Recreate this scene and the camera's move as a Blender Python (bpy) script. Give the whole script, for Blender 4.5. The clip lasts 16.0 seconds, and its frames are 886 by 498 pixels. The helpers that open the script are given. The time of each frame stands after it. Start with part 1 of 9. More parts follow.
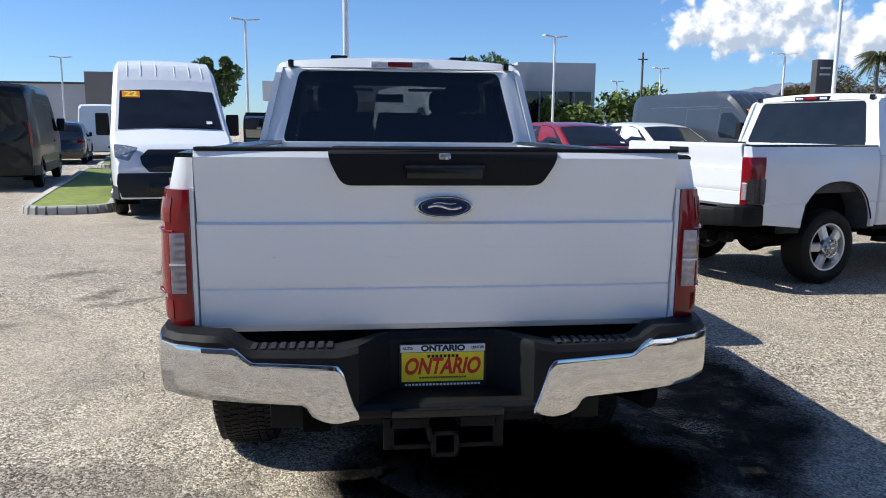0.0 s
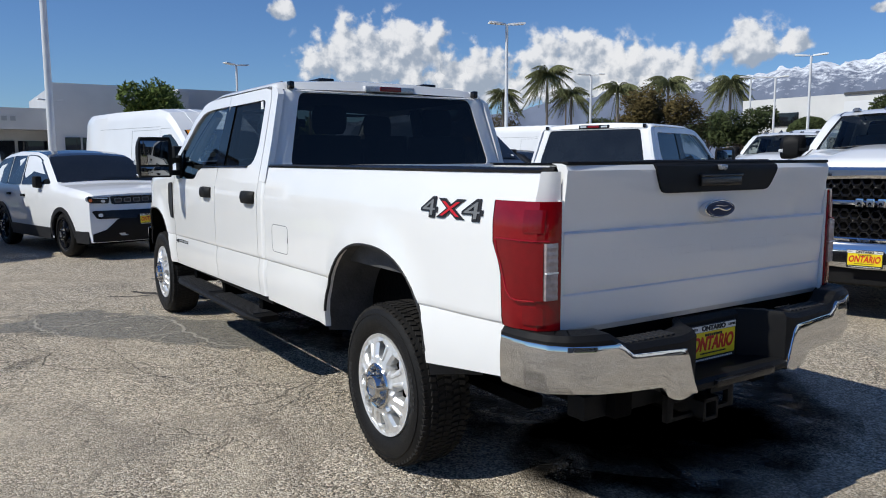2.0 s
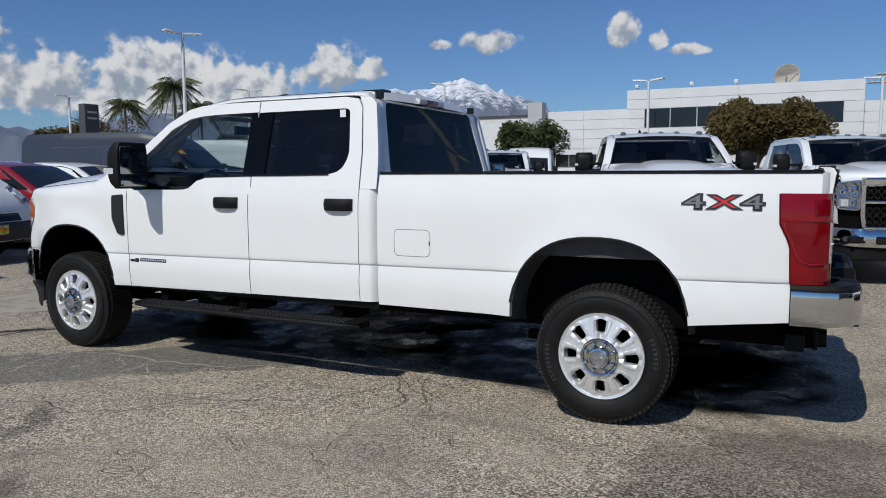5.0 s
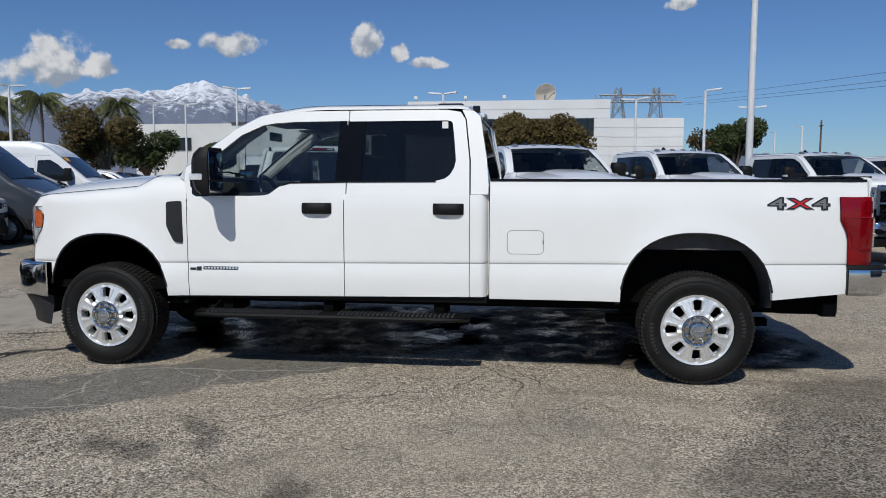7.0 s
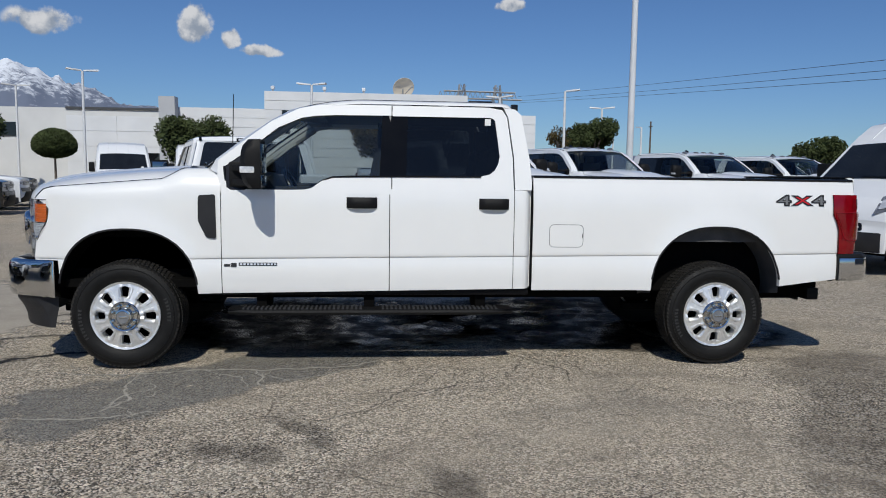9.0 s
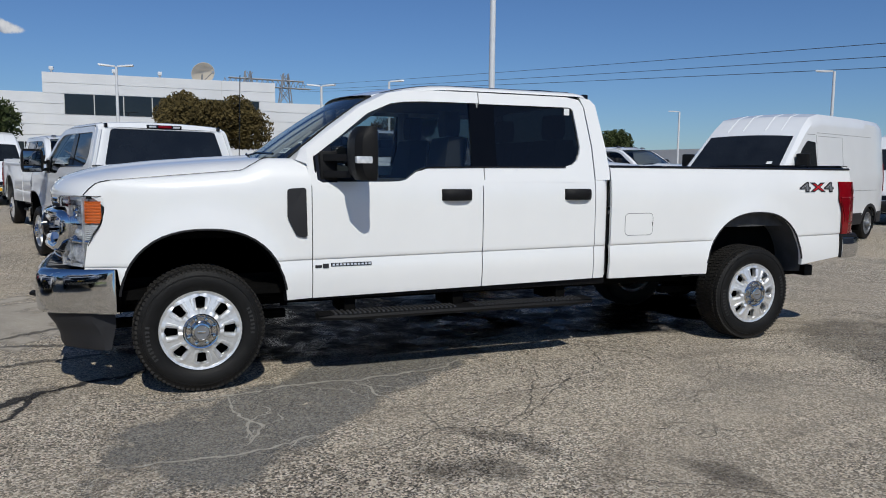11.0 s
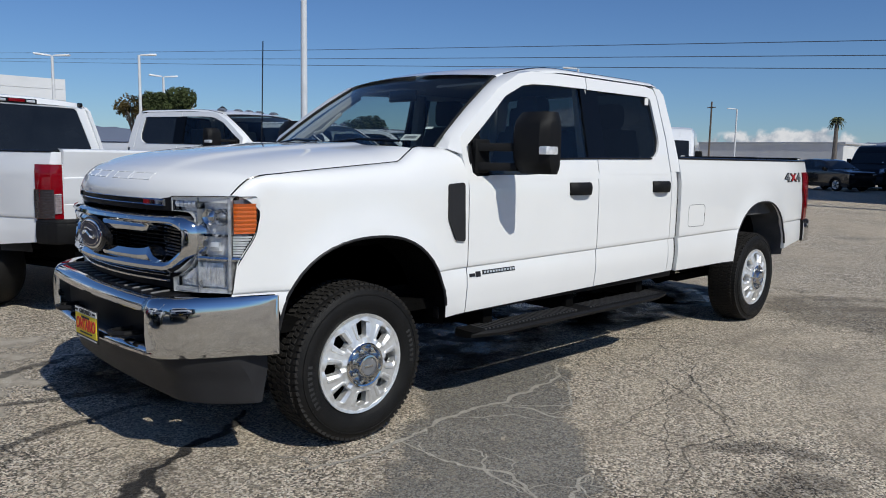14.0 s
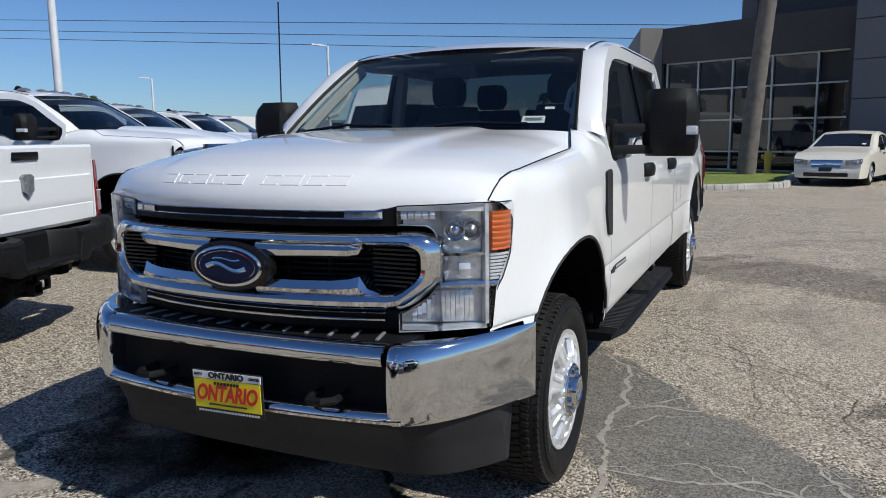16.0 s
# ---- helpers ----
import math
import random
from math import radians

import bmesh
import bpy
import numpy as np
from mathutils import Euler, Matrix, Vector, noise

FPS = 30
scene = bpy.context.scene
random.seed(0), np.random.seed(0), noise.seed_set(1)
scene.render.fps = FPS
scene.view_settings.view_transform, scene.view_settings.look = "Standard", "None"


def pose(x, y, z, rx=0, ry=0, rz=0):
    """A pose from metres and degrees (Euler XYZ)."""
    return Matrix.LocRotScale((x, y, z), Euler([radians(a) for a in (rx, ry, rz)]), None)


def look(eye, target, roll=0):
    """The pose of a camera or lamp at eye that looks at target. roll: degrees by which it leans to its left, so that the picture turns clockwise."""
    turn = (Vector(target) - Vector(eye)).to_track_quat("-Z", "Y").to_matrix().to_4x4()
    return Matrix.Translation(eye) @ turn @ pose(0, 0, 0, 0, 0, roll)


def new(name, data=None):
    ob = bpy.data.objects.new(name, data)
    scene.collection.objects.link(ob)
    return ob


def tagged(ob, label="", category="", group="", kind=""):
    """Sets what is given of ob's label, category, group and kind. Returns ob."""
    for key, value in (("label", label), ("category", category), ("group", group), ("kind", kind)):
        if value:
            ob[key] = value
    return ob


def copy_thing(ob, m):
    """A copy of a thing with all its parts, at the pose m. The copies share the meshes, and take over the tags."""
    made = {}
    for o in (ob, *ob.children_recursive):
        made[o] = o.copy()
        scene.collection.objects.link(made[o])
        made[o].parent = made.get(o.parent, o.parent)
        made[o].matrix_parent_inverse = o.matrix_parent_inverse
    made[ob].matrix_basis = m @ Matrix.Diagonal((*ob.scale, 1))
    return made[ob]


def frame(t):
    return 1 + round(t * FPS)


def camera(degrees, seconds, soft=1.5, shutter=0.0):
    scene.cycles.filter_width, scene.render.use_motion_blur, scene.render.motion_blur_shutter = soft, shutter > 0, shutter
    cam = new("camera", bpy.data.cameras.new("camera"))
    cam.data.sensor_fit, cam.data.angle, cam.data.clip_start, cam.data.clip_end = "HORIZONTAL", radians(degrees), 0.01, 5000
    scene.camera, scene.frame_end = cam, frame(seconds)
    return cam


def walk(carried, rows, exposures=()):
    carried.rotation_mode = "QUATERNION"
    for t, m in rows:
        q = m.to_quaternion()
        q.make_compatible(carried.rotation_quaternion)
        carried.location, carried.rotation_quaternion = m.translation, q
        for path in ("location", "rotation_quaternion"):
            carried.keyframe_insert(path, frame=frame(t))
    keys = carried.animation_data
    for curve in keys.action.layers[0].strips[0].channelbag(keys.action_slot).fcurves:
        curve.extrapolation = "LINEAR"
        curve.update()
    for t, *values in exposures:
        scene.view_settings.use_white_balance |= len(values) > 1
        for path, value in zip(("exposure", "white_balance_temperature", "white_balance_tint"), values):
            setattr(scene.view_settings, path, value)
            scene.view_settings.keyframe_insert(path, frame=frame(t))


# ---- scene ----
cam = camera(61.4, 16.0, 1.0)
PATH = [
    (0, (-0.289, -3.701, 1.554), (-0.067, -1.739, 1.235), 0.5),
    (0.5, (-0.779, -3.689, 1.53), (-0.373, -1.754, 1.23), 0.1),
    (1, (-1.375, -3.527, 1.51), (-0.735, -1.653, 1.228), 0.1),
    (1.5, (-2.052, -3.378, 1.516), (-1.171, -1.601, 1.255), -0.1),
    (2, (-2.651, -3.127, 1.5), (-1.56, -1.468, 1.259), -0.2),
    (2.5, (-3.211, -2.894, 1.498), (-1.955, -1.354, 1.274), -0.2),
    (3, (-3.567, -2.62, 1.476), (-2.183, -1.191, 1.266), -0.3),
    (5.5, (-5.54, -0.559, 1.452), (-3.688, 0.169, 1.252), -0.1),
    (6, (-5.901, 0.0, 1.464), (-3.992, 0.561, 1.268), -0.1),
    (6.5, (-6.148, 0.554, 1.456), (-4.198, 0.955, 1.266), -0.1),
    (7, (-6.351, 1.113, 1.454), (-4.376, 1.37, 1.271), 0.1),
    (7.5, (-6.502, 1.611, 1.468), (-4.515, 1.748, 1.285), 0.3),
    (8, (-6.555, 1.946, 1.466), (-4.564, 1.985, 1.279), 0.6),
    (10.5, (-6.094, 4.152, 1.452), (-4.194, 3.566, 1.238), 0.6),
    (11, (-5.794, 4.788, 1.435), (-3.949, 4.046, 1.218), 0.6),
    (11.5, (-5.436, 5.336, 1.426), (-3.657, 4.451, 1.201), 0.7),
    (12, (-4.999, 5.803, 1.423), (-3.291, 4.789, 1.196), 0.8),
    (12.5, (-4.596, 6.161, 1.413), (-2.96, 5.034, 1.184), 1.0),
    (13, (-4.264, 6.373, 1.425), (-2.696, 5.154, 1.193), 1.1),
    (13.5, (-4.01, 6.57, 1.439), (-2.505, 5.274, 1.2), 1.0),
    (14, (-3.846, 6.697, 1.435), (-2.412, 5.325, 1.189), 1.1),
    (14.5, (-3.492, 6.895, 1.403), (-2.153, 5.432, 1.149), 0.7),
    (15, (-2.951, 7.134, 1.431), (-1.746, 5.56, 1.165), 0.3),
    (15.5, (-2.361, 7.34, 1.448), (-1.33, 5.649, 1.167), -0.3),
    (16, (-1.747, 7.446, 1.463), (-0.927, 5.647, 1.164), -0.7),
]
walk(cam, [(t, look(eye, target, roll)) for t, eye, target, roll in PATH],
     [(0, 0.65), (0.5, 0.61), (1, 0.48), (1.5, 0.26), (2.2, 0.0), (3, -0.15), (5.5, -0.27), (8, -0.3), (11, -0.3), (12.5, -0.25), (14.5, -0.15), (15.3, -0.05), (16, 0.05)])

# ---- world, sun, exposure ----
SUN_DIR = Vector((-0.95, 0.12, 1.0)).normalized()
world = bpy.data.worlds.new("sky_world")
world.use_nodes = True
scene.world = world
wn = world.node_tree.nodes
sky = wn.new("ShaderNodeTexSky")
sky.sky_type = "NISHITA"
sky.sun_disc = False
sky.sun_elevation = math.asin(SUN_DIR.z)
sky.sun_rotation = math.atan2(SUN_DIR.x, SUN_DIR.y)
sky.altitude = 300
sky.air_density = 1.0
sky.dust_density = 0.15
sky.ozone_density = 1.6
tint = wn.new("ShaderNodeMix")
tint.data_type, tint.blend_type = "RGBA", "MULTIPLY"
tint.inputs["Factor"].default_value = 1.0
tint.inputs["B"].default_value = (0.70, 1.0, 1.46, 1)
world.node_tree.links.new(sky.outputs[0], tint.inputs["A"])
world.node_tree.links.new(tint.outputs["Result"], wn["Background"].inputs[0])
wn["Background"].inputs[1].default_value = 0.062
sun_data = bpy.data.lights.new("sun", "SUN")
sun_data.energy = 3.95
sun_data.angle = radians(0.53)
sun_data.color = (0.985, 0.97, 0.90)
sun = new("sun", sun_data)
sun.matrix_world = look(SUN_DIR * 50, (0, 0, 0))


# ---- materials ----
def mat(name, color, rough=0.5, metal=0.0, coat=0.0, spec=0.5, var=0.0, scale=8.0, bump=0.0, bscale=120.0, trans=0.0, ior=1.45, emit=0.0):
    m = bpy.data.materials.new(name)
    m.use_nodes = True
    nt = m.node_tree
    b = nt.nodes["Principled BSDF"]
    b.inputs["Base Color"].default_value = (*color, 1)
    b.inputs["Roughness"].default_value = rough
    b.inputs["Metallic"].default_value = metal
    b.inputs["Coat Weight"].default_value = coat
    b.inputs["Coat Roughness"].default_value = 0.03
    b.inputs["Specular IOR Level"].default_value = spec
    b.inputs["Transmission Weight"].default_value = trans
    b.inputs["IOR"].default_value = ior
    if emit:
        b.inputs["Emission Color"].default_value = (*color, 1)
        b.inputs["Emission Strength"].default_value = emit
    tc = nt.nodes.new("ShaderNodeTexCoord")
    if var:
        n = nt.nodes.new("ShaderNodeTexNoise")
        n.inputs["Scale"].default_value = scale
        n.inputs["Detail"].default_value = 6
        nt.links.new(tc.outputs["Object"], n.inputs["Vector"])
        r = nt.nodes.new("ShaderNodeMapRange")
        r.inputs["From Min"].default_value, r.inputs["From Max"].default_value = 0.3, 0.7
        r.inputs["To Min"].default_value, r.inputs["To Max"].default_value = 1 - var, 1 + var
        nt.links.new(n.outputs["Fac"], r.inputs["Value"])
        mx = nt.nodes.new("ShaderNodeMix")
        mx.data_type, mx.blend_type = "RGBA", "MULTIPLY"
        mx.inputs["Factor"].default_value = 1.0
        mx.inputs["A"].default_value = (*color, 1)
        nt.links.new(r.outputs["Result"], mx.inputs["B"])
        nt.links.new(mx.outputs["Result"], b.inputs["Base Color"])
        r2 = nt.nodes.new("ShaderNodeMapRange")
        r2.inputs["From Min"].default_value, r2.inputs["From Max"].default_value = 0.3, 0.7
        r2.inputs["To Min"].default_value, r2.inputs["To Max"].default_value = max(0.0, rough - 0.5 * var * rough), min(1.0, rough + 0.5 * var * rough)
        nt.links.new(n.outputs["Fac"], r2.inputs["Value"])
        nt.links.new(r2.outputs["Result"], b.inputs["Roughness"])
    if bump:
        n2 = nt.nodes.new("ShaderNodeTexNoise")
        n2.inputs["Scale"].default_value = bscale
        n2.inputs["Detail"].default_value = 4
        nt.links.new(tc.outputs["Object"], n2.inputs["Vector"])
        bp = nt.nodes.new("ShaderNodeBump")
        bp.inputs["Strength"].default_value = bump
        bp.inputs["Distance"].default_value = 0.01
        nt.links.new(n2.outputs["Fac"], bp.inputs["Height"])
        nt.links.new(bp.outputs["Normal"], b.inputs["Normal"])
    return m


def pane_mat(name, tint, opacity, rough=0.0, gloss=0.06, graze=0.85):
    """Thin tinted pane: lets the view through darkened, with a clear gloss on top."""
    m = bpy.data.materials.new(name)
    m.use_nodes = True
    nt = m.node_tree
    nt.nodes.remove(nt.nodes["Principled BSDF"])
    out = nt.nodes["Material Output"]
    tr = nt.nodes.new("ShaderNodeBsdfTransparent")
    tr.inputs[0].default_value = (*tint, 1)
    dk = nt.nodes.new("ShaderNodeBsdfDiffuse")
    dk.inputs[0].default_value = (0.01, 0.011, 0.012, 1)
    mix = nt.nodes.new("ShaderNodeMixShader")
    mix.inputs[0].default_value = opacity
    nt.links.new(tr.outputs[0], mix.inputs[1])
    nt.links.new(dk.outputs[0], mix.inputs[2])
    gl = nt.nodes.new("ShaderNodeBsdfGlossy")
    gl.inputs["Roughness"].default_value = 0.01 + rough
    lw = nt.nodes.new("ShaderNodeLayerWeight")
    lw.inputs[0].default_value = 0.5
    pw = nt.nodes.new("ShaderNodeMath")
    pw.operation = "POWER"
    nt.links.new(lw.outputs["Facing"], pw.inputs[0])
    pw.inputs[1].default_value = 5.0
    fr = nt.nodes.new("ShaderNodeMath")
    fr.operation = "MULTIPLY_ADD"
    nt.links.new(pw.outputs[0], fr.inputs[0])
    fr.inputs[1].default_value, fr.inputs[2].default_value = graze, gloss
    mix2 = nt.nodes.new("ShaderNodeMixShader")
    nt.links.new(fr.outputs[0], mix2.inputs[0])
    nt.links.new(mix.outputs[0], mix2.inputs[1])
    nt.links.new(gl.outputs[0], mix2.inputs[2])
    nt.links.new(mix2.outputs[0], out.inputs[0])
    return m


WHITE = mat("white_paint", (0.832, 0.832, 0.818), 0.32, coat=1.0, var=0.012, scale=3)
WHITE_B = mat("white_paint_fleet", (0.78, 0.79, 0.80), 0.38, coat=0.8, var=0.02, scale=2)
GREY_P = mat("grey_paint", (0.036, 0.043, 0.055), 0.35, coat=0.6, var=0.03)
DARK_P = mat("dark_blue_paint", (0.006, 0.007, 0.009), 0.4, coat=0.3, spec=0.2, var=0.03)
RED_P = mat("red_paint", (0.24, 0.008, 0.012), 0.3, coat=1.0, var=0.03)
BLACK_P = mat("black_paint", (0.008, 0.008, 0.009), 0.25, coat=1.0, var=0.03)
CREAM_P = mat("cream_paint", (0.74, 0.70, 0.60), 0.35, coat=0.8, var=0.03)
PLASTIC = mat("black_plastic", (0.008, 0.008, 0.0085), 0.55, spec=0.22, var=0.15, bump=0.15, bscale=900)
BARBLACK = mat("satin_grille_black", (0.009, 0.009, 0.010), 0.5, spec=0.12, var=0.1)
TRIM = mat("satin_black_trim", (0.007, 0.007, 0.008), 0.22, var=0.1)
STEPLIGHT = mat("worn_step_rib", (0.20, 0.20, 0.20), 0.4, spec=0.5, var=0.2, scale=40)
STEPRIB = mat("step_tread_grey", (0.05, 0.05, 0.052), 0.45, spec=0.5, var=0.2, scale=40)
GREYPL = mat("grey_plastic", (0.022, 0.022, 0.024), 0.5, spec=0.3, var=0.12, bump=0.1, bscale=800)
UNDER = mat("underbody_black", (0.005, 0.0048, 0.0046), 0.85, spec=0.05, var=0.4, scale=5, bump=0.4, bscale=40)
LINER = mat("arch_liner", (0.07, 0.07, 0.072), 0.85, var=0.3, scale=9, bump=0.4, bscale=60)
TREAD = mat("dusty_tyre_tread", (0.021, 0.0195, 0.018), 0.75, spec=0.25, var=0.45, scale=30, bump=0.3, bscale=200)
RUBBER = mat("tyre_rubber", (0.0085, 0.0082, 0.008), 0.55, spec=0.25, var=0.25, scale=14, bump=0.25, bscale=300)
SIDEMARK = mat("sidewall_lettering", (0.026, 0.026, 0.026), 0.7, var=0.3, scale=20)
CHROME = mat("chrome", (0.68, 0.685, 0.69), 0.06, 1.0, var=0.02)
HUBCHROME = mat("hub_chrome", (0.66, 0.655, 0.64), 0.09, 1.0, var=0.04, scale=30)
ALU = mat("machined_aluminium", (0.80, 0.80, 0.79), 0.36, 0.62, var=0.10, scale=40)
STEEL = mat("painted_steel_wheel", (0.34, 0.35, 0.36), 0.4, 0.8, var=0.08)
REDLENS = mat("red_lens", (0.205, 0.0006, 0.004), 0.18, coat=0.7, spec=0.2, var=0.10, scale=25)
REDEDGE = mat("bright_red_lens_edge", (0.27, 0.003, 0.009), 0.16, coat=0.8, spec=0.3, var=0.1, scale=40)
REDMID = mat("red_lens_deep", (0.165, 0.0006, 0.0035), 0.18, coat=0.7, spec=0.2, var=0.10, scale=30)
REDDARK = mat("dark_red_lens", (0.055, 0.0006, 0.0012), 0.2, coat=0.25, spec=0.15, var=0.15, scale=20)
CLEARLENS = mat("clear_lens", (0.68, 0.69, 0.70), 0.12, 0.15, coat=1.0, var=0.25, scale=24)
SMOKED = mat("smoked_lamp_lens", (0.035, 0.028, 0.03), 0.12, coat=0.8, spec=0.3, var=0.2, scale=40)
CARGOLENS = mat("cargo_lamp_lens", (0.62, 0.63, 0.64), 0.3, coat=0.5, var=0.2, scale=60)
REVLENS = mat("reversing_lens", (0.34, 0.29, 0.295), 0.15, 0.2, coat=0.8, var=0.25, scale=40)
PILLARBLACK = mat("gloss_pillar_black", (0.0028, 0.0028, 0.003), 0.14, spec=0.25, var=0.1)
HEADIN = mat("lamp_reflector", (0.80, 0.81, 0.83), 0.18, 0.5, var=0.3, scale=30)
LAMPGREY = mat("lamp_bezel_grey", (0.70, 0.71, 0.72), 0.24, 0.45, var=0.2, scale=26)
LAMPDARK = mat("lamp_housing", (0.30, 0.31, 0.33), 0.25, 0.6, var=0.3, scale=18)
AMBER = mat("amber_lens", (0.62, 0.115, 0.006), 0.15, coat=1.0, var=0.12, scale=40)
LENS = pane_mat("lamp_cover", (0.94, 0.95, 0.96), 0.0)
GLASS = pane_mat("window_glass", (0.60, 0.65, 0.65), 0.0)
TINT = pane_mat("privacy_glass", (0.13, 0.145, 0.15), 0.3, gloss=0.04, graze=0.35)
SHIELD = pane_mat("windshield_glass", (0.78, 0.83, 0.81), 0.0)
BACKGLASS = mat("dark_car_glass", (0.012, 0.014, 0.016), 0.03, spec=0.6, var=0.3, scale=3)
MIRROR = mat("mirror_glass", (0.26, 0.27, 0.28), 0.03, 1.0)
SEAT = mat("grey_cloth", (0.036, 0.036, 0.038), 0.9, var=0.15, bump=0.2, bscale=300)
DASH = mat("dashboard_grey", (0.045, 0.045, 0.047), 0.7, var=0.1)
LIGHTTRIM = mat("light_grey_headliner", (0.38, 0.37, 0.35), 0.9, var=0.05)
YELLOW = mat("plate_yellow", (0.85, 0.68, 0.02), 0.45, var=0.05)
INKRED = mat("plate_red_ink", (0.62, 0.03, 0.015), 0.5)
INKBLACK = mat("black_ink", (0.012, 0.012, 0.014), 0.5)
INKWHITE = mat("white_card", (0.8, 0.8, 0.78), 0.6)
BLUEOVAL = mat("badge_blue", (0.004, 0.012, 0.05), 0.35, spec=0.3)
STICKER = mat("orange_sticker", (0.80, 0.24, 0.01), 0.5)
DIGITS = mat("yellow_digits", (0.95, 0.72, 0.10), 0.5)
DECALGREY = mat("decal_grey", (0.16, 0.165, 0.17), 0.4)
DECALRED = mat("decal_red", (0.55, 0.01, 0.015), 0.4)


# ---- mesh helpers ----
def finish(bm, sharp=0.55):
    bmesh.ops.recalc_face_normals(bm, faces=bm.faces)
    for f in bm.faces:
        f.smooth = True
    for e in bm.edges:
        if len(e.link_faces) == 2 and e.calc_face_angle(0) > sharp:
            e.smooth = False


def mesh_of(name, bm, material, sharp=0.55):
    finish(bm, sharp)
    me = bpy.data.meshes.new(name)
    bm.to_mesh(me)
    bm.free()
    me.materials.append(material)
    return me


def part(name, bm, material, parent, label=""):
    ob = new(name, mesh_of(name, bm, material))
    ob.parent = parent
    if label:
        tagged(ob, label)
    return ob


def thing(name, label, category, m=None, group="", kind=""):
    ob = new(name)
    ob.empty_display_size = 0.2
    if m is not None:
        ob.matrix_world = m
    return tagged(ob, label, category, group, kind)


def solo(name, bm, material, label, category="", group="", kind=""):
    ob = new(name, mesh_of(name, bm, material))
    return tagged(ob, label, category, group, kind)


def box(bm, x0, x1, y0, y1, z0, z1, bev=0.0, m=None):
    vs = [bm.verts.new((x, y, z)) for x in (x0, x1) for y in (y0, y1) for z in (z0, z1)]
    fs = [bm.faces.new([vs[i] for i in q]) for q in ((0, 1, 3, 2), (4, 6, 7, 5), (0, 4, 5, 1), (2, 3, 7, 6), (0, 2, 6, 4), (1, 5, 7, 3))]
    if m is not None:
        bmesh.ops.transform(bm, matrix=m, verts=vs)
    if bev:
        es = list({e for f in fs for e in f.edges})
        bmesh.ops.bevel(bm, geom=es, offset=bev, segments=2, affect="EDGES", profile=0.6)


def B(x0, x1, y0, y1, z0, z1, bev=0.0, m=None):
    bm = bmesh.new()
    box(bm, x0, x1, y0, y1, z0, z1, bev, m)
    return bm


def loft(bm, rings, closed=True, caps=True):
    """Skins between rings of equal length."""
    V = [[bm.verts.new(p) for p in r] for r in rings]
    n = len(V[0])
    for a, b in zip(V, V[1:]):
        for i in range(n if closed else n - 1):
            j = (i + 1) % n
            try:
                bm.faces.new((a[i], a[j], b[j], b[i]))
            except ValueError:
                pass
    if caps and closed:
        bm.faces.new(V[0][::-1])
        bm.faces.new(V[-1])
    return V


def grid(bm, us, vs, f):
    return loft(bm, [[f(u, v) for v in vs] for u in us], closed=False)


def tube(bm, pts, r, n=10, r1=None):
    pts = [Vector(p) for p in pts]
    rings = []
    for i, p in enumerate(pts):
        d = (pts[min(i + 1, len(pts) - 1)] - pts[max(i - 1, 0)]).normalized()
        a = d.orthogonal().normalized() if i == 0 else (rings_a - d * d.dot(rings_a)).normalized()
        rings_a = a
        b = d.cross(a)
        rr = r if r1 is None else r + (r1 - r) * i / (len(pts) - 1)
        rings.append([p + (a * math.cos(k * math.tau / n) + b * math.sin(k * math.tau / n)) * rr for k in range(n)])
    loft(bm, rings)


def lathe(bm, prof, n=32, m=None, closed=False):
    """prof: (radius, along x); spins round the x axis."""
    rings = [[(a, r * math.cos(k * math.tau / n), r * math.sin(k * math.tau / n)) for k in range(n)] for r, a in prof]
    V = loft(bm, rings, caps=False)
    if closed:
        for i in range(n):
            j = (i + 1) % n
            bm.faces.new((V[-1][i], V[-1][j], V[0][j], V[0][i]))
    if m is not None:
        bmesh.ops.transform(bm, matrix=m, verts=[v for r in V for v in r])
    return V


def plate(bm, pts, f, thick):
    """A flat outline pts (u, v), put in space by f, with a thickness vector."""
    t = Vector(thick)
    a = [Vector(f(u, v)) for u, v in pts]
    va = [bm.verts.new(p) for p in a]
    vb = [bm.verts.new(p + t) for p in a]
    from_tri = tess(pts)
    for i, j, k in from_tri:
        bm.faces.new((va[i], va[j], va[k]))
        bm.faces.new((vb[k], vb[j], vb[i]))
    n = len(pts)
    for i in range(n):
        j = (i + 1) % n
        bm.faces.new((va[i], vb[i], vb[j], va[j]))


def sheet(bm, pts, f):
    """A flat outline as one thin face."""
    va = [bm.verts.new(f(u, v)) for u, v in pts]
    for i, j, k in tess(pts):
        bm.faces.new((va[i], va[j], va[k]))


def tess(pts):
    """Ear clipping of a simple outline."""
    idx = list(range(len(pts)))
    area = sum(pts[i - 1][0] * pts[i][1] - pts[i][0] * pts[i - 1][1] for i in idx)
    if area < 0:
        idx.reverse()
    out = []

    def cr(a, b, c):
        return (pts[b][0] - pts[a][0]) * (pts[c][1] - pts[a][1]) - (pts[b][1] - pts[a][1]) * (pts[c][0] - pts[a][0])
    guard = 0
    while len(idx) > 3 and guard < 5000:
        guard += 1
        for k in range(len(idx)):
            a, b, c = idx[k - 1], idx[k], idx[(k + 1) % len(idx)]
            if cr(a, b, c) <= 1e-12:
                continue
            if any(cr(a, b, p) >= -1e-12 and cr(b, c, p) >= -1e-12 and cr(c, a, p) >= -1e-12 for p in idx if p not in (a, b, c)):
                continue
            out.append((a, b, c))
            idx.pop(k)
            break
        else:
            break
    if len(idx) == 3:
        out.append(tuple(idx))
    return out


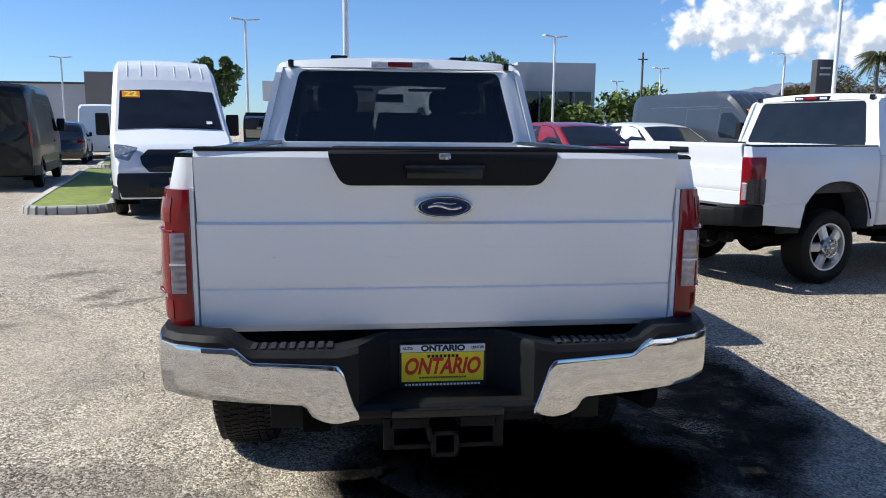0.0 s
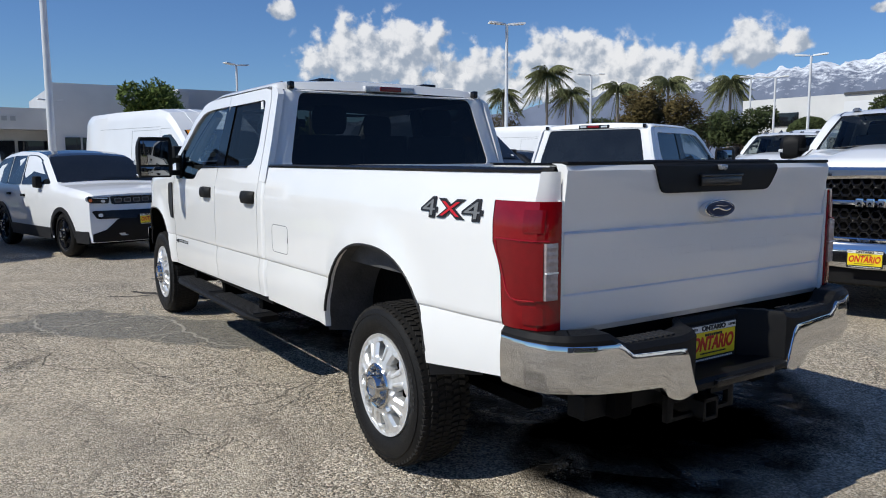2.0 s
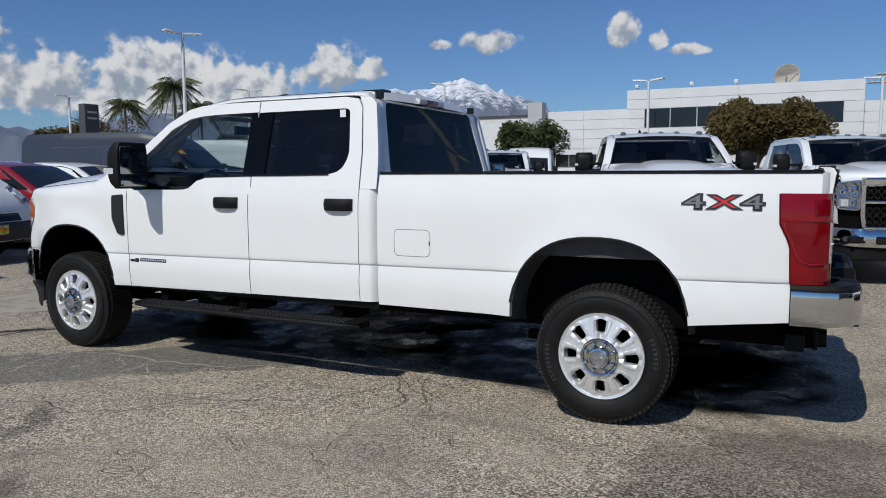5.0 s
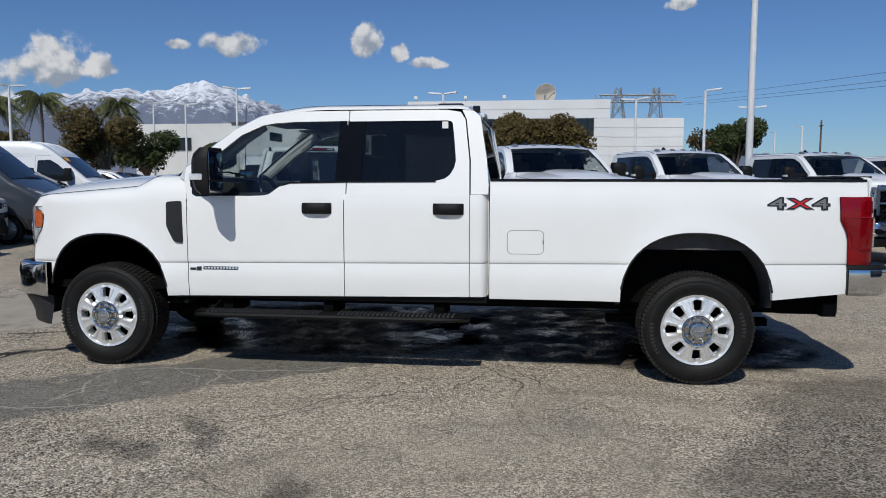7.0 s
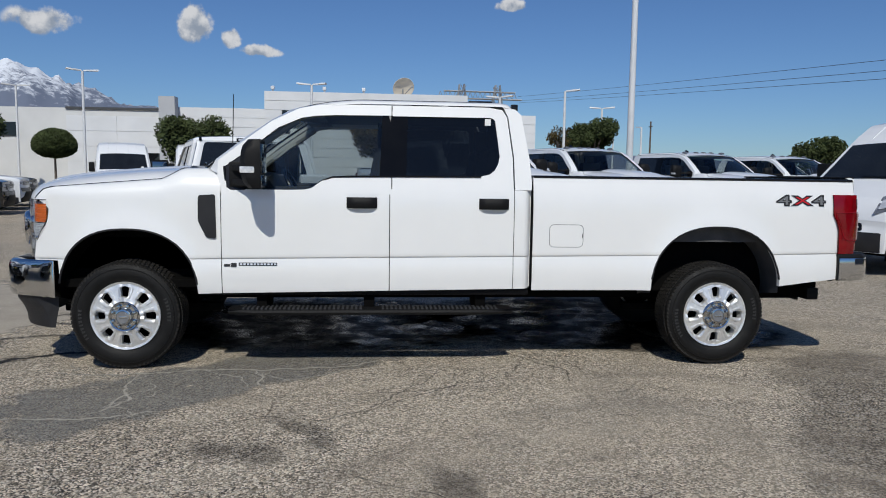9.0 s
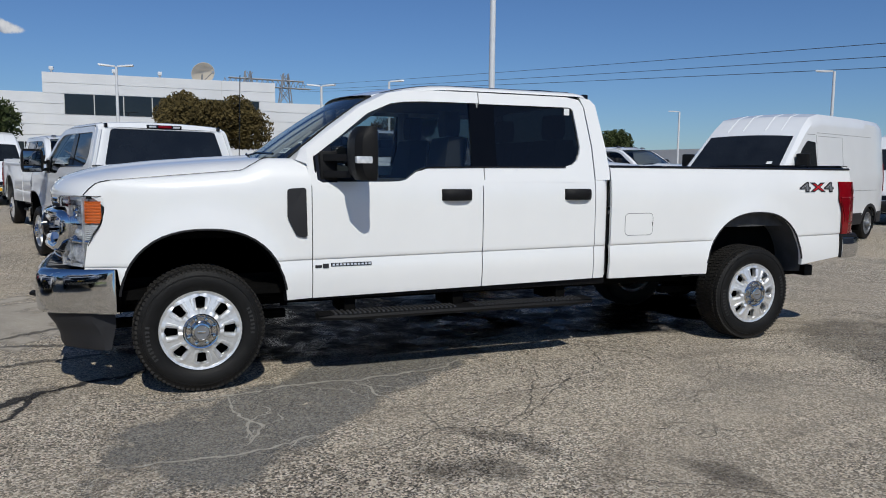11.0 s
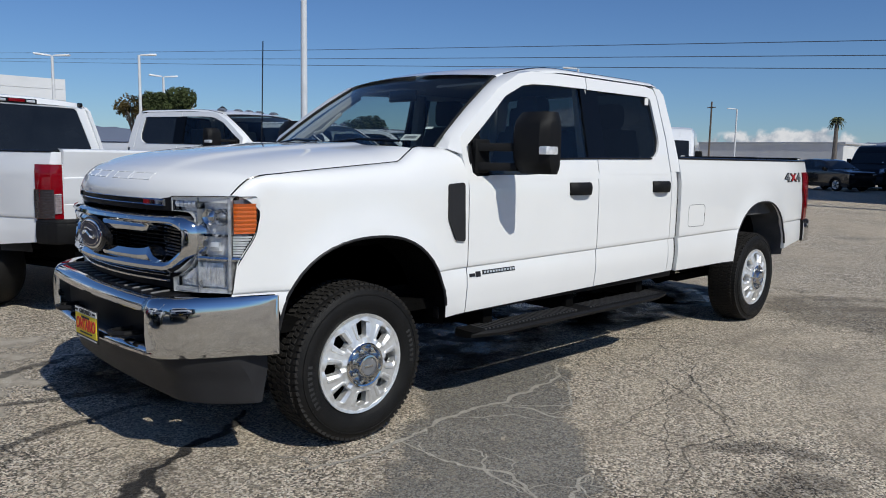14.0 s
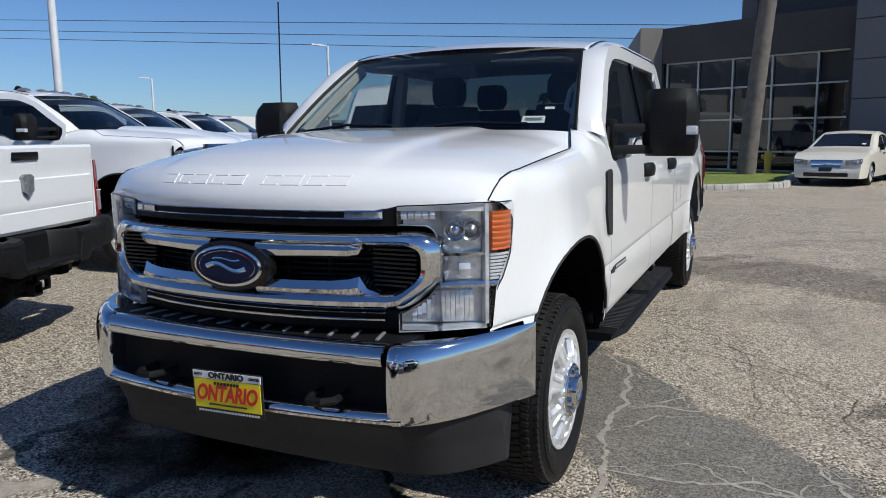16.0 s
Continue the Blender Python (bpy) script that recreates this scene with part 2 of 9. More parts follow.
def rounded(pts, r=0.03, n=4):
    """Rounds the corners of an outline."""
    out = []
    k = len(pts)
    for i in range(k):
        p, a, b = Vector(pts[i]), Vector(pts[i - 1]), Vector(pts[(i + 1) % k])
        ra = min(r, (a - p).length * 0.45)
        rb = min(r, (b - p).length * 0.45)
        p0, p1 = p + (a - p).normalized() * ra, p + (b - p).normalized() * rb
        for j in range(n + 1):
            t = j / n
            q = p0 * (1 - t) ** 2 + p * 2 * t * (1 - t) + p1 * t * t
            out.append((q.x, q.y))
    return out


def lerp_table(tab, x):
    """Piecewise smooth curve through (x, y) pairs in rising x."""
    if x <= tab[0][0]:
        return tab[0][1]
    for (a, p), (b, q) in zip(tab, tab[1:]):
        if x <= b:
            t = (x - a) / (b - a)
            return p + (q - p) * t
    return tab[-1][1]


def band(bm, xs, yf, z0f, z1f, depth, r=0.012):
    """A solid bar along x whose front follows yf(x); depth runs backwards (its sign gives the side)."""
    rings = []
    for x in xs:
        y, z0, z1 = yf(x), z0f(x), z1f(x)
        e = min(r, (z1 - z0) * 0.4)
        rings.append([(x, y - depth, z0), (x, y - (r if depth > 0 else -r), z0), (x, y, z0 + e), (x, y, z1 - e), (x, y - (r if depth > 0 else -r), z1), (x, y - depth, z1)])
    loft(bm, rings)


def const(v):
    return lambda x: v


def linspace(a, b, n):
    return [a + (b - a) * i / (n - 1) for i in range(n)]


def text_mesh(word, height, depth, m, bold=0.0):
    """The word's letters as a mesh of that letter height, lying in the local x/y plane, centred."""
    cu = bpy.data.curves.new("word", "FONT")
    cu.body = word
    cu.align_x, cu.align_y = "CENTER", "CENTER"
    cu.size = height / 0.7
    cu.extrude = depth
    cu.offset = bold
    ob = bpy.data.objects.new("word", cu)
    scene.collection.objects.link(ob)
    dg = bpy.context.evaluated_depsgraph_get()
    me = bpy.data.meshes.new_from_object(ob.evaluated_get(dg))
    bpy.data.objects.remove(ob)
    bm = bmesh.new()
    bm.from_mesh(me)
    bpy.data.meshes.remove(me)
    bmesh.ops.transform(bm, matrix=m, verts=bm.verts)
    return bm


# ---- pickup trucks ----
R_ARCH, F_ARCH = (0.03, 0.515, 0.60, 0.496), (4.44, 0.50, 0.555, 0.492)  # centre y, half width, foot z, rise


def arch_z(a, y):
    u = abs((y - a[0]) / a[1])
    return a[2] + a[3] * (1 - u ** 2.4) ** 0.4545 if u < 1 else 0.0


def arch_ys(a, n=26):
    return [a[0] + a[1] * math.cos(math.pi * (1 - i / (n - 1))) for i in range(n)]


def sill_z(y):
    if y < -0.48:
        return 0.632 + (-0.48 - y) * 0.10
    if y < 1.48:
        return 0.597
    return 0.607 - (y - 1.6) * 0.016


def low_x(y, z):
    """Half width of the lower body."""
    raw = z
    z -= (0.005 - 0.0118 * y) * max(0.0, 1 - max(0.0, abs(z - 0.87) - 0.06) / 0.12)
    w = lerp_table([(0.5, 0.955), (0.60, 0.978), (0.72, 0.990), (0.80, 0.988), (0.861, 0.9805), (0.865, 0.9800), (0.871, 0.9865), (0.878, 0.9895), (1.0, 0.991), (1.15, 0.991), (1.27, 0.988), (1.36, 0.972), (1.42, 0.956), (1.47, 0.948)], z)
    if y < -0.55:
        w -= 0.05 * ((-0.55 - y) / 0.55) ** 1.6
    if y > 4.55:
        w -= 0.085 * min(1.0, (y - 4.55) / 0.45) ** 1.7 + 0.25 * max(0.0, y - 5.0)
    z = raw
    for a in (R_ARCH, F_ARCH):
        dz = z - 0.5
        r = math.hypot((y - a[0]) / a[1], dz / (a[2] + a[3] - 0.5))
        if 0.9 < r < 1.5:
            w += 0.022 * math.exp(-((r - 1.0) / 0.16) ** 2)
    return w


def up_x(z):
    return 0.955 - 0.24 * (z - 1.45)


SKIN_Z = [0.45, 0.58, 0.60, 0.63, 0.67, 0.72, 0.78, 0.83, 0.861, 0.865, 0.871, 0.878, 0.90, 0.95, 1.0, 1.05, 1.10, 1.15, 1.20, 1.25, 1.29, 1.33, 1.36, 1.40, 1.435]


FENDER_Z = SKIN_Z[:-5] + [1.27, 1.30, 1.34, 1.38, 1.42, 1.50]


def crease_row(y, q):
    """Height of a panel's row, led along the slightly sloping side crease."""
    return q + 0.005 - 0.0118 * y if 0.8 < q < 0.92 else q


def skin(ys, zb, zt, s, rows, xf=low_x, fold=0.03):
    """Outer panel by columns, its rim folded inwards."""
    bm = bmesh.new()
    V = []
    for y in ys:
        a, b = zb(y), zt(y)
        V.append([bm.verts.new((s * xf(y, z), y, z)) for z in [min(max(crease_row(y, q), a), b) for q in SKIN_Z] + [b]])
    rows = V[0]
    for p, q in zip(V, V[1:]):
        for i in range(len(rows) - 1):
            bm.faces.new((p[i], p[i + 1], q[i + 1], q[i]))
    bmesh.ops.remove_doubles(bm, verts=bm.verts, dist=0.0002)
    rim = [e for e in bm.edges if len(e.link_faces) == 1]
    got = bmesh.ops.extrude_edge_only(bm, edges=rim)
    vs = [g for g in got["geom"] if isinstance(g, bmesh.types.BMVert)]
    for v in vs:
        v.co.x -= s * fold
        v.co.y += 0.004 if v.co.y < sum(ys) / len(ys) else -0.004
    return bm


def ys_of(a, b, archs=(), n=14):
    ys = set(linspace(a, b, n))
    for c in archs:
        ys |= {y for y in arch_ys(c) if a <= y <= b}
    out = []
    for y in sorted(ys):
        if not out or y - out[-1] > 0.004:
            out.append(y)
    out[-1] = b
    return out


def wheel(owner, x, y, s, r=0.41, width=0.27, rim_r=0.245, style="spoke", rim_mat=ALU, detail=True):
    """A wheel whose outer face looks to side s; x is the tyre's outer face."""
    m = pose(x, y, r) @ Matrix.Diagonal((s, 1, 1, 1))
    bm = bmesh.new()
    w = width
    lathe(bm, [(rim_r + 0.004, -w), (rim_r + 0.016, -w), (r - 0.06, -w - 0.004), (r - 0.02, -w + 0.015), (r - 0.004, -w + 0.05), (r - 0.002, -w * 0.5), (r - 0.004, -0.05),
               (r - 0.02, -0.015), (r - 0.035, -0.006), (r - 0.06, 0.004), (r - 0.09, 0.006), (rim_r + 0.03, -0.002), (rim_r + 0.014, -0.012), (rim_r + 0.004, -0.02)], 56, closed=True)
    hole = bmesh.new()
    rim = part("wheel", hole, rim_mat, owner)
    rim.data = rim_mesh(rim_r, w, style, rim_mat)
    rim.matrix_parent_inverse = Matrix.Identity(4)
    rim.matrix_basis = m
    hub = bmesh.new()
    lathe(hub, [(0.112, -0.02), (0.112, 0.020), (0.106, 0.027), (0.098, 0.024), (0.090, 0.012), (0.068, 0.012), (0.062, 0.040), (0.056, 0.052), (0.047, 0.054), (0.044, 0.046), (0.001, 0.046)], 36)
    hubcap = part("hub_cap", hub, HUBCHROME if rim_mat is ALU else rim_mat, rim, "chrome hub cap with covered lug nuts")
    if style != "steel":
        face = bmesh.new()
        lathe(face, [(0.043, 0.045), (0.043, 0.0485), (0.001, 0.0485)], 24)
        part("cap_face", face, LAMPDARK, hubcap)
        part("cap_mark", B(0.047, 0.0505, -0.026, 0.026, -0.008, 0.008, 0.002), CHROME, hubcap)
        for k in range(8):
            nut = bmesh.new()
            lathe(nut, [(0.0135, 0.0), (0.0135, 0.032), (0.010, 0.040), (0.0005, 0.042)], 8, Matrix.Rotation((k + 0.5) * math.tau / 8, 4, "X") @ Matrix.Translation((0, 0, 0.081)))
            part("lug_nut", nut, HUBCHROME, hubcap)
    for sp in spoke_parts(rim_r, style, rim_mat):
        o = new("spoke", sp)
        o.parent = rim
    if detail:
        part("tread", tread_bm(r, w), TREAD, rim, "blocky tyre tread")["kind"] = "stuff"
    back = bmesh.new()
    lathe(back, [(rim_r - 0.02, -0.10), (0.16, -0.10), (0.16, -0.085), (0.06, -0.085)], 28)
    part("brake_disc", back, UNDER, rim)
    tyre = part("tyre", bm, RUBBER, rim, "black all-terrain rubber tyre")
    if detail:
        marks = bmesh.new()
        for a0, k in ((1.15, 7), (4.15, 9)):
            for i in range(k):
                rot = Matrix.Rotation(a0 + i * 0.085, 4, "X")
                box(marks, 0.0045, 0.0075, -0.009, 0.003, r - 0.096, r - 0.072, 0, rot)
                if i % 2:
                    box(marks, 0.0045, 0.0075, 0.003, 0.010, r - 0.077, r - 0.072, 0, rot)
        part("sidewall_mark", marks, SIDEMARK, rim)["kind"] = "stuff"
        ridge = bmesh.new()
        lathe(ridge, [(r - 0.047, -0.001), (r - 0.049, 0.0045), (r - 0.053, 0.0048), (r - 0.055, 0.001)], 56)
        part("sidewall_ridge", ridge, RUBBER, rim)
    return rim


RIMS = {}
SPOKES = {}


def tread_bm(r, w):
    bm = bmesh.new()
    n = 78
    for k in range(n):
        a = k * math.tau / n
        for row, (x0, x1, sh) in enumerate(((-0.040, -0.012, 0), (-0.076, -0.046, 0.5), (-0.116, -0.083, 0.1), (-0.157, -0.123, 0.6), (-0.197, -0.164, 0.2), (-0.232, -0.203, 0.7), (-w + 0.012, -w + 0.036, 0.3))):
            rot = Matrix.Rotation(a + sh * math.tau / n, 4, "X")
            e = 0.013 if row in (0, 6) else 0
            box(bm, x0, x1, -0.0105, 0.0105, r - 0.020 - e, r + 0.001 - e, 0, rot @ Matrix.Rotation(0.2 if row % 2 else -0.2, 4, "Z"))
    return bm


def spoke_parts(rim_r, style, material):
    key = (round(rim_r, 3), style, material.name)
    if key in SPOKES:
        return SPOKES[key]
    out = []
    n = {"spoke": 8, "five": 5}.get(style, 14)
    for k in range(n):
        bm = bmesh.new()
        if style == "spoke":
            m = Matrix.Rotation((k + 0.5) * math.tau / n, 4, "X")
            rings = []
            for t in (0, 0.10, 0.20, 0.25, 0.285, 0.33, 0.42, 0.55, 0.68, 0.75, 0.785, 0.80, 0.9, 1.0):
                rr = 0.098 + (rim_r - 0.004 - 0.098) * t
                full = rr * math.tan(math.pi / n)
                h = full - lerp_table([(0, 0.001), (0.25, 0.003), (0.285, 0.021), (0.33, 0.027), (0.42, 0.029), (0.55, 0.0315), (0.68, 0.0345), (0.75, 0.0345), (0.785, 0.026), (0.80, 0.0), (1, 0.0)], t)
                xo = 0.016 - 0.030 * t ** 1.4
                g = 0.007 * math.sin(math.pi * min(1, t * 0.95)) ** 0.7
                e = 0.008 * math.sin(math.pi * min(1, 0.15 + 0.8 * t))
                sec = [(-0.055, -h * 0.96), (-0.006 - e, -h), (-0.003 - e * 0.3, -h * 0.80), (0.0, -h * 0.68), (0.0, -h * 0.44), (-g, -h * 0.30), (-g, h * 0.30), (0.0, h * 0.44), (0.0, h * 0.68), (-0.003 - e * 0.3, h * 0.80), (-0.006 - e, h), (-0.055, h * 0.96)]
                rings.append([m @ Vector((xo + dx, c, math.sqrt(max(0.0, rr * rr - 0.6 * c * c)))) for dx, c in sec])
            loft(bm, rings)
        elif style == "five":
            m = Matrix.Rotation((k + 0.25) * math.tau / n, 4, "X")
            rings = []
            for t in linspace(0, 1, 5):
                rr = 0.06 + (rim_r - 0.07) * t
                h = 0.05 - 0.012 * t + 0.02 * t * t
                xo = -0.03 * t
                rings.append([m @ Vector((xo - 0.04, -h, rr)), m @ Vector((xo, -h * 0.7, rr)), m @ Vector((xo + 0.006, 0, rr)), m @ Vector((xo, h * 0.7, rr)), m @ Vector((xo - 0.04, h, rr))])
            loft(bm, rings)
        else:
            box(bm, -0.045, -0.018, -0.016, 0.016, rim_r - 0.11, rim_r - 0.02, 0.004, Matrix.Rotation(k * math.tau / n, 4, "X"))
        out.append(mesh_of("spoke", bm, material))
    SPOKES[key] = out
    return out


def rim_mesh(rim_r, w, style, material):
    key = (round(rim_r, 3), style, material.name)
    if key in RIMS:
        return RIMS[key]
    bm = bmesh.new()
    lathe(bm, [(rim_r + 0.008, -w + 0.01), (rim_r - 0.02, -w + 0.03), (rim_r - 0.025, -0.09), (rim_r - 0.012, -0.03), (rim_r + 0.006, -0.016), (rim_r + 0.004, -0.008), (rim_r - 0.010, -0.012), (rim_r - 0.022, -0.045)], 48)
    if style not in ("spoke", "five"):
        lathe(bm, [(0.05, -0.03), (0.09, -0.012), (0.13, -0.03), (rim_r - 0.05, -0.045), (rim_r - 0.02, -0.06)], 42)
    finish(bm)
    me = bpy.data.meshes.new("wheel")
    bm.to_mesh(me)
    bm.free()
    me.materials.append(material)
    RIMS[key] = me
    return me


def lamp_edge(z):
    """Front edge of the fender, along y, where the headlamp ends."""
    return lerp_table([(0.81, 5.128), (0.95, 5.108), (1.0, 5.078), (1.07, 5.03), (1.13, 5.008), (1.24, 5.004)], z)


def yf_front(x):
    return 5.375 - 0.27 * (abs(x) / 0.92) ** 2.2


def yf_bump(x):
    return 5.448 - 0.036 * (abs(x) / 0.7) ** 2 - (0.40 * max(0.0, (abs(x) - 0.62) / 0.35) ** 2.0)


def yr_bump(x):
    return -1.335 + 0.02 * (abs(x) / 0.7) ** 2 + (0.30 * max(0.0, (abs(x) - 0.66) / 0.34) ** 2.2)


RB_X = [(-0.02, -0.04), (0.0, 0.0), (0.25, 0.37), (0.45, 0.68), (0.55, 0.80), (0.65, 0.895), (0.75, 0.955), (0.85, 0.982), (0.93, 0.988), (1.0, 0.988), (1.02, 0.988)]
RB_Y = [(-0.02, -1.335), (0.0, -1.335), (0.25, -1.333), (0.45, -1.320), (0.55, -1.302), (0.65, -1.265), (0.75, -1.205), (0.85, -1.12), (0.93, -1.05), (1.0, -0.975), (1.02, -0.955)]


def pickup(label, paint, front="bar", tail="wide", detail=True, cab_lights=False, group=""):
    t = thing("pickup_truck", label, "pickup truck", group=group)
    # bed sides, doors, fenders
    for s in (-1, 1):
        bed = part("bed_side", skin(ys_of(-1.10, 1.472, (R_ARCH,)), lambda y: max(sill_z(y), arch_z(R_ARCH, y)), const(1.452), s, linspace(0, 1, 16)), paint, t)
        bm = bmesh.new()
        loft(bm, [[(s * 0.80, y, 1.447), (s * (low_x(y, 1.45) + 0.003), y, 1.447), (s * (low_x(y, 1.45) + 0.004), y, 1.458), (s * (low_x(y, 1.45) - 0.008), y, 1.466), (s * 0.80, y, 1.467)] for y in linspace(-1.10, 1.468, 24)])
        part("bed_rail_cap", bm, TRIM, t, "black plastic bed rail cap")
        part("door", skin(ys_of(1.6205, 2.5475), sill_z, const(1.352), s, linspace(0, 1, 14)), paint, t)
        part("door", skin(ys_of(2.5535, 3.770), sill_z, const(1.336), s, linspace(0, 1, 14)), paint, t)
        part("cab_corner", skin(ys_of(1.488, 1.6155, n=12), sill_z, const(1.352), s, linspace(0, 1, 14), lambda y, z: low_x(y, z) - 0.05 * max(0.0, (1.545 - y) / 0.057) ** 2.2), paint, t)
        # added dark filler stands for the shade on the cab's back wall
        part("gap_seal", B(*sorted((s * 0.845, s * 0.925)), 1.4625, 1.4815, 0.62, 1.42), TRIM, t, "dark filler painting the shade between cab and bed")
        # fender: side, then rolled over to the hood edge
        bm = bmesh.new()

        def fpos(y, v):
            zb = max(sill_z(y), arch_z(F_ARCH, y)) if y < 4.93 else 0.803
            ze = lerp_table([(3.77, 1.487), (4.06, 1.484), (4.20, 1.404), (4.40, 1.387), (4.65, 1.366), (4.84, 1.349), (4.98, 1.335), (5.03, 1.312), (5.075, 1.249)], y)
            xe = lerp_table([(3.77, 0.84), (4.06, 0.852), (4.20, 0.893), (4.9, 0.890), (5.0, 0.882), (5.075, 0.856)], y)
            zs = min(1.25, ze - 0.07)
            k = max(0.0, (y - 4.9) / 0.175)
            if v <= 1:
                z = min(max(crease_row(y, FENDER_Z[round(v * (len(FENDER_Z) - 1))]), zb), zs)
                yy = y if k == 0 else 4.9 + k * (lamp_edge(z) - 4.9)
                return (s * low_x(yy, z), yy, z)
            a = (v - 1) * math.pi / 2
            yy = y if k == 0 else 4.9 + k * (lamp_edge(zs) + (5.118 - lamp_edge(zs)) * (v - 1) - 4.9)
            x0 = low_x(4.9 + k * (lamp_edge(zs) - 4.9) if k else y, zs)
            return (s * (x0 - (x0 - xe) * (1 - math.cos(a))), yy, zs + (ze - zs) * math.sin(a) ** 0.9)
        grid(bm, ys_of(3.7755, 5.075, (F_ARCH,), 22), linspace(0, 1, len(FENDER_Z)) + [1 + i / 8 for i in range(1, 9)], fpos)
        bmesh.ops.remove_doubles(bm, verts=bm.verts, dist=0.0002)
        part("front_fender", bm, paint, t)
        bm = bmesh.new()
        tube(bm, [Vector(fpos(y, 2.0)) + Vector((s * -0.002, 0.002, 0.001)) for y in linspace(4.03, 5.075, 40)], 0.0035, 5)
        part("hood_gap", bm, TRIM, t)
        # door frames round the windows
        rear_c = [(2.532, 1.335), (1.622, 1.335), (1.628, 1.60), (1.665, 1.90), (1.70, 1.955), (1.80, 1.972), (2.532, 1.972), (2.532, 1.892), (1.80, 1.894), (1.772, 1.888), (1.756, 1.870), (1.738, 1.72), (1.726, 1.60), (1.737, 1.548), (1.765, 1.497), (1.805, 1.467), (1.868, 1.452), (2.532, 1.448)]
        front_c = [(2.540, 1.310), (2.540, 1.447), (2.97, 1.438), (3.04, 1.412), (3.125, 1.350), (3.17, 1.340), (3.24, 1.337), (3.70, 1.330), (3.733, 1.35), (3.748, 1.502), (3.57, 1.634), (3.37, 1.794), (3.20, 1.868), (3.10, 1.884), (2.95, 1.892), (2.540, 1.896), (2.540, 1.972), (2.95, 1.971),
                   (3.10, 1.962), (3.22, 1.938), (3.42, 1.838), (3.60, 1.702), (3.795, 1.545), (3.80, 1.44), (3.772, 1.308), (3.24, 1.309)]
        corner = [(1.486, 1.354), (1.484, 1.42), (1.50, 1.60), (1.555, 1.92), (1.60, 1.962), (1.69, 1.972), (1.655, 1.90), (1.617, 1.60), (1.612, 1.354)]
        for nm, pts in (("window_frame", rear_c), ("window_frame", front_c), ("cab_corner", corner)):
            bm = bmesh.new()
            plate(bm, pts, lambda y, z: (s * (up_x(z) if z > 1.40 else low_x(y, z) + 0.0008 + 0.0052 * max(0.0, (z - 1.35) / 0.05)), y, z), (-s * 0.04, 0, 0))
            part(nm, bm, paint, t)
        # black pillar trim, glass
        bm = bmesh.new()
        plate(bm, [(2.43, 1.444), (2.625, 1.440), (2.608, 1.902), (2.415, 1.900)], lambda y, z: (s * (up_x(z) - 0.008), y, z), (-s * 0.03, 0, 0))
        part("pillar_trim", bm, PILLARBLACK, t, "gloss black window pillar trim")
        bm = bmesh.new()
        plate(bm, [(3.60, 1.328), (3.715, 1.326), (3.744, 1.35), (3.754, 1.505), (3.64, 1.592)], lambda y, z: (s * (up_x(z) - 0.006), y, z), (-s * 0.03, 0, 0))
        part("mirror_sail", bm, TRIM, t)
        for nm, pts, mt in (("door_glass", [(2.612, 1.44), (2.97, 1.430), (3.04, 1.404), (3.13, 1.340), (3.20, 1.330), (3.70, 1.322), (3.742, 1.345), (3.756, 1.506), (3.575, 1.642), (3.375, 1.802), (3.20, 1.876), (3.10, 1.892), (2.60, 1.902)], GLASS),
                            ("rear_door_glass", [(1.715, 1.57), (1.765, 1.48), (1.868, 1.445), (2.44, 1.44), (2.425, 1.895), (1.785, 1.898), (1.745, 1.875)], TINT if detail else BACKGLASS)):
            bm = bmesh.new()
            sheet(bm, pts, lambda y, z: (s * (up_x(z) - 0.016), y, z))
            g = part(nm, bm, mt, t, "dark tinted side glass")
        # belt moulding
        bm = bmesh.new()
        tube(bm, [(s * (up_x(1.45) + 0.004), y, z) for y, z in ((1.87, 1.449), (2.53, 1.443), (2.97, 1.434), (3.045, 1.406), (3.13, 1.342), (3.20, 1.332), (3.70, 1.324), (3.738, 1.345), (3.752, 1.503))], 0.007, 6)
        part("belt_moulding", bm, TRIM, t)
        # rocker, arch liners
        part("rocker", B(*sorted((s * 0.90, s * 0.945)), 1.49, 3.95, 0.555, 0.62, 0.01), BARBLACK, t)
        for a, yc in ((R_ARCH, 0.0), (F_ARCH, 4.45)):
            bm = bmesh.new()
            pts = [(y, max(arch_z(a, y), a[2] - 0.03) + 0.006) for y in arch_ys(a, 31)]
            loft(bm, [[(s * (low_x(y, z) - 0.012), y, z) for y, z in pts], [(s * 0.84, y, z - 0.02) for y, z in pts], [(s * 0.70, y, z - 0.05) for y, z in pts]], closed=False)
            part("inner_wall", B(*sorted((s * 0.60, s * 0.72)), a[0] - a[1], a[0] + a[1], 0.55, 0.98, 0.02), UNDER, t)
            if a is R_ARCH:
                up = [(y, arch_z(a, y) - 0.004) for y in arch_ys(a, 41) if arch_z(a, y) > 0.975]
                pan = bmesh.new()
                plate(pan, [(up[0][0], 0.968)] + up + [(up[-1][0], 0.968)], lambda y, z: (s * (0.93 - 0.10 * (1.1 - z)), y, z), (-s * 0.015, 0, 0))
                part("arch_panel", pan, LINER, t, "dark grey inner arch panel")
            part("arch_liner", bm, LINER if a is R_ARCH else UNDER, t, "dark plastic wheel arch liner")
            bm = bmesh.new()
            lip = [(s * (low_x(a[0] + a[1] * 0.985 * math.cos(math.pi * i / 24), arch_z(a, a[0] + a[1] * 0.985 * math.cos(math.pi * i / 24)) or 0.6) - 0.004), a[0] + a[1] * 0.99 * math.cos(math.pi * i / 24), arch_z(a, a[0] + a[1] * 0.99 * math.cos(math.pi * i / 24)) - 0.006) for i in range(25)]
            tube(bm, lip, 0.008, 6)
            part("arch_lip", bm, GREYPL, t)
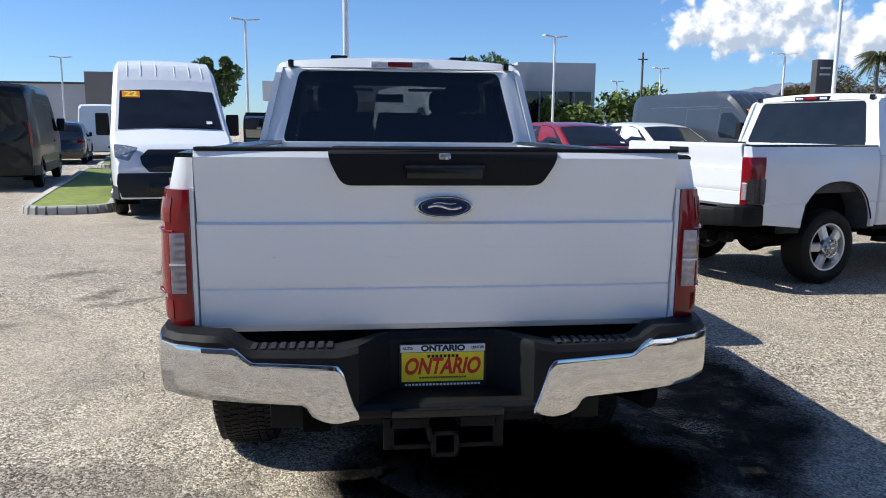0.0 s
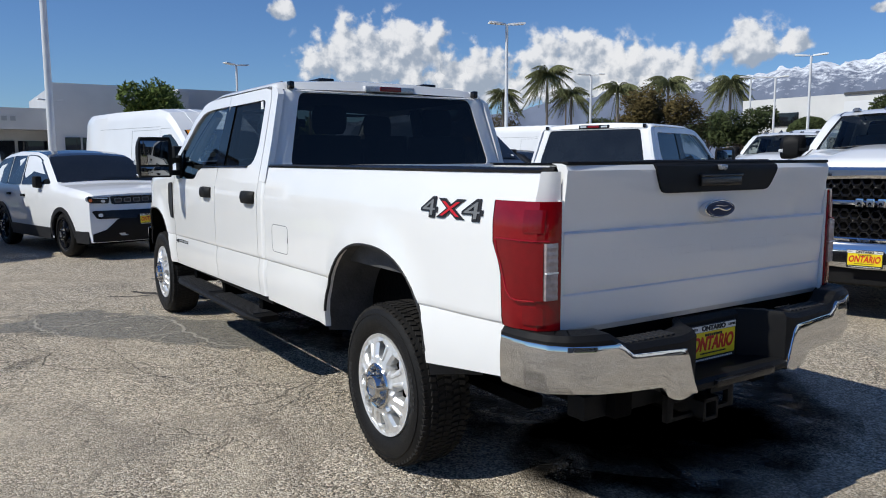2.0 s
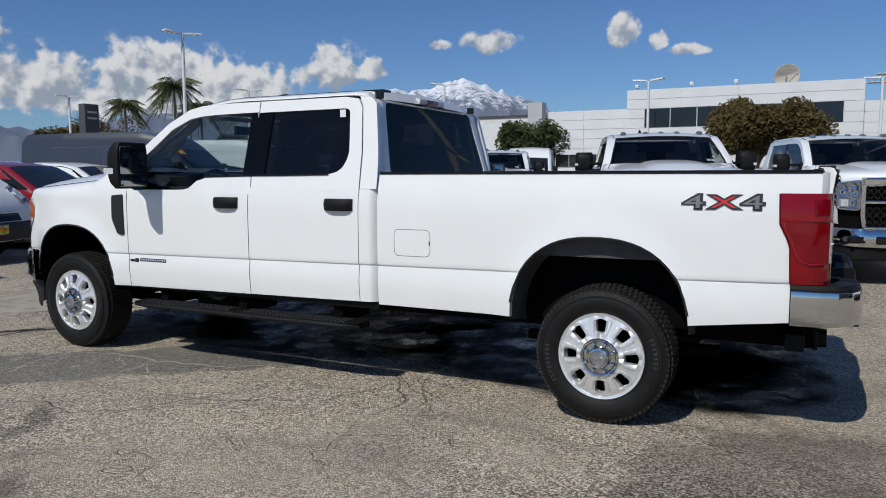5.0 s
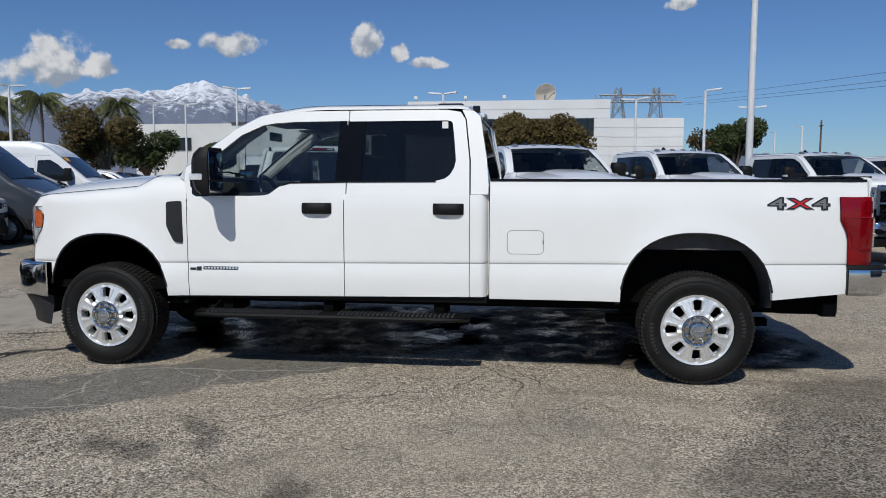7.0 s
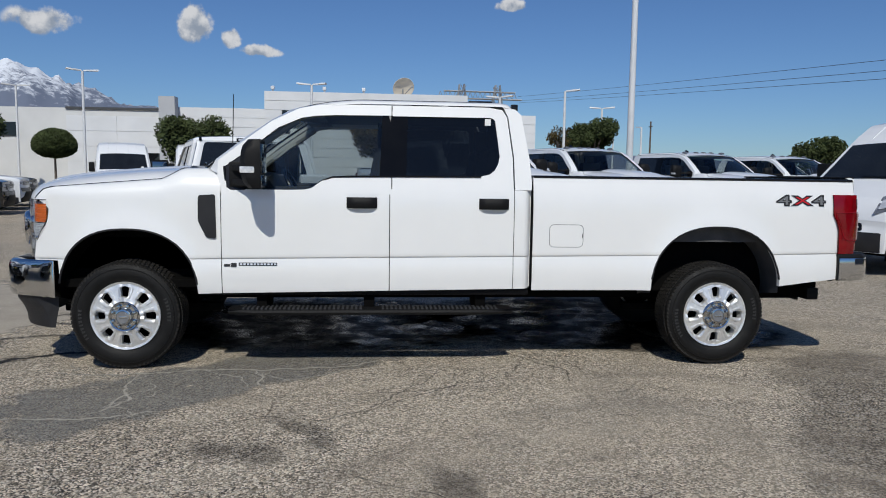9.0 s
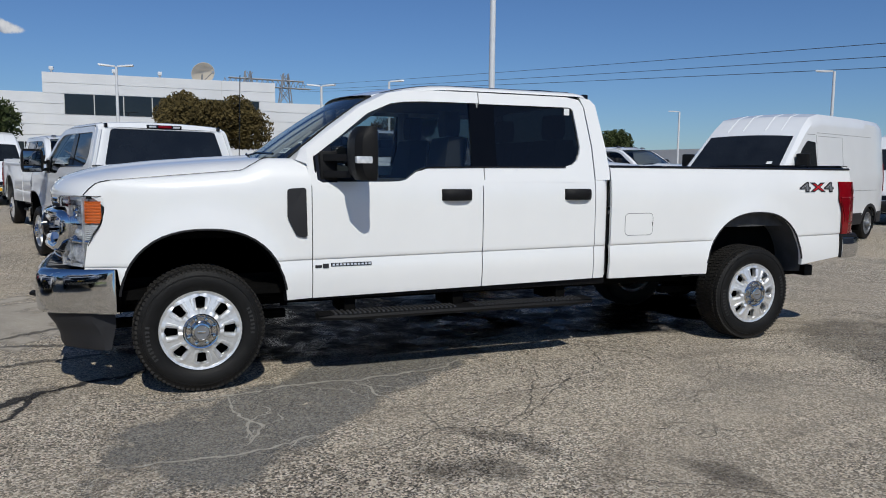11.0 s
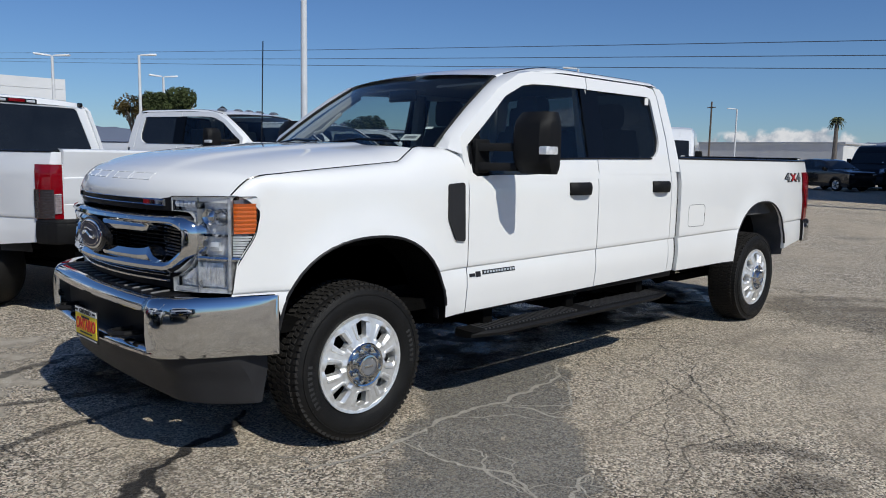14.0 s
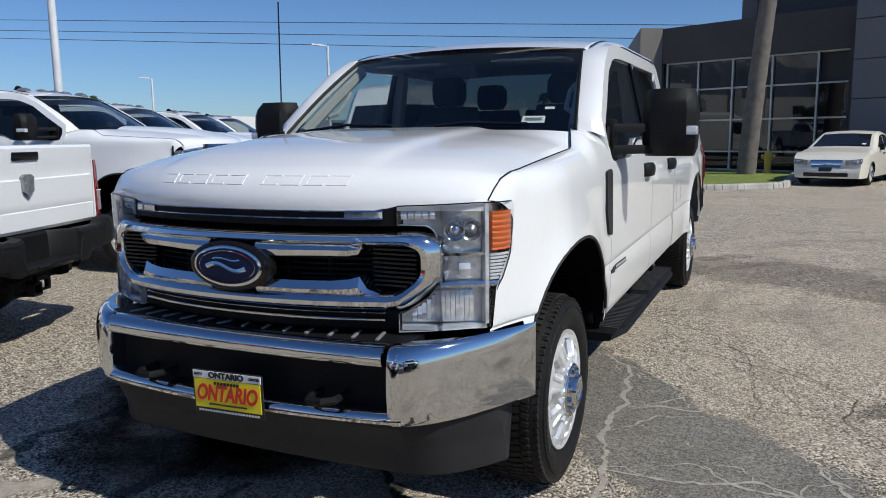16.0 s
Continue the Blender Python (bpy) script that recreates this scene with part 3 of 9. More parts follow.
        # handles
        for yc in (1.773, 2.755):
            bm = bmesh.new()
            band(bm, linspace(yc - 0.108, yc + 0.108, 9), const(0), const(1.205), const(1.290), 0.02, 0.012)
            bmesh.ops.transform(bm, matrix=Matrix(((0, s, 0, s * (low_x(yc, 1.25) + 0.006)), (1, 0, 0, 0), (0, 0, 1, 0), (0, 0, 0, 1))), verts=bm.verts)
            rings = []
            for u in linspace(-1, 1, 9):
                o = low_x(yc, 1.25) + 0.042 - 0.032 * u ** 4
                y = yc + u * 0.112
                rings.append([(s * (o - 0.035), y, 1.206), (s * (o - 0.006), y, 1.208), (s * o, y, 1.222), (s * (o + 0.003), y, 1.245), (s * o, y, 1.270), (s * (o - 0.01), y, 1.286), (s * (o - 0.035), y, 1.288)])
            loft(bm, rings)
            part("door_handle", bm, PLASTIC, t, "black pull door handle")
        # fender vent
        if front == "bar":
            bm = bmesh.new()
            plate(bm, rounded([(3.932, 1.290), (3.812, 1.298), (3.806, 0.975), (3.876, 0.985), (3.934, 1.105)], 0.02), lambda y, z: (s * (low_x(y, z) + 0.012), y, z), (-s * 0.03, 0, 0))
            part("fender_vent", bm, GREYPL, t, "dark grey fender vent trim")
        # running board
        bm = bmesh.new()
        rings = []
        for y in linspace(1.62, 3.73, 12):
            e = 0.05 * max(0, abs(y - 2.675) / 1.055 - 0.92) / 0.08
            rings.append([(s * 0.86, y, 0.412), (s * (1.0 - e), y, 0.412), (s * (1.035 - e), y, 0.420), (s * (1.042 - e), y, 0.438), (s * (1.03 - e), y, 0.452), (s * 1.005, y, 0.455), (s * 0.86, y, 0.458)])
        loft(bm, rings)
        board = part("running_board", bm, PLASTIC, t, "black ribbed running board")
        rib = mesh_of("tread_rib", B(*sorted((s * 0.875, s * 1.0)), -0.008, 0.008, 0.453, 0.464), STEPRIB)
        for y in linspace(1.74, 3.62, 58 if detail else 2):
            if 2.62 < y < 2.74:
                continue
            o = new("tread_rib", rib)
            o.parent = board
            o.matrix_basis = pose(0, y, 0)
        for y in (1.85, 2.7, 3.5):
            part("board_bracket", B(*sorted((s * 0.55, s * 0.90)), y - 0.04, y + 0.04, 0.43, 0.56, 0.008), UNDER, t)
        # tow mirror
        bm = bmesh.new()
        rings = []
        for k, z in enumerate(linspace(1.35, 1.685, 9)):
            u = k / 8
            sh = 0.018 * ((2 * u - 1) ** 6)
            fy = 3.585 - 0.05 * (2 * u - 1) ** 4
            xi, xo = 1.068 + sh, 1.352 - sh - 0.03 * max(0, u - 0.7)
            rings.append([(s * xi, 3.44, z), (s * (xi + 0.02), fy - 0.05, z), (s * (xi + 0.06), fy - 0.01, z), (s * ((xi + xo) / 2), fy, z), (s * (xo - 0.05), fy - 0.012, z), (s * (xo - 0.008), fy - 0.05, z), (s * xo, 3.47, z), (s * (xo - 0.01), 3.435, z)])
        loft(bm, rings)
        arm = part("side_mirror", bm, PLASTIC, t, "tall black towing mirror on arms")
        bm = bmesh.new()
        for z in (1.385, 1.492):
            rings = [[(s * x, y - 0.05, z - 0.022), (s * x, y + 0.05, z - 0.022), (s * x, y + 0.055, z), (s * x, y + 0.05, z + 0.022), (s * x, y - 0.05, z + 0.022)] for x, y in ((0.945, 3.66), (1.0, 3.63), (1.06, 3.55), (1.13, 3.50))]
            loft(bm, rings)
        box(bm, *sorted((s * 0.945, s * 0.975)), 3.60, 3.715, 1.345, 1.535, 0.01)
        part("mirror_arm", bm, PLASTIC, arm)
        part("mirror_glass", B(*sorted((s * 1.10, s * 1.325)), 3.428, 3.436, 1.455, 1.655, 0.004), MIRROR, arm)
        part("mirror_glass", B(*sorted((s * 1.10, s * 1.325)), 3.428, 3.436, 1.365, 1.44, 0.004), MIRROR, arm)
        part("signal_lamp", B(*sorted((s * 1.27, s * 1.353)), 3.47, 3.572, 1.455, 1.500, 0.008), CLEARLENS, arm, "clear turn signal strip")
    # tailgate
    def gate_y(x, z):
        d = lerp_table([(0.85, 0.0), (0.875, -0.018), (1.0, -0.024), (1.006, -0.017), (1.018, -0.022), (1.06, -0.026), (1.20, -0.032), (1.228, -0.034), (1.236, -0.020), (1.27, -0.022), (1.40, -0.040), (1.455, -0.045), (1.474, -0.035), (1.482, -0.005)], z)
        return -1.128 + d + 0.012 * (abs(x) / 0.83) ** 4
    bm = bmesh.new()
    zs = [0.85, 0.862, 0.875, 0.95, 0.99, 1.0, 1.006, 1.018, 1.06, 1.15, 1.20, 1.228, 1.236, 1.27, 1.34, 1.40, 1.44, 1.455, 1.467, 1.474, 1.480]
    grid(bm, linspace(-0.831, 0.831, 30), zs, lambda x, z: (x, gate_y(x, z), z))
    rim = [e for e in bm.edges if len(e.link_faces) == 1]
    got = bmesh.ops.extrude_edge_only(bm, edges=rim)
    bmesh.ops.translate(bm, vec=(0, 0.05, 0), verts=[g for g in got["geom"] if isinstance(g, bmesh.types.BMVert)])
    gate = part("tailgate", bm, paint, t)
    part("tailgate_inner", B(-0.825, 0.825, -1.085, -1.06, 0.85, 1.47), UNDER, gate)
    if front == "bar":
        for i in range(9):
            x = -0.545 + 0.125 * i + (0.09 if i >= 5 else 0)
            z0, z1, w = 1.108, 1.148, 0.048
            strokes = [(x - w, x + w, z1 - 0.008, z1), (x - w, x + w, z0, z0 + 0.008), (x - w, x - w + 0.016, z0, z1) if i % 2 else (x + w - 0.016, x + w, z0, z1)]
            bm = bmesh.new()
            for x0, x1, za, zb in strokes:
                plate(bm, [(x0, za), (x1, za), (x1, zb), (x0, zb)], lambda x, z: (x, gate_y(x, z) - 0.0006, z), (0, 0.004, 0))
            part("embossed_mark", bm, paint, gate)
        bm = bmesh.new()
        plate(bm, rounded([(-0.395, 1.492), (0.395, 1.492), (0.385, 1.44), (0.335, 1.362), (-0.345, 1.362), (-0.385, 1.44)], 0.03), lambda x, z: (x, gate_y(x, z) - 0.012, z), (0, 0.05, 0))
        box(bm, -0.83, 0.83, -1.16, -1.08, 1.474, 1.488, 0.006)
        capo = part("handle_trim", bm, PLASTIC, gate, "black plastic tailgate handle trim")
        bm = B(-0.13, 0.13, -1.190, -1.17, 1.385, 1.425, 0.008)
        box(bm, -0.135, 0.135, -1.194, -1.17, 1.423, 1.433, 0.003)
        part("release_handle", bm, TRIM, gate)
        part("rear_camera", B(-0.02, 0.02, -1.198, -1.17, 1.450, 1.472, 0.006), LAMPDARK, gate)
    else:
        part("release_handle", B(-0.14, 0.14, -1.178, -1.15, 1.37, 1.43, 0.008), TRIM, gate, "black tailgate handle")
        bm = bmesh.new()
        plate(bm, [(-0.06, 1.25), (-0.05, 1.15), (0, 1.11), (0.05, 1.15), (0.06, 1.25), (0.03, 1.27), (-0.03, 1.27)], lambda x, z: (x, -1.185, z), (0, 0.03, 0))
        part("badge", bm, LAMPDARK, gate, "plain dark chrome shield badge")
    # lower body face behind the tailgate, bed box
    for s in (-1, 1):
        bm = bmesh.new()
        grid(bm, linspace(0, 1, 5), linspace(0.7, 1.452, 10), lambda u, z: (s * (0.838 + (low_x(-1.10, z) - 0.838) * u), -1.135 + 0.035 * u * u, z))
        part("bed_corner", bm, paint, t)
        part("bed_wall", B(*sorted((s * 0.80, s * 0.84)), -1.06, 1.45, 1.14, 1.45), paint, t)
    part("bed_front", B(-0.84, 0.84, 1.42, 1.46, 0.70, 1.46, 0.006), paint, t)
    part("bed_floor", B(-0.66, 0.66, -1.10, 1.45, 0.80, 0.84), UNDER, t)
    for s in (-1, 1):
        part("bed_floor", B(*sorted((s * 0.662, s * 0.93)), -1.08, -0.57, 0.80, 0.84), UNDER, t)
        part("bed_floor", B(*sorted((s * 0.662, s * 0.93)), 0.64, 1.44, 0.80, 0.84), UNDER, t)
        part("wheel_house", B(*sorted((s * 0.662, s * 0.90)), -0.565, 0.635, 1.10, 1.14), UNDER, t)
    # tail lamps
    for s in (-1, 1):
        bm = bmesh.new()
        rings = []
        wide = tail == "wide"
        for z in linspace(0.884, 1.347, 14):
            ff = lerp_table([(0.884, -0.975), (1.08, -0.968), (1.13, -0.950), (1.19, -0.918), (1.347, -0.912)], z) if wide else -0.96 - 0.02 * math.sin((z - 0.884) * 6.8)
            o = low_x(-0.95, z)
            rings.append([(s * (o - 0.03), ff, z), (s * (o + 0.014), ff, z), (s * (o + 0.016), ff - 0.05, z), (s * (o + 0.006), -1.06, z), (s * (o - 0.02), -1.125, z), (s * (o - 0.06), -1.152, z), (s * 0.852, -1.158, z), (s * 0.846, -1.10, z), (s * 0.90, -1.03, z)])
        loft(bm, rings)
        lamp = part("tail_lamp", bm, REDLENS, t, "red tail lamp with clear reversing lens")
        bm = bmesh.new()
        rings = []
        for k, z in enumerate(linspace(0.994, 1.203, 43) if wide else linspace(0.888, 1.135, 43)):
            e = 0.0036 if wide else (0.0040 if k % 4 in (1, 2) else 0.0032)
            ff = lerp_table([(0.884, -0.975), (1.08, -0.968), (1.13, -0.950), (1.19, -0.918), (1.347, -0.912)], z) if wide else -0.96
            if wide:
                ff -= 0.018
            o = low_x(-0.95, z) + e
            rings.append([(s * (o - 0.02), ff, z), (s * (o + 0.0145), ff - 0.004, z), (s * (o + 0.016), ff - 0.05, z), (s * (o + 0.006), -1.06, z), (s * (o - 0.02), -1.125 - e * 0.6, z), (s * (o - 0.04), -1.141 - e, z), (s * (o - 0.06), -1.10, z)])
        loft(bm, rings)
        part("lamp_band", bm, REDMID if wide else SMOKED, lamp, "darker red lens" if wide else "smoked lower lens")
        if wide:
            bm = bmesh.new()
            tube(bm, [(s * (low_x(-0.95, z) + 0.0195), y, z) for y, z in ((-0.938, 1.200), (-0.944, 1.16), (-0.972, 1.11), (-0.990, 1.06), (-1.005, 1.02), (-1.03, 0.998), (-1.06, 0.992))] + [(s * (low_x(-0.95, 0.99) - 0.012), -1.125, 0.992)], 0.0035, 6)
            part("lens_swoosh", bm, REDEDGE, lamp)
            bm = bmesh.new()
            tube(bm, [(s * (low_x(-0.95, 1.2) + 0.019), -0.935, 1.208), (s * (low_x(-0.95, 1.2) + 0.012), -1.06, 1.208), (s * (low_x(-0.95, 1.2) - 0.014), -1.127, 1.208), (s * (low_x(-0.95, 1.2) - 0.054), -1.155, 1.208)], 0.0035, 6)
            part("lens_seam", bm, REDEDGE, lamp)
            bm = bmesh.new()
            tube(bm, [(s * (low_x(-0.95, z) + 0.012), lerp_table([(0.884, -0.975), (1.08, -0.968), (1.13, -0.950), (1.19, -0.918), (1.347, -0.912)], z) + 0.002, z) for z in linspace(0.886, 1.345, 16)], 0.004, 5)
            part("lamp_outline", bm, REDDARK, lamp)
        if wide:
            for z0, z1, x0 in ((1.236, 1.318, 0.0), (0.905, 0.968, 0.012)):
                bm = bmesh.new()
                rings = []
                for z in linspace(z0, z1, 5):
                    o = low_x(-0.95, z) + 0.0015
                    rings.append([(s * (o - 0.012), -1.09, z), (s * (o + 0.0035 - x0 * 0.3), -1.075, z), (s * (o - 0.0065), -1.10, z), (s * (o - 0.0195), -1.1255, z), (s * (o - 0.042), -1.1425, z), (s * (o - 0.05), -1.12, z)])
                loft(bm, rings)
                part("lamp_cell", bm, REDMID, lamp, "dark bulb cell behind the red lens")
        bm = bmesh.new()
        rings = []
        for k, z in enumerate(linspace(0.996, 1.201, 33) if wide else linspace(0.93, 1.09, 33)):
            e = 0.0016 if k % 4 in (1, 2) else 0.0
            rings.append([(s * 0.869, -1.14, z), (s * 0.869, -1.1595 - e, z), (s * 0.89, -1.1595 - e, z), (s * 0.910, -1.158 - e, z), (s * 0.920, -1.1555 - e * 0.5, z), (s * 0.922, -1.13, z)])
        loft(bm, rings)
        part("reversing_lens", bm, REVLENS, lamp, "clear ribbed reversing lens")
        for z in (1.095,):
            part("lamp_divider", B(*sorted((s * 0.869, s * 0.922)), -1.1635, -1.15, z - 0.003, z + 0.003), INKWHITE, lamp)
        part("lamp_gasket", B(*sorted((s * 0.836, s * 0.850)), -1.15, -1.09, 0.87, 1.35), paint, lamp)
    # rear bumper
    def rb(u, off=0.0):
        """Plan of the rear bumper: u runs 0 (middle) to 1 (front of the end); off moves it inwards."""
        px = lerp_table(RB_X, u)
        py = lerp_table(RB_Y, u)
        qx, qy = lerp_table(RB_X, u + 0.01) - lerp_table(RB_X, u - 0.01), lerp_table(RB_Y, u + 0.01) - lerp_table(RB_Y, u - 0.01)
        n = math.hypot(qx, qy) or 1
        return px - qy / n * off, py + qx / n * off
    zlow = lambda x: lerp_table([(0, 0.60), (0.42, 0.60), (0.45, 0.615), (0.475, 0.655), (0.9, 0.685), (1.0, 0.68)], abs(x))
    rec = lambda x: 0.165 * min(1.0, max(0.0, (0.30 - abs(x)) / 0.10))
    bm = bmesh.new()
    rings = []
    for u in linspace(-1, 1, 81):
        sg = 1 if u >= 0 else -1
        (xo, yo), (xi, yi) = rb(abs(u), 0.009), rb(abs(u), 0.12)
        z0, z1 = zlow(xo), lerp_table([(0, 0.842), (0.30, 0.842), (0.36, 0.828), (0.66, 0.832), (0.74, 0.882), (1, 0.882)], xo)
        r = rec(xo)
        rings.append([(sg * xi, yi + r * 0.6, z0), (sg * xo, yo + r, z0), (sg * xo, yo + r, z1 - 0.02), (sg * (xo * 0.85 + xi * 0.15), yo * 0.85 + yi * 0.15 + r, z1), (sg * xi, yi + r * 0.6, z1)])
    loft(bm, rings)
    band(bm, linspace(-0.32, 0.32, 9), lambda x: yr_bump(x) + 0.006, const(0.592), const(0.640), -0.16, 0.015)
    bump = part("rear_bumper", bm, PLASTIC, t, "black rear bumper with chrome ends")
    for s in (-1, 1):
        bm = bmesh.new()
        rings = []
        for u in linspace(0.20, 0.995, 72):
            (x, _), (xi, yi) = rb(u, 0.0), rb(u, 0.04)
            z1 = lerp_table([(0.295, 0.60), (0.35, 0.772), (0.365, 0.785), (0.64, 0.800), (0.70, 0.845), (1.0, 0.853)], x)
            z0 = max(zlow(x) - 0.008, 0.59) - 0.012 * max(0, 1 - abs(x - 0.37) / 0.06)
            z1 = max(z1, z0 + 0.02)
            k = min(1, (z1 - z0) / 0.1)
            at = lambda off, z: (s * rb(u, off)[0], rb(u, off)[1], z)
            rings.append([(s * xi, yi, z0), at(0.011, z0), at(0.005, z0 + 0.014 * k), at(0.0035, z0 + 0.022 * k), at(0.0008, z0 + (z1 - z0) * 0.3), at(0, z0 + (z1 - z0) * 0.5), at(0.0006, z0 + (z1 - z0) * 0.68), at(0.0022, z0 + (z1 - z0) * 0.84), at(0.0040, z1 - 0.006 * k), at(0.0055, z1 - 0.002), at(0.010, z1), (s * xi, yi, z1)])
        loft(bm, rings)
        part("chrome_end", bm, CHROME if tail == "wide" or cab_lights else PLASTIC, bump)
        for x in linspace(0.39, 0.64, 9):
            part("step_rib", B(s * x - 0.010, s * x + 0.010, -1.285, -1.21, 0.824, 0.836, 0.003), GREYPL, bump)
    bm = B(-0.19, 0.19, -1.345, -1.30, 0.60, 0.63, 0.008)
    part("plate_lamp_bar", bm, TRIM, bump)
    # hitch and underbody
    bm = bmesh.new()
    for x0, x1, z0, z1 in ((-0.038, 0.062, 0.46, 0.478), (-0.038, 0.062, 0.378, 0.396), (-0.038, -0.02, 0.378, 0.478), (0.044, 0.062, 0.378, 0.478)):
        box(bm, x0, x1, -1.17, -0.80, z0, z1, 0.004)
    for s in (-1, 1):
        box(bm, 0.012 + s * 0.06, 0.012 + s * 0.2, -1.12, -1.09, 0.47, 0.51, 0.006) if s > 0 else box(bm, -0.19, -0.04, -1.12, -1.09, 0.47, 0.51, 0.006)
        a, b = (0.062, 0.215) if s > 0 else (-0.19, -0.038)
        box(bm, a, b, -1.12, -1.09, 0.39, 0.41, 0.006)
        e = b if s > 0 else a
        box(bm, e - 0.02, e + 0.02, -1.12, -1.09, 0.39, 0.51, 0.006)
    box(bm, -0.62, 0.62, -1.05, -0.95, 0.46, 0.56, 0.01)
    part("tow_hitch", bm, PLASTIC, t, "black square tow hitch receiver")
    for s in (-1, 1):
        part("frame_rail", B(s * 0.45 - 0.05, s * 0.45 + 0.05, -1.1, 5.2, 0.46, 0.64, 0.01), UNDER, t)
        for yc in (0, 4.47):
            part("leaf_spring", B(s * 0.48 - 0.04, s * 0.48 + 0.04, yc - 0.6, yc + 0.6, 0.36, 0.42, 0.01), UNDER, t)
    for yc in (0, 4.47):
        bm = bmesh.new()
        tube(bm, [(-0.72, yc, 0.41), (0.72, yc, 0.41)], 0.06, 10)
        part("axle", bm, UNDER, t)
    bm = bmesh.new()
    lathe(bm, [(0.02, -0.16), (0.16, -0.1), (0.2, 0), (0.16, 0.1), (0.02, 0.16)], 14, pose(0, 0, 0.41, 0, 0, 0))
    part("differential", bm, UNDER, t)
    bm = bmesh.new()
    tube(bm, [(0.2, 3.5, 0.45), (0.3, 1.2, 0.45), (0.62, 0.7, 0.48), (0.7, -0.6, 0.5), (0.86, -0.95, 0.5)], 0.05, 10)
    part("exhaust_pipe", bm, UNDER, t)
    part("cab_floor_pan", B(-0.86, 0.86, 1.5, 5.0, 0.60, 0.66), UNDER, t)
    part("bed_floor_pan", B(-0.68, 0.68, -1.06, 1.5, 0.72, 0.77), UNDER, t)
    part("fuel_tank", B(-0.5, 0.3, 0.9, 2.6, 0.48, 0.6, 0.03), UNDER, t)
    part("spare_wheel", B(-0.3, 0.3, -0.9, -0.45, 0.5, 0.66, 0.06), UNDER, t)
    # roof
    bm = bmesh.new()
    yr = lambda x: 1.585 + 0.03 * (x / 0.8) ** 2
    yfr = lambda x: 3.395 - 0.125 * (abs(x) / 0.83) ** 2
    rx = [-0.833, -0.825, -0.80, -0.76, -0.745, -0.735, -0.72, -0.6, -0.4, -0.2, 0, 0.2, 0.4, 0.6, 0.72, 0.735, 0.745, 0.76, 0.80, 0.825, 0.833]

    def roof_pt(v, x):
        y = yr(x) + (yfr(x) - yr(x)) * v
        a = abs(x)
        z = 1.980 + (0.034 * min(1, (0.833 - a) / 0.06) ** 0.5) + 0.030 * max(0, 1 - (a / 0.76) ** 2) - (0.012 if 0.734 < a < 0.747 else 0)
        z -= 0.088 * max(0, v - 0.66) ** 2 / 0.1156 + 0.020 * max(0, 0.08 - v) ** 2 / 0.0064
        if v < 0.02:
            z = 1.955 + 0.010 * (1 - (a / 0.83) ** 2)
        return (x, y, z)
    grid(bm, [0, 0.0201, 0.035, 0.05] + linspace(0.07, 1, 20), rx, roof_pt)
    part("roof", bm, paint, t)
    for s in (-1, 1):
        bm = bmesh.new()
        tube(bm, [(s * 0.741, roof_pt(v, 0.741)[1], roof_pt(v, 0.77)[2] + 0.001) for v in linspace(0.0, 0.97, 14)], 0.005, 6)
        part("roof_moulding", bm, TRIM, t)
    for s in (-1, 1):
        part("roof_corner_cap", B(*sorted((s * 0.722, s * 0.760)), 1.565, 1.62, 1.955, 2.008, 0.012), TRIM, t)
    # A pillars and windshield
    hx = lambda v: 0.845 - 0.125 * v
    wy = lambda x, v: (4.06 - 0.17 * (x / 0.85) ** 2) * (1 - v) + (3.39 - 0.09 * (x / 0.72) ** 2) * v
    wz = lambda v: 1.484 + (1.914 - 1.484) * v + 0.016 * math.sin(math.pi * v)

    def shield_pt(v, u):
        x = u * hx(v)
        return (x, wy(x, v), wz(v) + 0.026 * (1 - u * u) * v)
    bm = bmesh.new()
    grid(bm, linspace(0, 1, 14), linspace(-1, 1, 17), shield_pt)
    part("windshield", bm, SHIELD, t, "clear laminated windshield")
    bm = bmesh.new()
    for s in (-1, 1):
        side = [(3.80, 1.45), (3.795, 1.545), (3.60, 1.702), (3.42, 1.838), (3.22, 1.938), (3.10, 1.962), (2.95, 1.971)]
        vs = [0.0, 0.14, 0.47, 0.80, 1.0, 1.2, 1.4]
        rings = []
        for (y, z), v in zip(side, vs):
            p = Vector((s * up_x(z), y, z))
            q = Vector(shield_pt(v, s * 0.985)) if v <= 1 else Vector((s * 0.745, y + 0.03, 1.93 + (v - 1) * 0.1))
            mid = (p + q) / 2 + Vector((s * 0.012, 0.014, 0.008))
            rings.append([p - Vector((s * 0.02, 0.03, 0)), p, mid, q, q - Vector((0, 0.04, 0.01))])
        bm = bmesh.new()
        loft(bm, rings, closed=False)
        part("windshield_pillar", bm, paint, t)
    for u0, u1, v0, v1, lb in ((-0.81, -0.68, 0.095, 0.165, "white printed sticker inside the windshield"), (-0.855, -0.80, 0.235, 0.262, "small white tag inside the windshield")):
        bm = bmesh.new()
        grid(bm, linspace(v0, v1, 2), linspace(u0, u1, 4), lambda v, u: Vector(shield_pt(v, u)) - Vector((0, 0.006, 0.008)))
        card = part("windshield_sticker", bm, INKWHITE, t, lb)
        if v0 < 0.2:
            for f in (0.3, 0.55):
                bm = bmesh.new()
                grid(bm, linspace(v0 + (v1 - v0) * f, v0 + (v1 - v0) * (f + 0.13), 2), linspace(u0 + 0.015, u1 - 0.02, 4), lambda v, u: Vector(shield_pt(v, u)) - Vector((0, 0.004, 0.006)))
                part("print_bar", bm, DECALGREY, card)
    bm = bmesh.new()
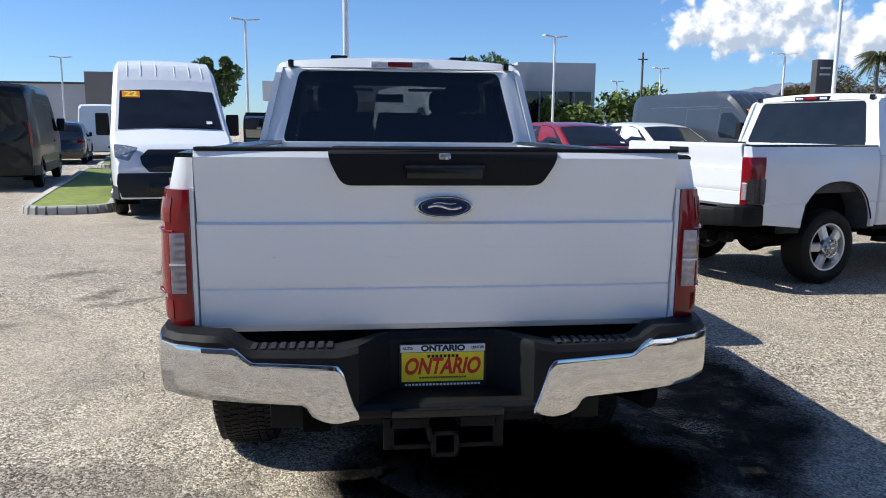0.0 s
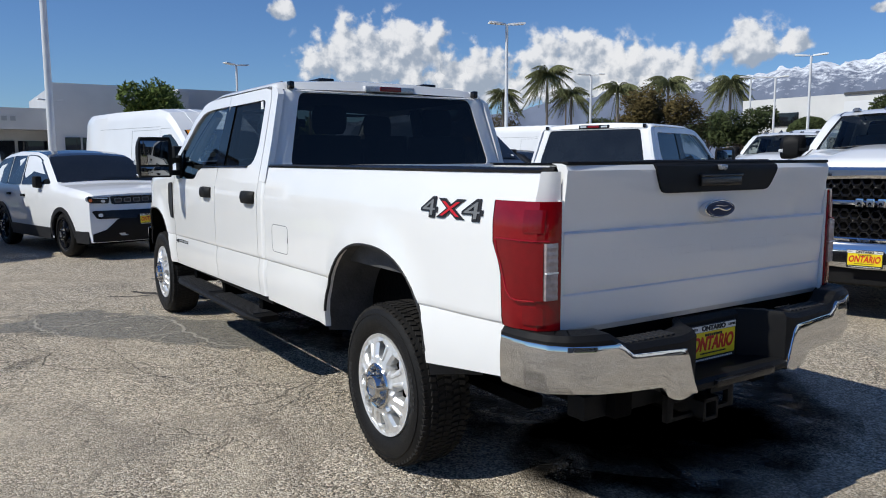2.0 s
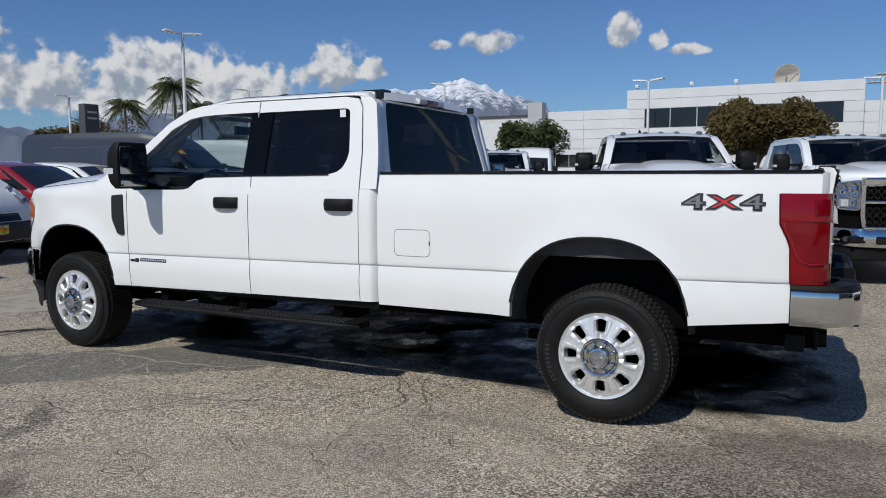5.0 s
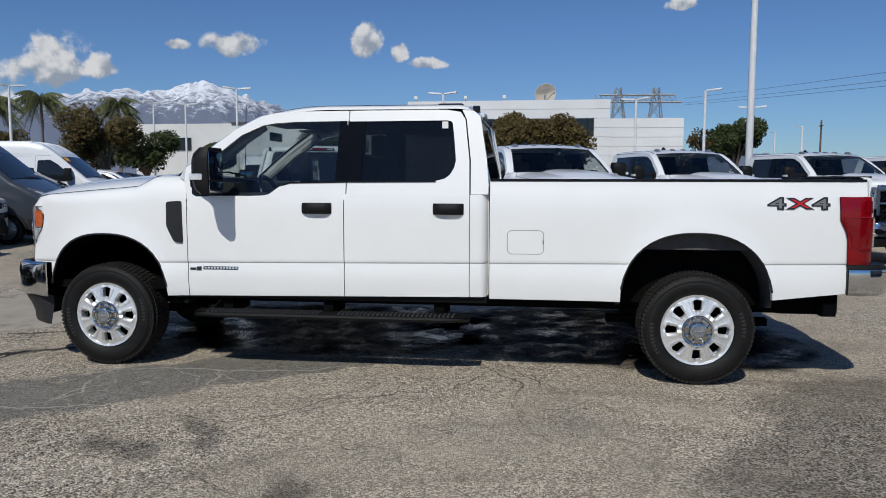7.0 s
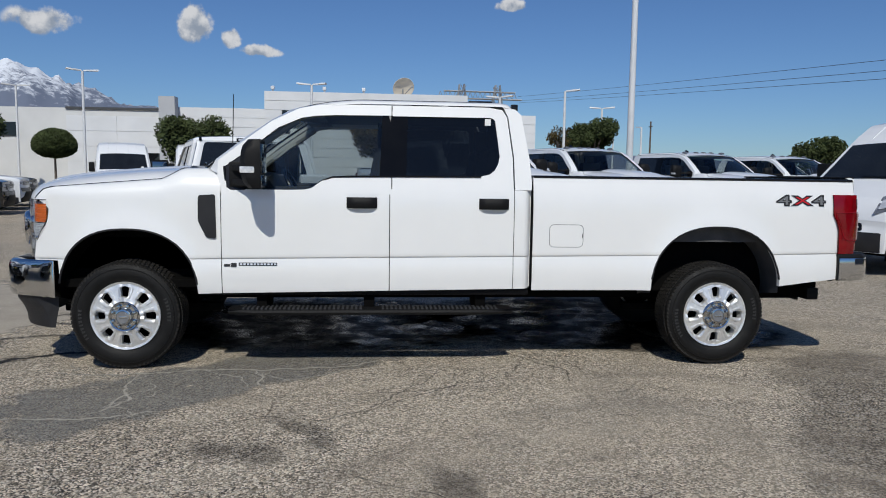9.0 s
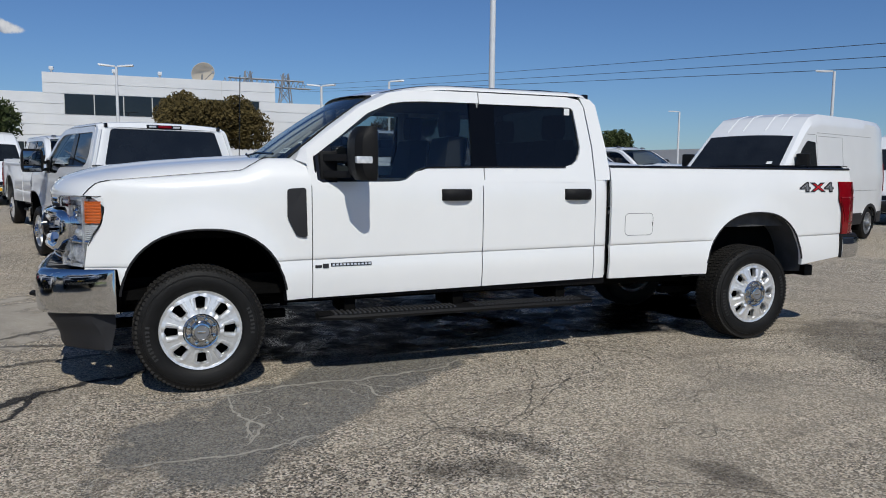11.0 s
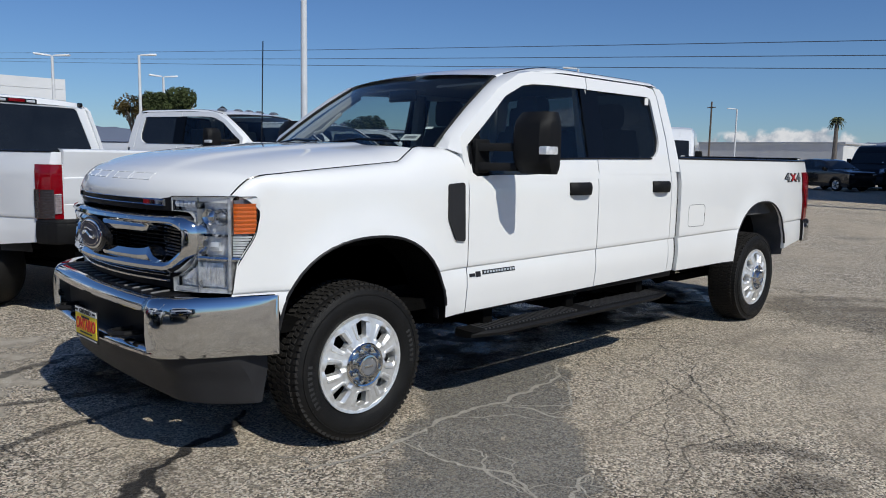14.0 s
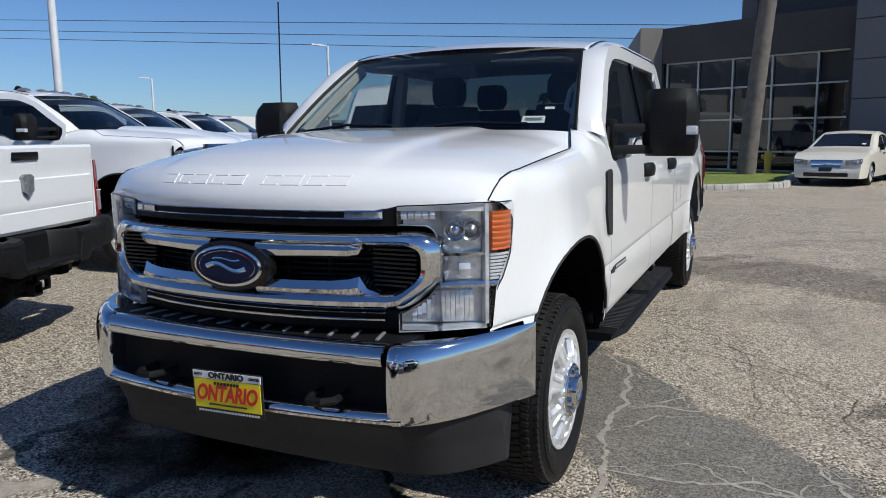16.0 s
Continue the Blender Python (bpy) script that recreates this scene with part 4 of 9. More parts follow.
    for s in (-1, 1):
        tube(bm, [Vector(shield_pt(v, s * 0.985)) + Vector((0, 0.003, 0.003)) for v in linspace(0, 1, 10)], 0.009, 6)
    band(bm, linspace(-0.84, 0.84, 21), lambda x: wy(x, 0) + 0.05, const(1.45), const(1.476), 0.16, 0.008)
    part("cowl", bm, PLASTIC, t, "black plastic cowl and windshield seal")
    for x0, x1, z in ((-0.62, -0.02, 0), (0.08, 0.66, 0)):
        bm = bmesh.new()
        tube(bm, [Vector(shield_pt(0.0, x1 / 0.85)) + Vector((0, 0.03, 0.014)), Vector(shield_pt(0.055, (x0 + x1) / 1.7)) + Vector((0, 0.02, 0.016)), Vector(shield_pt(0.04, x0 / 0.85)) + Vector((0, 0.015, 0.014))], 0.008, 6)
        part("wiper", bm, TRIM, t)
    # rear of the cab
    bm = bmesh.new()
    yb = lambda z: 1.478 + 0.115 * max(0, (z - 1.42) / 0.55) ** 1.2
    inner = rounded([(-0.80, 1.455), (0.80, 1.455), (0.685, 1.938), (-0.685, 1.938)], 0.05)
    pts_out = []
    for x, z in inner:
        if z > 1.7:
            pts_out.append((x / 0.685 * 0.80, 1.955 + (z - 1.938) * 0.3) if abs(x) > 0.6 else (x, 1.972))
        else:
            pts_out.append((x / 0.80 * 0.93, 1.41 + (z - 1.455) * 0.3) if abs(x) > 0.72 else (x, 1.41))
    rings = [[(x, yb(z) + 0.012, z) for x, z in inner], [(x, yb(z), z) for x, z in inner], [(x * 0.5 + a * 0.5, yb(z) - 0.006, (z + c) / 2) for (x, z), (a, c) in zip(inner, pts_out)], [(a, yb(c) + 0.012, c) for a, c in pts_out]]
    loft(bm, rings, caps=False)
    box(bm, -0.93, 0.93, 1.482, 1.52, 0.62, 1.425)
    part("cab_back", bm, paint, t)
    bm = bmesh.new()
    sheet(bm, inner, lambda x, z: (x, yb(z) + 0.008, z))
    part("rear_glass", bm, TINT if detail else BACKGLASS, t, "dark tinted rear window")
    if tail == "narrow":
        part("high_brake_lamp", B(-0.23, 0.23, 1.582, 1.64, 1.955, 2.010, 0.012), TRIM, t, "black-framed cargo lamp with red brake lens")
        for s in (-1, 1):
            part("cargo_lens", B(*sorted((s * 0.11, s * 0.205)), 1.577, 1.60, 1.970, 1.998, 0.006), CLEARLENS, t)
    else:
        part("high_brake_lamp", B(-0.20, 0.20, 1.572, 1.64, 1.966, 2.006, 0.010), CARGOLENS, t, "clear cargo lamp with red brake lens")
    part("brake_lens", B(-0.085, 0.085, 1.566, 1.60, 1.969, 2.003, 0.006), REDLENS, t)
    if detail:
        for s in (-1, 1):
            bm = bmesh.new()
            box(bm, s * 0.42 - 0.06, s * 0.42 + 0.06, 1.72, 1.92, 2.008, 2.056, 0.016)
            part("roof_marker", bm, TRIM, t, "small black roof pod")
    if cab_lights:
        for x in (-0.585, -0.24, 0, 0.24, 0.585):
            bm = bmesh.new()
            rings = [[(x + a * w * 0.045, 3.10 + b * w * 0.07 - 0.01 * k, 2.002 + k * 0.026) for a, b in ((-1, -1), (1, -1), (1, 0.6), (0.5, 1), (-0.5, 1), (-1, 0.6))] for k, w in ((0, 1), (1, 0.85), (1.6, 0.45))]
            loft(bm, rings)
            part("roof_clearance_lamp", bm, LAMPDARK, t, "small smoked roof clearance lamp")
        bm = bmesh.new()
        loft(bm, [[(0.30 + a * w * 0.03, 2.86 + b * w * 0.09 - 0.03 * k, 2.02 + k * 0.05) for a, b in ((-1, -1), (1, -1), (1, 0.6), (0, 1), (-1, 0.6))] for k, w in ((0, 1), (1, 0.45), (1.4, 0.1))])
        part("roof_antenna", bm, TRIM, t)
    # hood
    bm = bmesh.new()
    hy0 = lambda x: 4.125 - 0.06 * (x / 0.85) ** 2
    hy1 = lambda x: 5.372 - 0.244 * (abs(x) / 0.852) ** 2.2

    def hood_pt(v, u):
        """u: -0.725 to 0.725 over the hood's width."""
        hw = lerp_table([(0, 0.846), (0.12, 0.888), (0.8, 0.885), (0.93, 0.878), (1.0, 0.850)], v)
        a = abs(u) / 0.725
        x = u / 0.725 * hw
        y = hy0(x) + (hy1(x) - hy0(x)) * v
        zc = lerp_table([(0, 1.490), (0.25, 1.472), (0.5, 1.446), (0.7, 1.416), (0.84, 1.385), (0.93, 1.350), (0.965, 1.322), (0.985, 1.295), (1.0, 1.250)], v)
        ze = lerp_table([(0, 1.476), (0.12, 1.400), (0.3, 1.384), (0.55, 1.361), (0.75, 1.344), (0.92, 1.329), (0.96, 1.306), (1.0, 1.243)], v)
        if front == "ram":
            zc += 0.05 * max(0, 1 - (a / 0.5) ** 4) * min(1, (1 - v) * 3)
        else:
            zc += 0.017 * (1 / (1 + math.exp((a - 0.52) / 0.022))) * min(1, (1.0 - v) * 4)
        d = max(0.0, (a - 0.45) / 0.55)
        return (x, y, zc + (ze - zc) * (0.35 * d ** 1.5 + 0.65 * d ** 5))
    hxs = sorted(set(linspace(-0.725, 0.725, 41)) | {s * (0.377 + d) for s in (-1, 1) for d in (-0.03, -0.015, 0.0, 0.015, 0.03)} | {s * d for s in (-1, 1) for d in (0.715, 0.70)})
    grid(bm, [0.0, 0.04, 0.08] + linspace(0.12, 0.9, 13) + [0.93, 0.95, 0.965, 0.975, 0.985, 0.993, 1.0], hxs, hood_pt)
    rim = [e for e in bm.edges if len(e.link_faces) == 1]
    got = bmesh.ops.extrude_edge_only(bm, edges=rim)
    bmesh.ops.translate(bm, vec=(0, -0.004, -0.03), verts=[g for g in got["geom"] if isinstance(g, bmesh.types.BMVert)])
    hood = part("hood", bm, paint, t)
    part("engine_bay", B(-0.72, 0.72, 3.9, 5.1, 0.7, 1.20, 0.02), UNDER, t)
    FRONTS[front](t, paint, hood, hood_pt)
    # wheels
    for y in (0.0, 4.475):
        for s in (-1, 1):
            wheel(t, s * 0.962, y, s, 0.400, 0.275, 0.247, "spoke" if front == "bar" or cab_lights else "five", ALU, detail)
    if detail:
        cabin(t)
    else:
        simple_cabin(t)
    return t


def shorten(t, d, y0=0.56, y1=1.46):
    """Takes d metres out of a truck's bed, between the rear arch and the cab."""
    k = (y1 - y0 - d) / (y1 - y0)
    seen = set()
    for o in t.children:
        if o.name.split(".")[0] == "wheel":
            if o.matrix_basis.translation.y > 1:
                m = o.matrix_basis.copy()
                m.translation.y -= d
                o.matrix_basis = m
            continue
        for q in (o, *o.children):
            if q.type == "MESH" and q.data.name not in seen:
                seen.add(q.data.name)
                for v in q.data.vertices:
                    if v.co.y > y1:
                        v.co.y -= d
                    elif v.co.y > y0:
                        v.co.y = y0 + (v.co.y - y0) * k
    return t


def heighten(t, table):
    """Moves the heights of a truck's body by a table, its wheels left alone."""
    seen = set()
    for o in t.children:
        if o.name.split(".")[0] == "wheel":
            continue
        for q in (o, *o.children):
            if q.type == "MESH" and q.data.name not in seen:
                seen.add(q.data.name)
                low = q.matrix_basis.translation.z + (o.matrix_basis.translation.z if q is not o else 0)
                for v in q.data.vertices:
                    v.co.z = lerp_table(table, v.co.z + low) - low
    return t


def ring_outline(cx, cz, w, h, n=40):
    return [(cx + w * math.cos(k * math.tau / n), cz + h * math.sin(k * math.tau / n)) for k in range(n)]


def oval_badge(owner, y, cz, w, h, facing, frame_mat=None):
    """Plain oval badge facing along y."""
    d = facing
    f = lambda o: (lambda x, z: (x, y + d * o, z))
    if frame_mat:
        bm = bmesh.new()
        loft(bm, [[(x, y - d * 0.03, z) for x, z in ring_outline(0, cz, w * 1.2, h * 1.22)], [(x, y + d * 0.004, z) for x, z in ring_outline(0, cz, w * 1.2, h * 1.22)], [(x, y + d * 0.012, z) for x, z in ring_outline(0, cz, w * 1.10, h * 1.1)]])
        part("badge_surround", bm, frame_mat, owner)
    bm = bmesh.new()
    loft(bm, [[(x, y - d * 0.02, z) for x, z in ring_outline(0, cz, w, h)], [(x, y + d * 0.016, z) for x, z in ring_outline(0, cz, w, h)], [(x, y + d * 0.019, z) for x, z in ring_outline(0, cz, w * 0.95, h * 0.92)]])
    ob = part("oval_badge", bm, CHROME, owner, "dark blue oval badge with chrome rim")
    bm = bmesh.new()
    loft(bm, [[(x, y, z) for x, z in ring_outline(0, cz, w * 0.92, h * 0.87)], [(x, y + d * 0.021, z) for x, z in ring_outline(0, cz, w * 0.92, h * 0.87)]])
    part("badge_face", bm, BLUEOVAL, ob)
    bm = bmesh.new()
    tube(bm, [(-d * w * (-0.58 + 1.16 * k / 30), y + d * 0.021, cz + h * (0.16 * math.sin(k * math.tau / 30) - 0.03)) for k in range(31)], h * 0.13, 6)
    tube(bm, [(-d * w * (-0.40 + 0.8 * k / 20), y + d * 0.021, cz + h * (0.34 + 0.06 * math.sin(k * math.tau / 20))) for k in range(21)], h * 0.05, 6)
    part("badge_mark", bm, CHROME, ob)
    bm = bmesh.new()
    tube(bm, [(x, y + d * 0.021, z) for x, z in ring_outline(0, cz, w * 0.82, h * 0.75)] + [(w * 0.82, y + d * 0.021, cz)], h * 0.022, 5)
    part("badge_ring", bm, CHROME, ob)


def plate_tag(owner, yc, zc, facing, tilt=0):
    """Yellow dealer plate with its lettering, upright, facing along y."""
    m = pose(0, yc, zc, 90, 0, 0) if facing < 0 else pose(0, yc, zc, 90, 0, 180)
    m = m @ pose(0, 0, 0, 0, 0, tilt)
    bm = B(-0.155, 0.155, -0.08, 0.08, -0.006, 0.0, 0.003, m)
    pl = part("number_plate", bm, INKBLACK, owner, "yellow dealer plate with red lettering in a black frame")
    part("plate_card", B(-0.146, 0.146, -0.058, 0.048, 0.0, 0.003, 0, m), YELLOW, pl)
    part("plate_card", B(-0.150, 0.150, 0.050, 0.076, 0.0, 0.003, 0, m), INKWHITE, pl)
    part("plate_word", text_mesh("ONTARIO", 0.056, 0.001, m @ pose(0, -0.004, 0.004) @ Matrix(((0.74, 0.20, 0, 0), (0, 1, 0, 0), (0, 0, 1, 0), (0, 0, 0, 1))), 0.0026), INKRED, pl)
    part("plate_word", text_mesh("ONTARIO", 0.020, 0.001, m @ pose(0, 0.063, 0.004) @ Matrix.Diagonal((1.2, 1, 1, 1)), 0.0014), INKBLACK, pl)
    part("plate_word", text_mesh("AUTO", 0.009, 0.001, m @ pose(-0.125, 0.064, 0.004), 0.0004), INKBLACK, pl)
    part("plate_word", text_mesh("CENTER", 0.009, 0.001, m @ pose(0.122, 0.064, 0.004), 0.0004), INKBLACK, pl)
    bm = bmesh.new()
    for x in linspace(-0.05, 0.05, 8):
        box(bm, x - 0.005, x + 0.005, 0.030, 0.040, 0.003, 0.005, 0, m)
    for x in linspace(-0.08, 0.08, 18):
        box(bm, x - 0.003, x + 0.003, -0.046, -0.040, 0.003, 0.005, 0, m)
    part("plate_bar", bm, INKBLACK, pl)["kind"] = "stuff"
    bm = bmesh.new()
    for x in linspace(-0.13, 0.13, 22):
        box(bm, x - 0.004, x + 0.004, -0.073, -0.066, 0.0, 0.002, 0, m)
    part("plate_bar", bm, INKWHITE, pl)["kind"] = "stuff"


def front_bar(t, paint, hood, hood_pt):
    """Twin chrome bar grille, clamp-shaped lamps, chrome bumper."""
    yf = yf_front
    bm = bmesh.new()
    grid(bm, linspace(-0.74, 0.74, 25), linspace(0.72, 1.24, 8), lambda x, z: (x, yf(x) - 0.11, z))
    back = part("grille", bm, UNDER, t, "black grille with two heavy chrome bars")
    bm = bmesh.new()
    for z in linspace(0.80, 1.24, 24):
        band(bm, linspace(-0.66, 0.66, 13), lambda x: yf(x) - 0.07, const(z - 0.004), const(z + 0.004), 0.03, 0.002)
    for x in linspace(-0.64, 0.64, 9):
        box(bm, x - 0.006, x + 0.006, yf(x) - 0.10, yf(x) - 0.075, 0.80, 1.24)
    part("grille_slats", bm, PLASTIC, back)
    xs = linspace(-0.54, 0.54, 25)
    bm = bmesh.new()
    band(bm, linspace(-0.585, 0.585, 27), lambda x: yf(x) - 0.012, const(1.168), const(1.246), 0.08, 0.003)
    part("grille_bar", bm, BARBLACK, back, "gloss black grille bar")
    bm = bmesh.new()
    band(bm, linspace(-0.575, 0.575, 27), lambda x: yf(x) - 0.03, const(0.805), const(0.89), 0.06, 0.01)
    part("grille_bar", bm, BARBLACK, back, "gloss black grille bar")
    bm = bmesh.new()
    band(bm, xs, lambda x: yf(x) - 0.004, const(1.216), const(1.221), 0.03, 0.002)
    band(bm, xs, lambda x: yf(x) - 0.004, const(1.192), const(1.197), 0.03, 0.002)
    for s in (-1, 1):
        band(bm, linspace(*sorted((s * 0.42, s * 0.545)), 5), lambda x: yf(x) + 0.001, const(1.190), const(1.222), 0.03, 0.006)
    band(bm, xs, lambda x: yf(x) - 0.012, const(0.868), const(0.874), 0.03, 0.003)
    band(bm, xs, lambda x: yf(x) - 0.012, const(0.842), const(0.852), 0.03, 0.003)
    part("chrome_strip", bm, CHROME, back)
    yb = lambda x: yf(x) + 0.02
    outer = rounded([(-0.665, 1.152), (0.665, 1.152), (0.728, 1.115), (0.728, 0.985), (0.61, 0.884), (-0.61, 0.884), (-0.728, 0.985), (-0.728, 1.115)], 0.04, 4)
    inner = rounded([(-0.61, 1.100), (0.61, 1.100), (0.660, 1.085), (0.660, 1.000), (0.595, 0.948), (-0.595, 0.948), (-0.660, 1.000), (-0.660, 1.085)], 0.03, 4)

    def dense(pts):
        out = []
        for (x0, z0), (x1, z1) in zip(pts, pts[1:] + pts[:1]):
            k = 14 if abs(x1 - x0) > 0.5 else 1
            out += [(x0 + (x1 - x0) * i / k, z0 + (z1 - z0) * i / k) for i in range(k)]
        return out
    outer, inner = dense(outer), dense(inner)
    mix = lambda f: [(a + (c - a) * f, b + (d - b) * f) for (a, b), (c, d) in zip(outer, inner)]
    bm = bmesh.new()
    loft(bm, [[(x, yb(x) + o, z) for x, z in mix(f)] for f, o in ((0, -0.11), (0, -0.022), (0.10, 0.0), (0.3, 0.016), (0.55, 0.020), (0.8, 0.010), (0.95, -0.008), (1.0, -0.03), (1.0, -0.10))], caps=False)
    for s in (-1, 1):
        loft(bm, [[(s * x, yb(x) - 0.08, z0), (s * x, yb(x) + 0.006, z0), (s * x, yb(x) + 0.012, (z0 + 1.11) / 2), (s * x, yb(x) - 0.0, 1.11), (s * x, yb(x) - 0.08, 1.11)] for x, z0 in ((0.10, 1.066), (0.20, 1.068), (0.33, 1.072), (0.44, 1.072), (0.475, 1.078), (0.49, 1.10))])
        loft(bm, [[(s * x, yb(x) - 0.08, 0.93), (s * x, yb(x) + 0.0, 0.93), (s * x, yb(x) + 0.014, (z1 + 0.93) / 2), (s * x, yb(x) + 0.0, z1), (s * x, yb(x) - 0.08, z1)] for x, z1 in ((0.10, 0.984), (0.25, 0.984), (0.38, 0.986), (0.44, 0.992), (0.475, 1.002), (0.50, 0.96), (0.54, 0.945))])
    part("chrome_bar", bm, CHROME, back, "heavy chrome grille frame")
    for s in (-1, 1):
        for z in linspace(0.965, 1.088, 9):
            part("vent_slat", B(*sorted((s * 0.49, s * 0.655)), yf(0.6) - 0.08, yf(0.6) - 0.005, z - 0.004, z + 0.004, 0.002), TRIM, back)
    oval_badge(back, yf(0) + 0.035, 1.025, 0.148, 0.072, 1, TRIM)
    # lamps: plan runs by arc length q from the grille round to the fender
    plan = [(0.0, 0.590, 5.275), (0.117, 0.70, 5.232), (0.206, 0.78, 5.190), (0.278, 0.84, 5.150), (0.30, 0.862, 5.133), (0.364, 0.900, 5.085), (0.415, 0.909, 5.040), (0.452, 0.905, 5.003)]
    px = lambda q: lerp_table([(a, b) for a, b, c in plan], q)
    py = lambda q: lerp_table([(a, c) for a, b, c in plan], q)
    edge_q = lambda z: lerp_table([(0.81, 0.306), (0.95, 0.335), (1.0, 0.372), (1.07, 0.425), (1.13, 0.446), (1.24, 0.450)], z)

    def lp(s, q, z, back=0.0):
        nx, ny = py(q - 0.01) - py(q + 0.01), px(q + 0.01) - px(q - 0.01)
        n = math.hypot(nx, ny) or 1
        return (s * (px(q) - nx / n * back), py(q) - ny / n * back, z)

    def lamp_zs(q):
        lo = lerp_table([(0, 0.806), (0.30, 0.817), (0.306, 0.82), (0.335, 0.95), (0.372, 1.0), (0.425, 1.07), (0.446, 1.13), (0.45, 1.2)], q)
        hi = lerp_table([(0, 1.232), (0.25, 1.240), (0.43, 1.240), (0.45, 1.228)], q)
        cut = (lerp_table([(0, 0.870), (0.02, 0.872), (0.09, 0.915), (0.135, 0.965), (0.150, 1.03)], q), lerp_table([(0, 1.172), (0.10, 1.168), (0.13, 1.15), (0.150, 1.07)], q)) if q < 0.150 else None
        return lo, hi, cut
    qs = [0.0, 0.02, 0.045, 0.07, 0.095, 0.115, 0.132, 0.1499, 0.151, 0.175, 0.20, 0.225, 0.25, 0.275, 0.295, 0.306, 0.32, 0.335, 0.352, 0.372, 0.39, 0.408, 0.425, 0.438, 0.449]

    def lamp_sheet(bm, s, back):
        """The lamp's C-shaped face, set back from the lens surface."""
        for a, b in zip(qs, qs[1:]):
            la, ha, ca = lamp_zs(a)
            lb, hb, cb = lamp_zs(b)
            spans = [((la, ha), (lb, hb))] if ca is None or cb is None else [((la, ca[0]), (lb, cb[0])), ((ca[1], ha), (cb[1], hb))]
            for (a0, a1), (b0, b1) in spans:
                n = 4
                for k in range(n):
                    f, g = k / n, (k + 1) / n
                    bm.faces.new([bm.verts.new(p) for p in (lp(s, a, a0 + (a1 - a0) * f, back), lp(s, b, b0 + (b1 - b0) * f, back), lp(s, b, b0 + (b1 - b0) * g, back), lp(s, a, a0 + (a1 - a0) * g, back))])
        bmesh.ops.remove_doubles(bm, verts=bm.verts, dist=0.0003)

    def lamp_block(s, q0, q1, z0, z1, b0, b1, n=4, bow=0.0):
        """A bar that follows the lens between q0 and q1, from depth b0 to depth b1."""
        bm = bmesh.new()
        loft(bm, [[lp(s, q, z0, b1), lp(s, q, z0, b0), lp(s, q, (z0 + z1) / 2, b0 - bow), lp(s, q, z1, b0), lp(s, q, z1, b1)] for q in linspace(q0, q1, n)])
        return bm
    for s in (-1, 1):
        bm = bmesh.new()
        lamp_sheet(bm, s, 0.055)
        rim = [e for e in bm.edges if len(e.link_faces) == 1]
        got = bmesh.ops.extrude_edge_only(bm, edges=rim)
        for v in [g for g in got["geom"] if isinstance(g, bmesh.types.BMVert)]:
            v.co.y += 0.045
            v.co.x += s * 0.018
        lamp = part("headlamp", bm, LAMPGREY, t, "clear clamp-shaped headlamp with amber corner")
        # running-light strip in the upper arm
        for k in range(5):
            part("reflector", lamp_block(s, 0.012 + 0.024 * k, 0.031 + 0.024 * k, 1.190, 1.218, 0.022, 0.05, 2, 0.006), HEADIN, lamp)
        # upper chamber: projector in a bright bowl
        part("chamber", lamp_block(s, 0.158, 0.288, 1.086, 1.226, 0.046, 0.054), HEADIN, lamp)
        for q, r in ((0.192, 0.030), (0.252, 0.030)):
            c = Vector(lp(s, q, 1.15, 0.04))
            bm = bmesh.new()
            lathe(bm, [(r * 1.25, 0.0), (r * 1.2, 0.014), (r, 0.010), (r * 0.8, 0.002), (r * 0.55, 0.012), (0.001, 0.020)], 20, Matrix.Translation(c) @ Matrix.Rotation(math.pi / 2 - s * 0.45, 4, "Z"))
            part("projector", bm, CHROME if q < 0.2 else LAMPDARK, lamp, "")
        part("lamp_bezel", lamp_block(s, 0.152, 0.300, 1.066, 1.076, 0.012, 0.05), CHROME, lamp)
        # middle chamber
        part("chamber", lamp_block(s, 0.158, 0.288, 0.982, 1.060, 0.044, 0.054), HEADIN, lamp)
        part("bulb", lamp_block(s, 0.205, 0.245, 1.000, 1.040, 0.020, 0.05, 3, 0.008), CLEARLENS, lamp)
        part("lamp_bezel", lamp_block(s, 0.140, 0.350, 0.958, 0.976, 0.010, 0.05, 8, 0.003), CHROME, lamp)
        # lower chamber: fluted reflector
        for k in range(13):
            q = 0.052 + 0.0165 * k
            zt = min(0.945, lerp_table([(0, 0.86), (0.02, 0.865), (0.09, 0.905), (0.135, 0.945)], q))
            part("reflector_flute", lamp_block(s, q - 0.0075, q + 0.0075, 0.838, zt, 0.034, 0.053, 2, 0.010), HEADIN, lamp)
        part("lamp_bezel", lamp_block(s, 0.01, 0.298, 0.812, 0.828, 0.016, 0.05, 8), LAMPGREY, lamp)
        # upright chrome edge, ribbed side and amber lens
        part("lamp_bezel", lamp_block(s, 0.292, 0.304, 0.83, 1.232, 0.008, 0.05, 2, 0.002), HEADIN, lamp)
        for k in range(8):
            z = 0.985 + 0.0115 * k
            part("side_rib", lamp_block(s, 0.312, max(0.33, edge_q(z) - 0.012), z - 0.004, z + 0.004, 0.010, 0.045, 4), CLEARLENS, lamp)
        bm = bmesh.new()
        rings = []
        for k, z in enumerate(linspace(1.082, 1.213, 22)):
            e = (0.004, 0.008, 0.0045)[k % 3]
            q1 = min(0.432, edge_q(z) - 0.008)
            rings.append([lp(s, 0.318, z, 0.045), lp(s, 0.318, z, e)] + [lp(s, q, z, e) for q in linspace(0.34, q1, 6)] + [lp(s, q1, z, 0.045)])
        loft(bm, rings)
        part("amber_lamp", bm, AMBER, lamp, "amber corner lens")
        bm = bmesh.new()
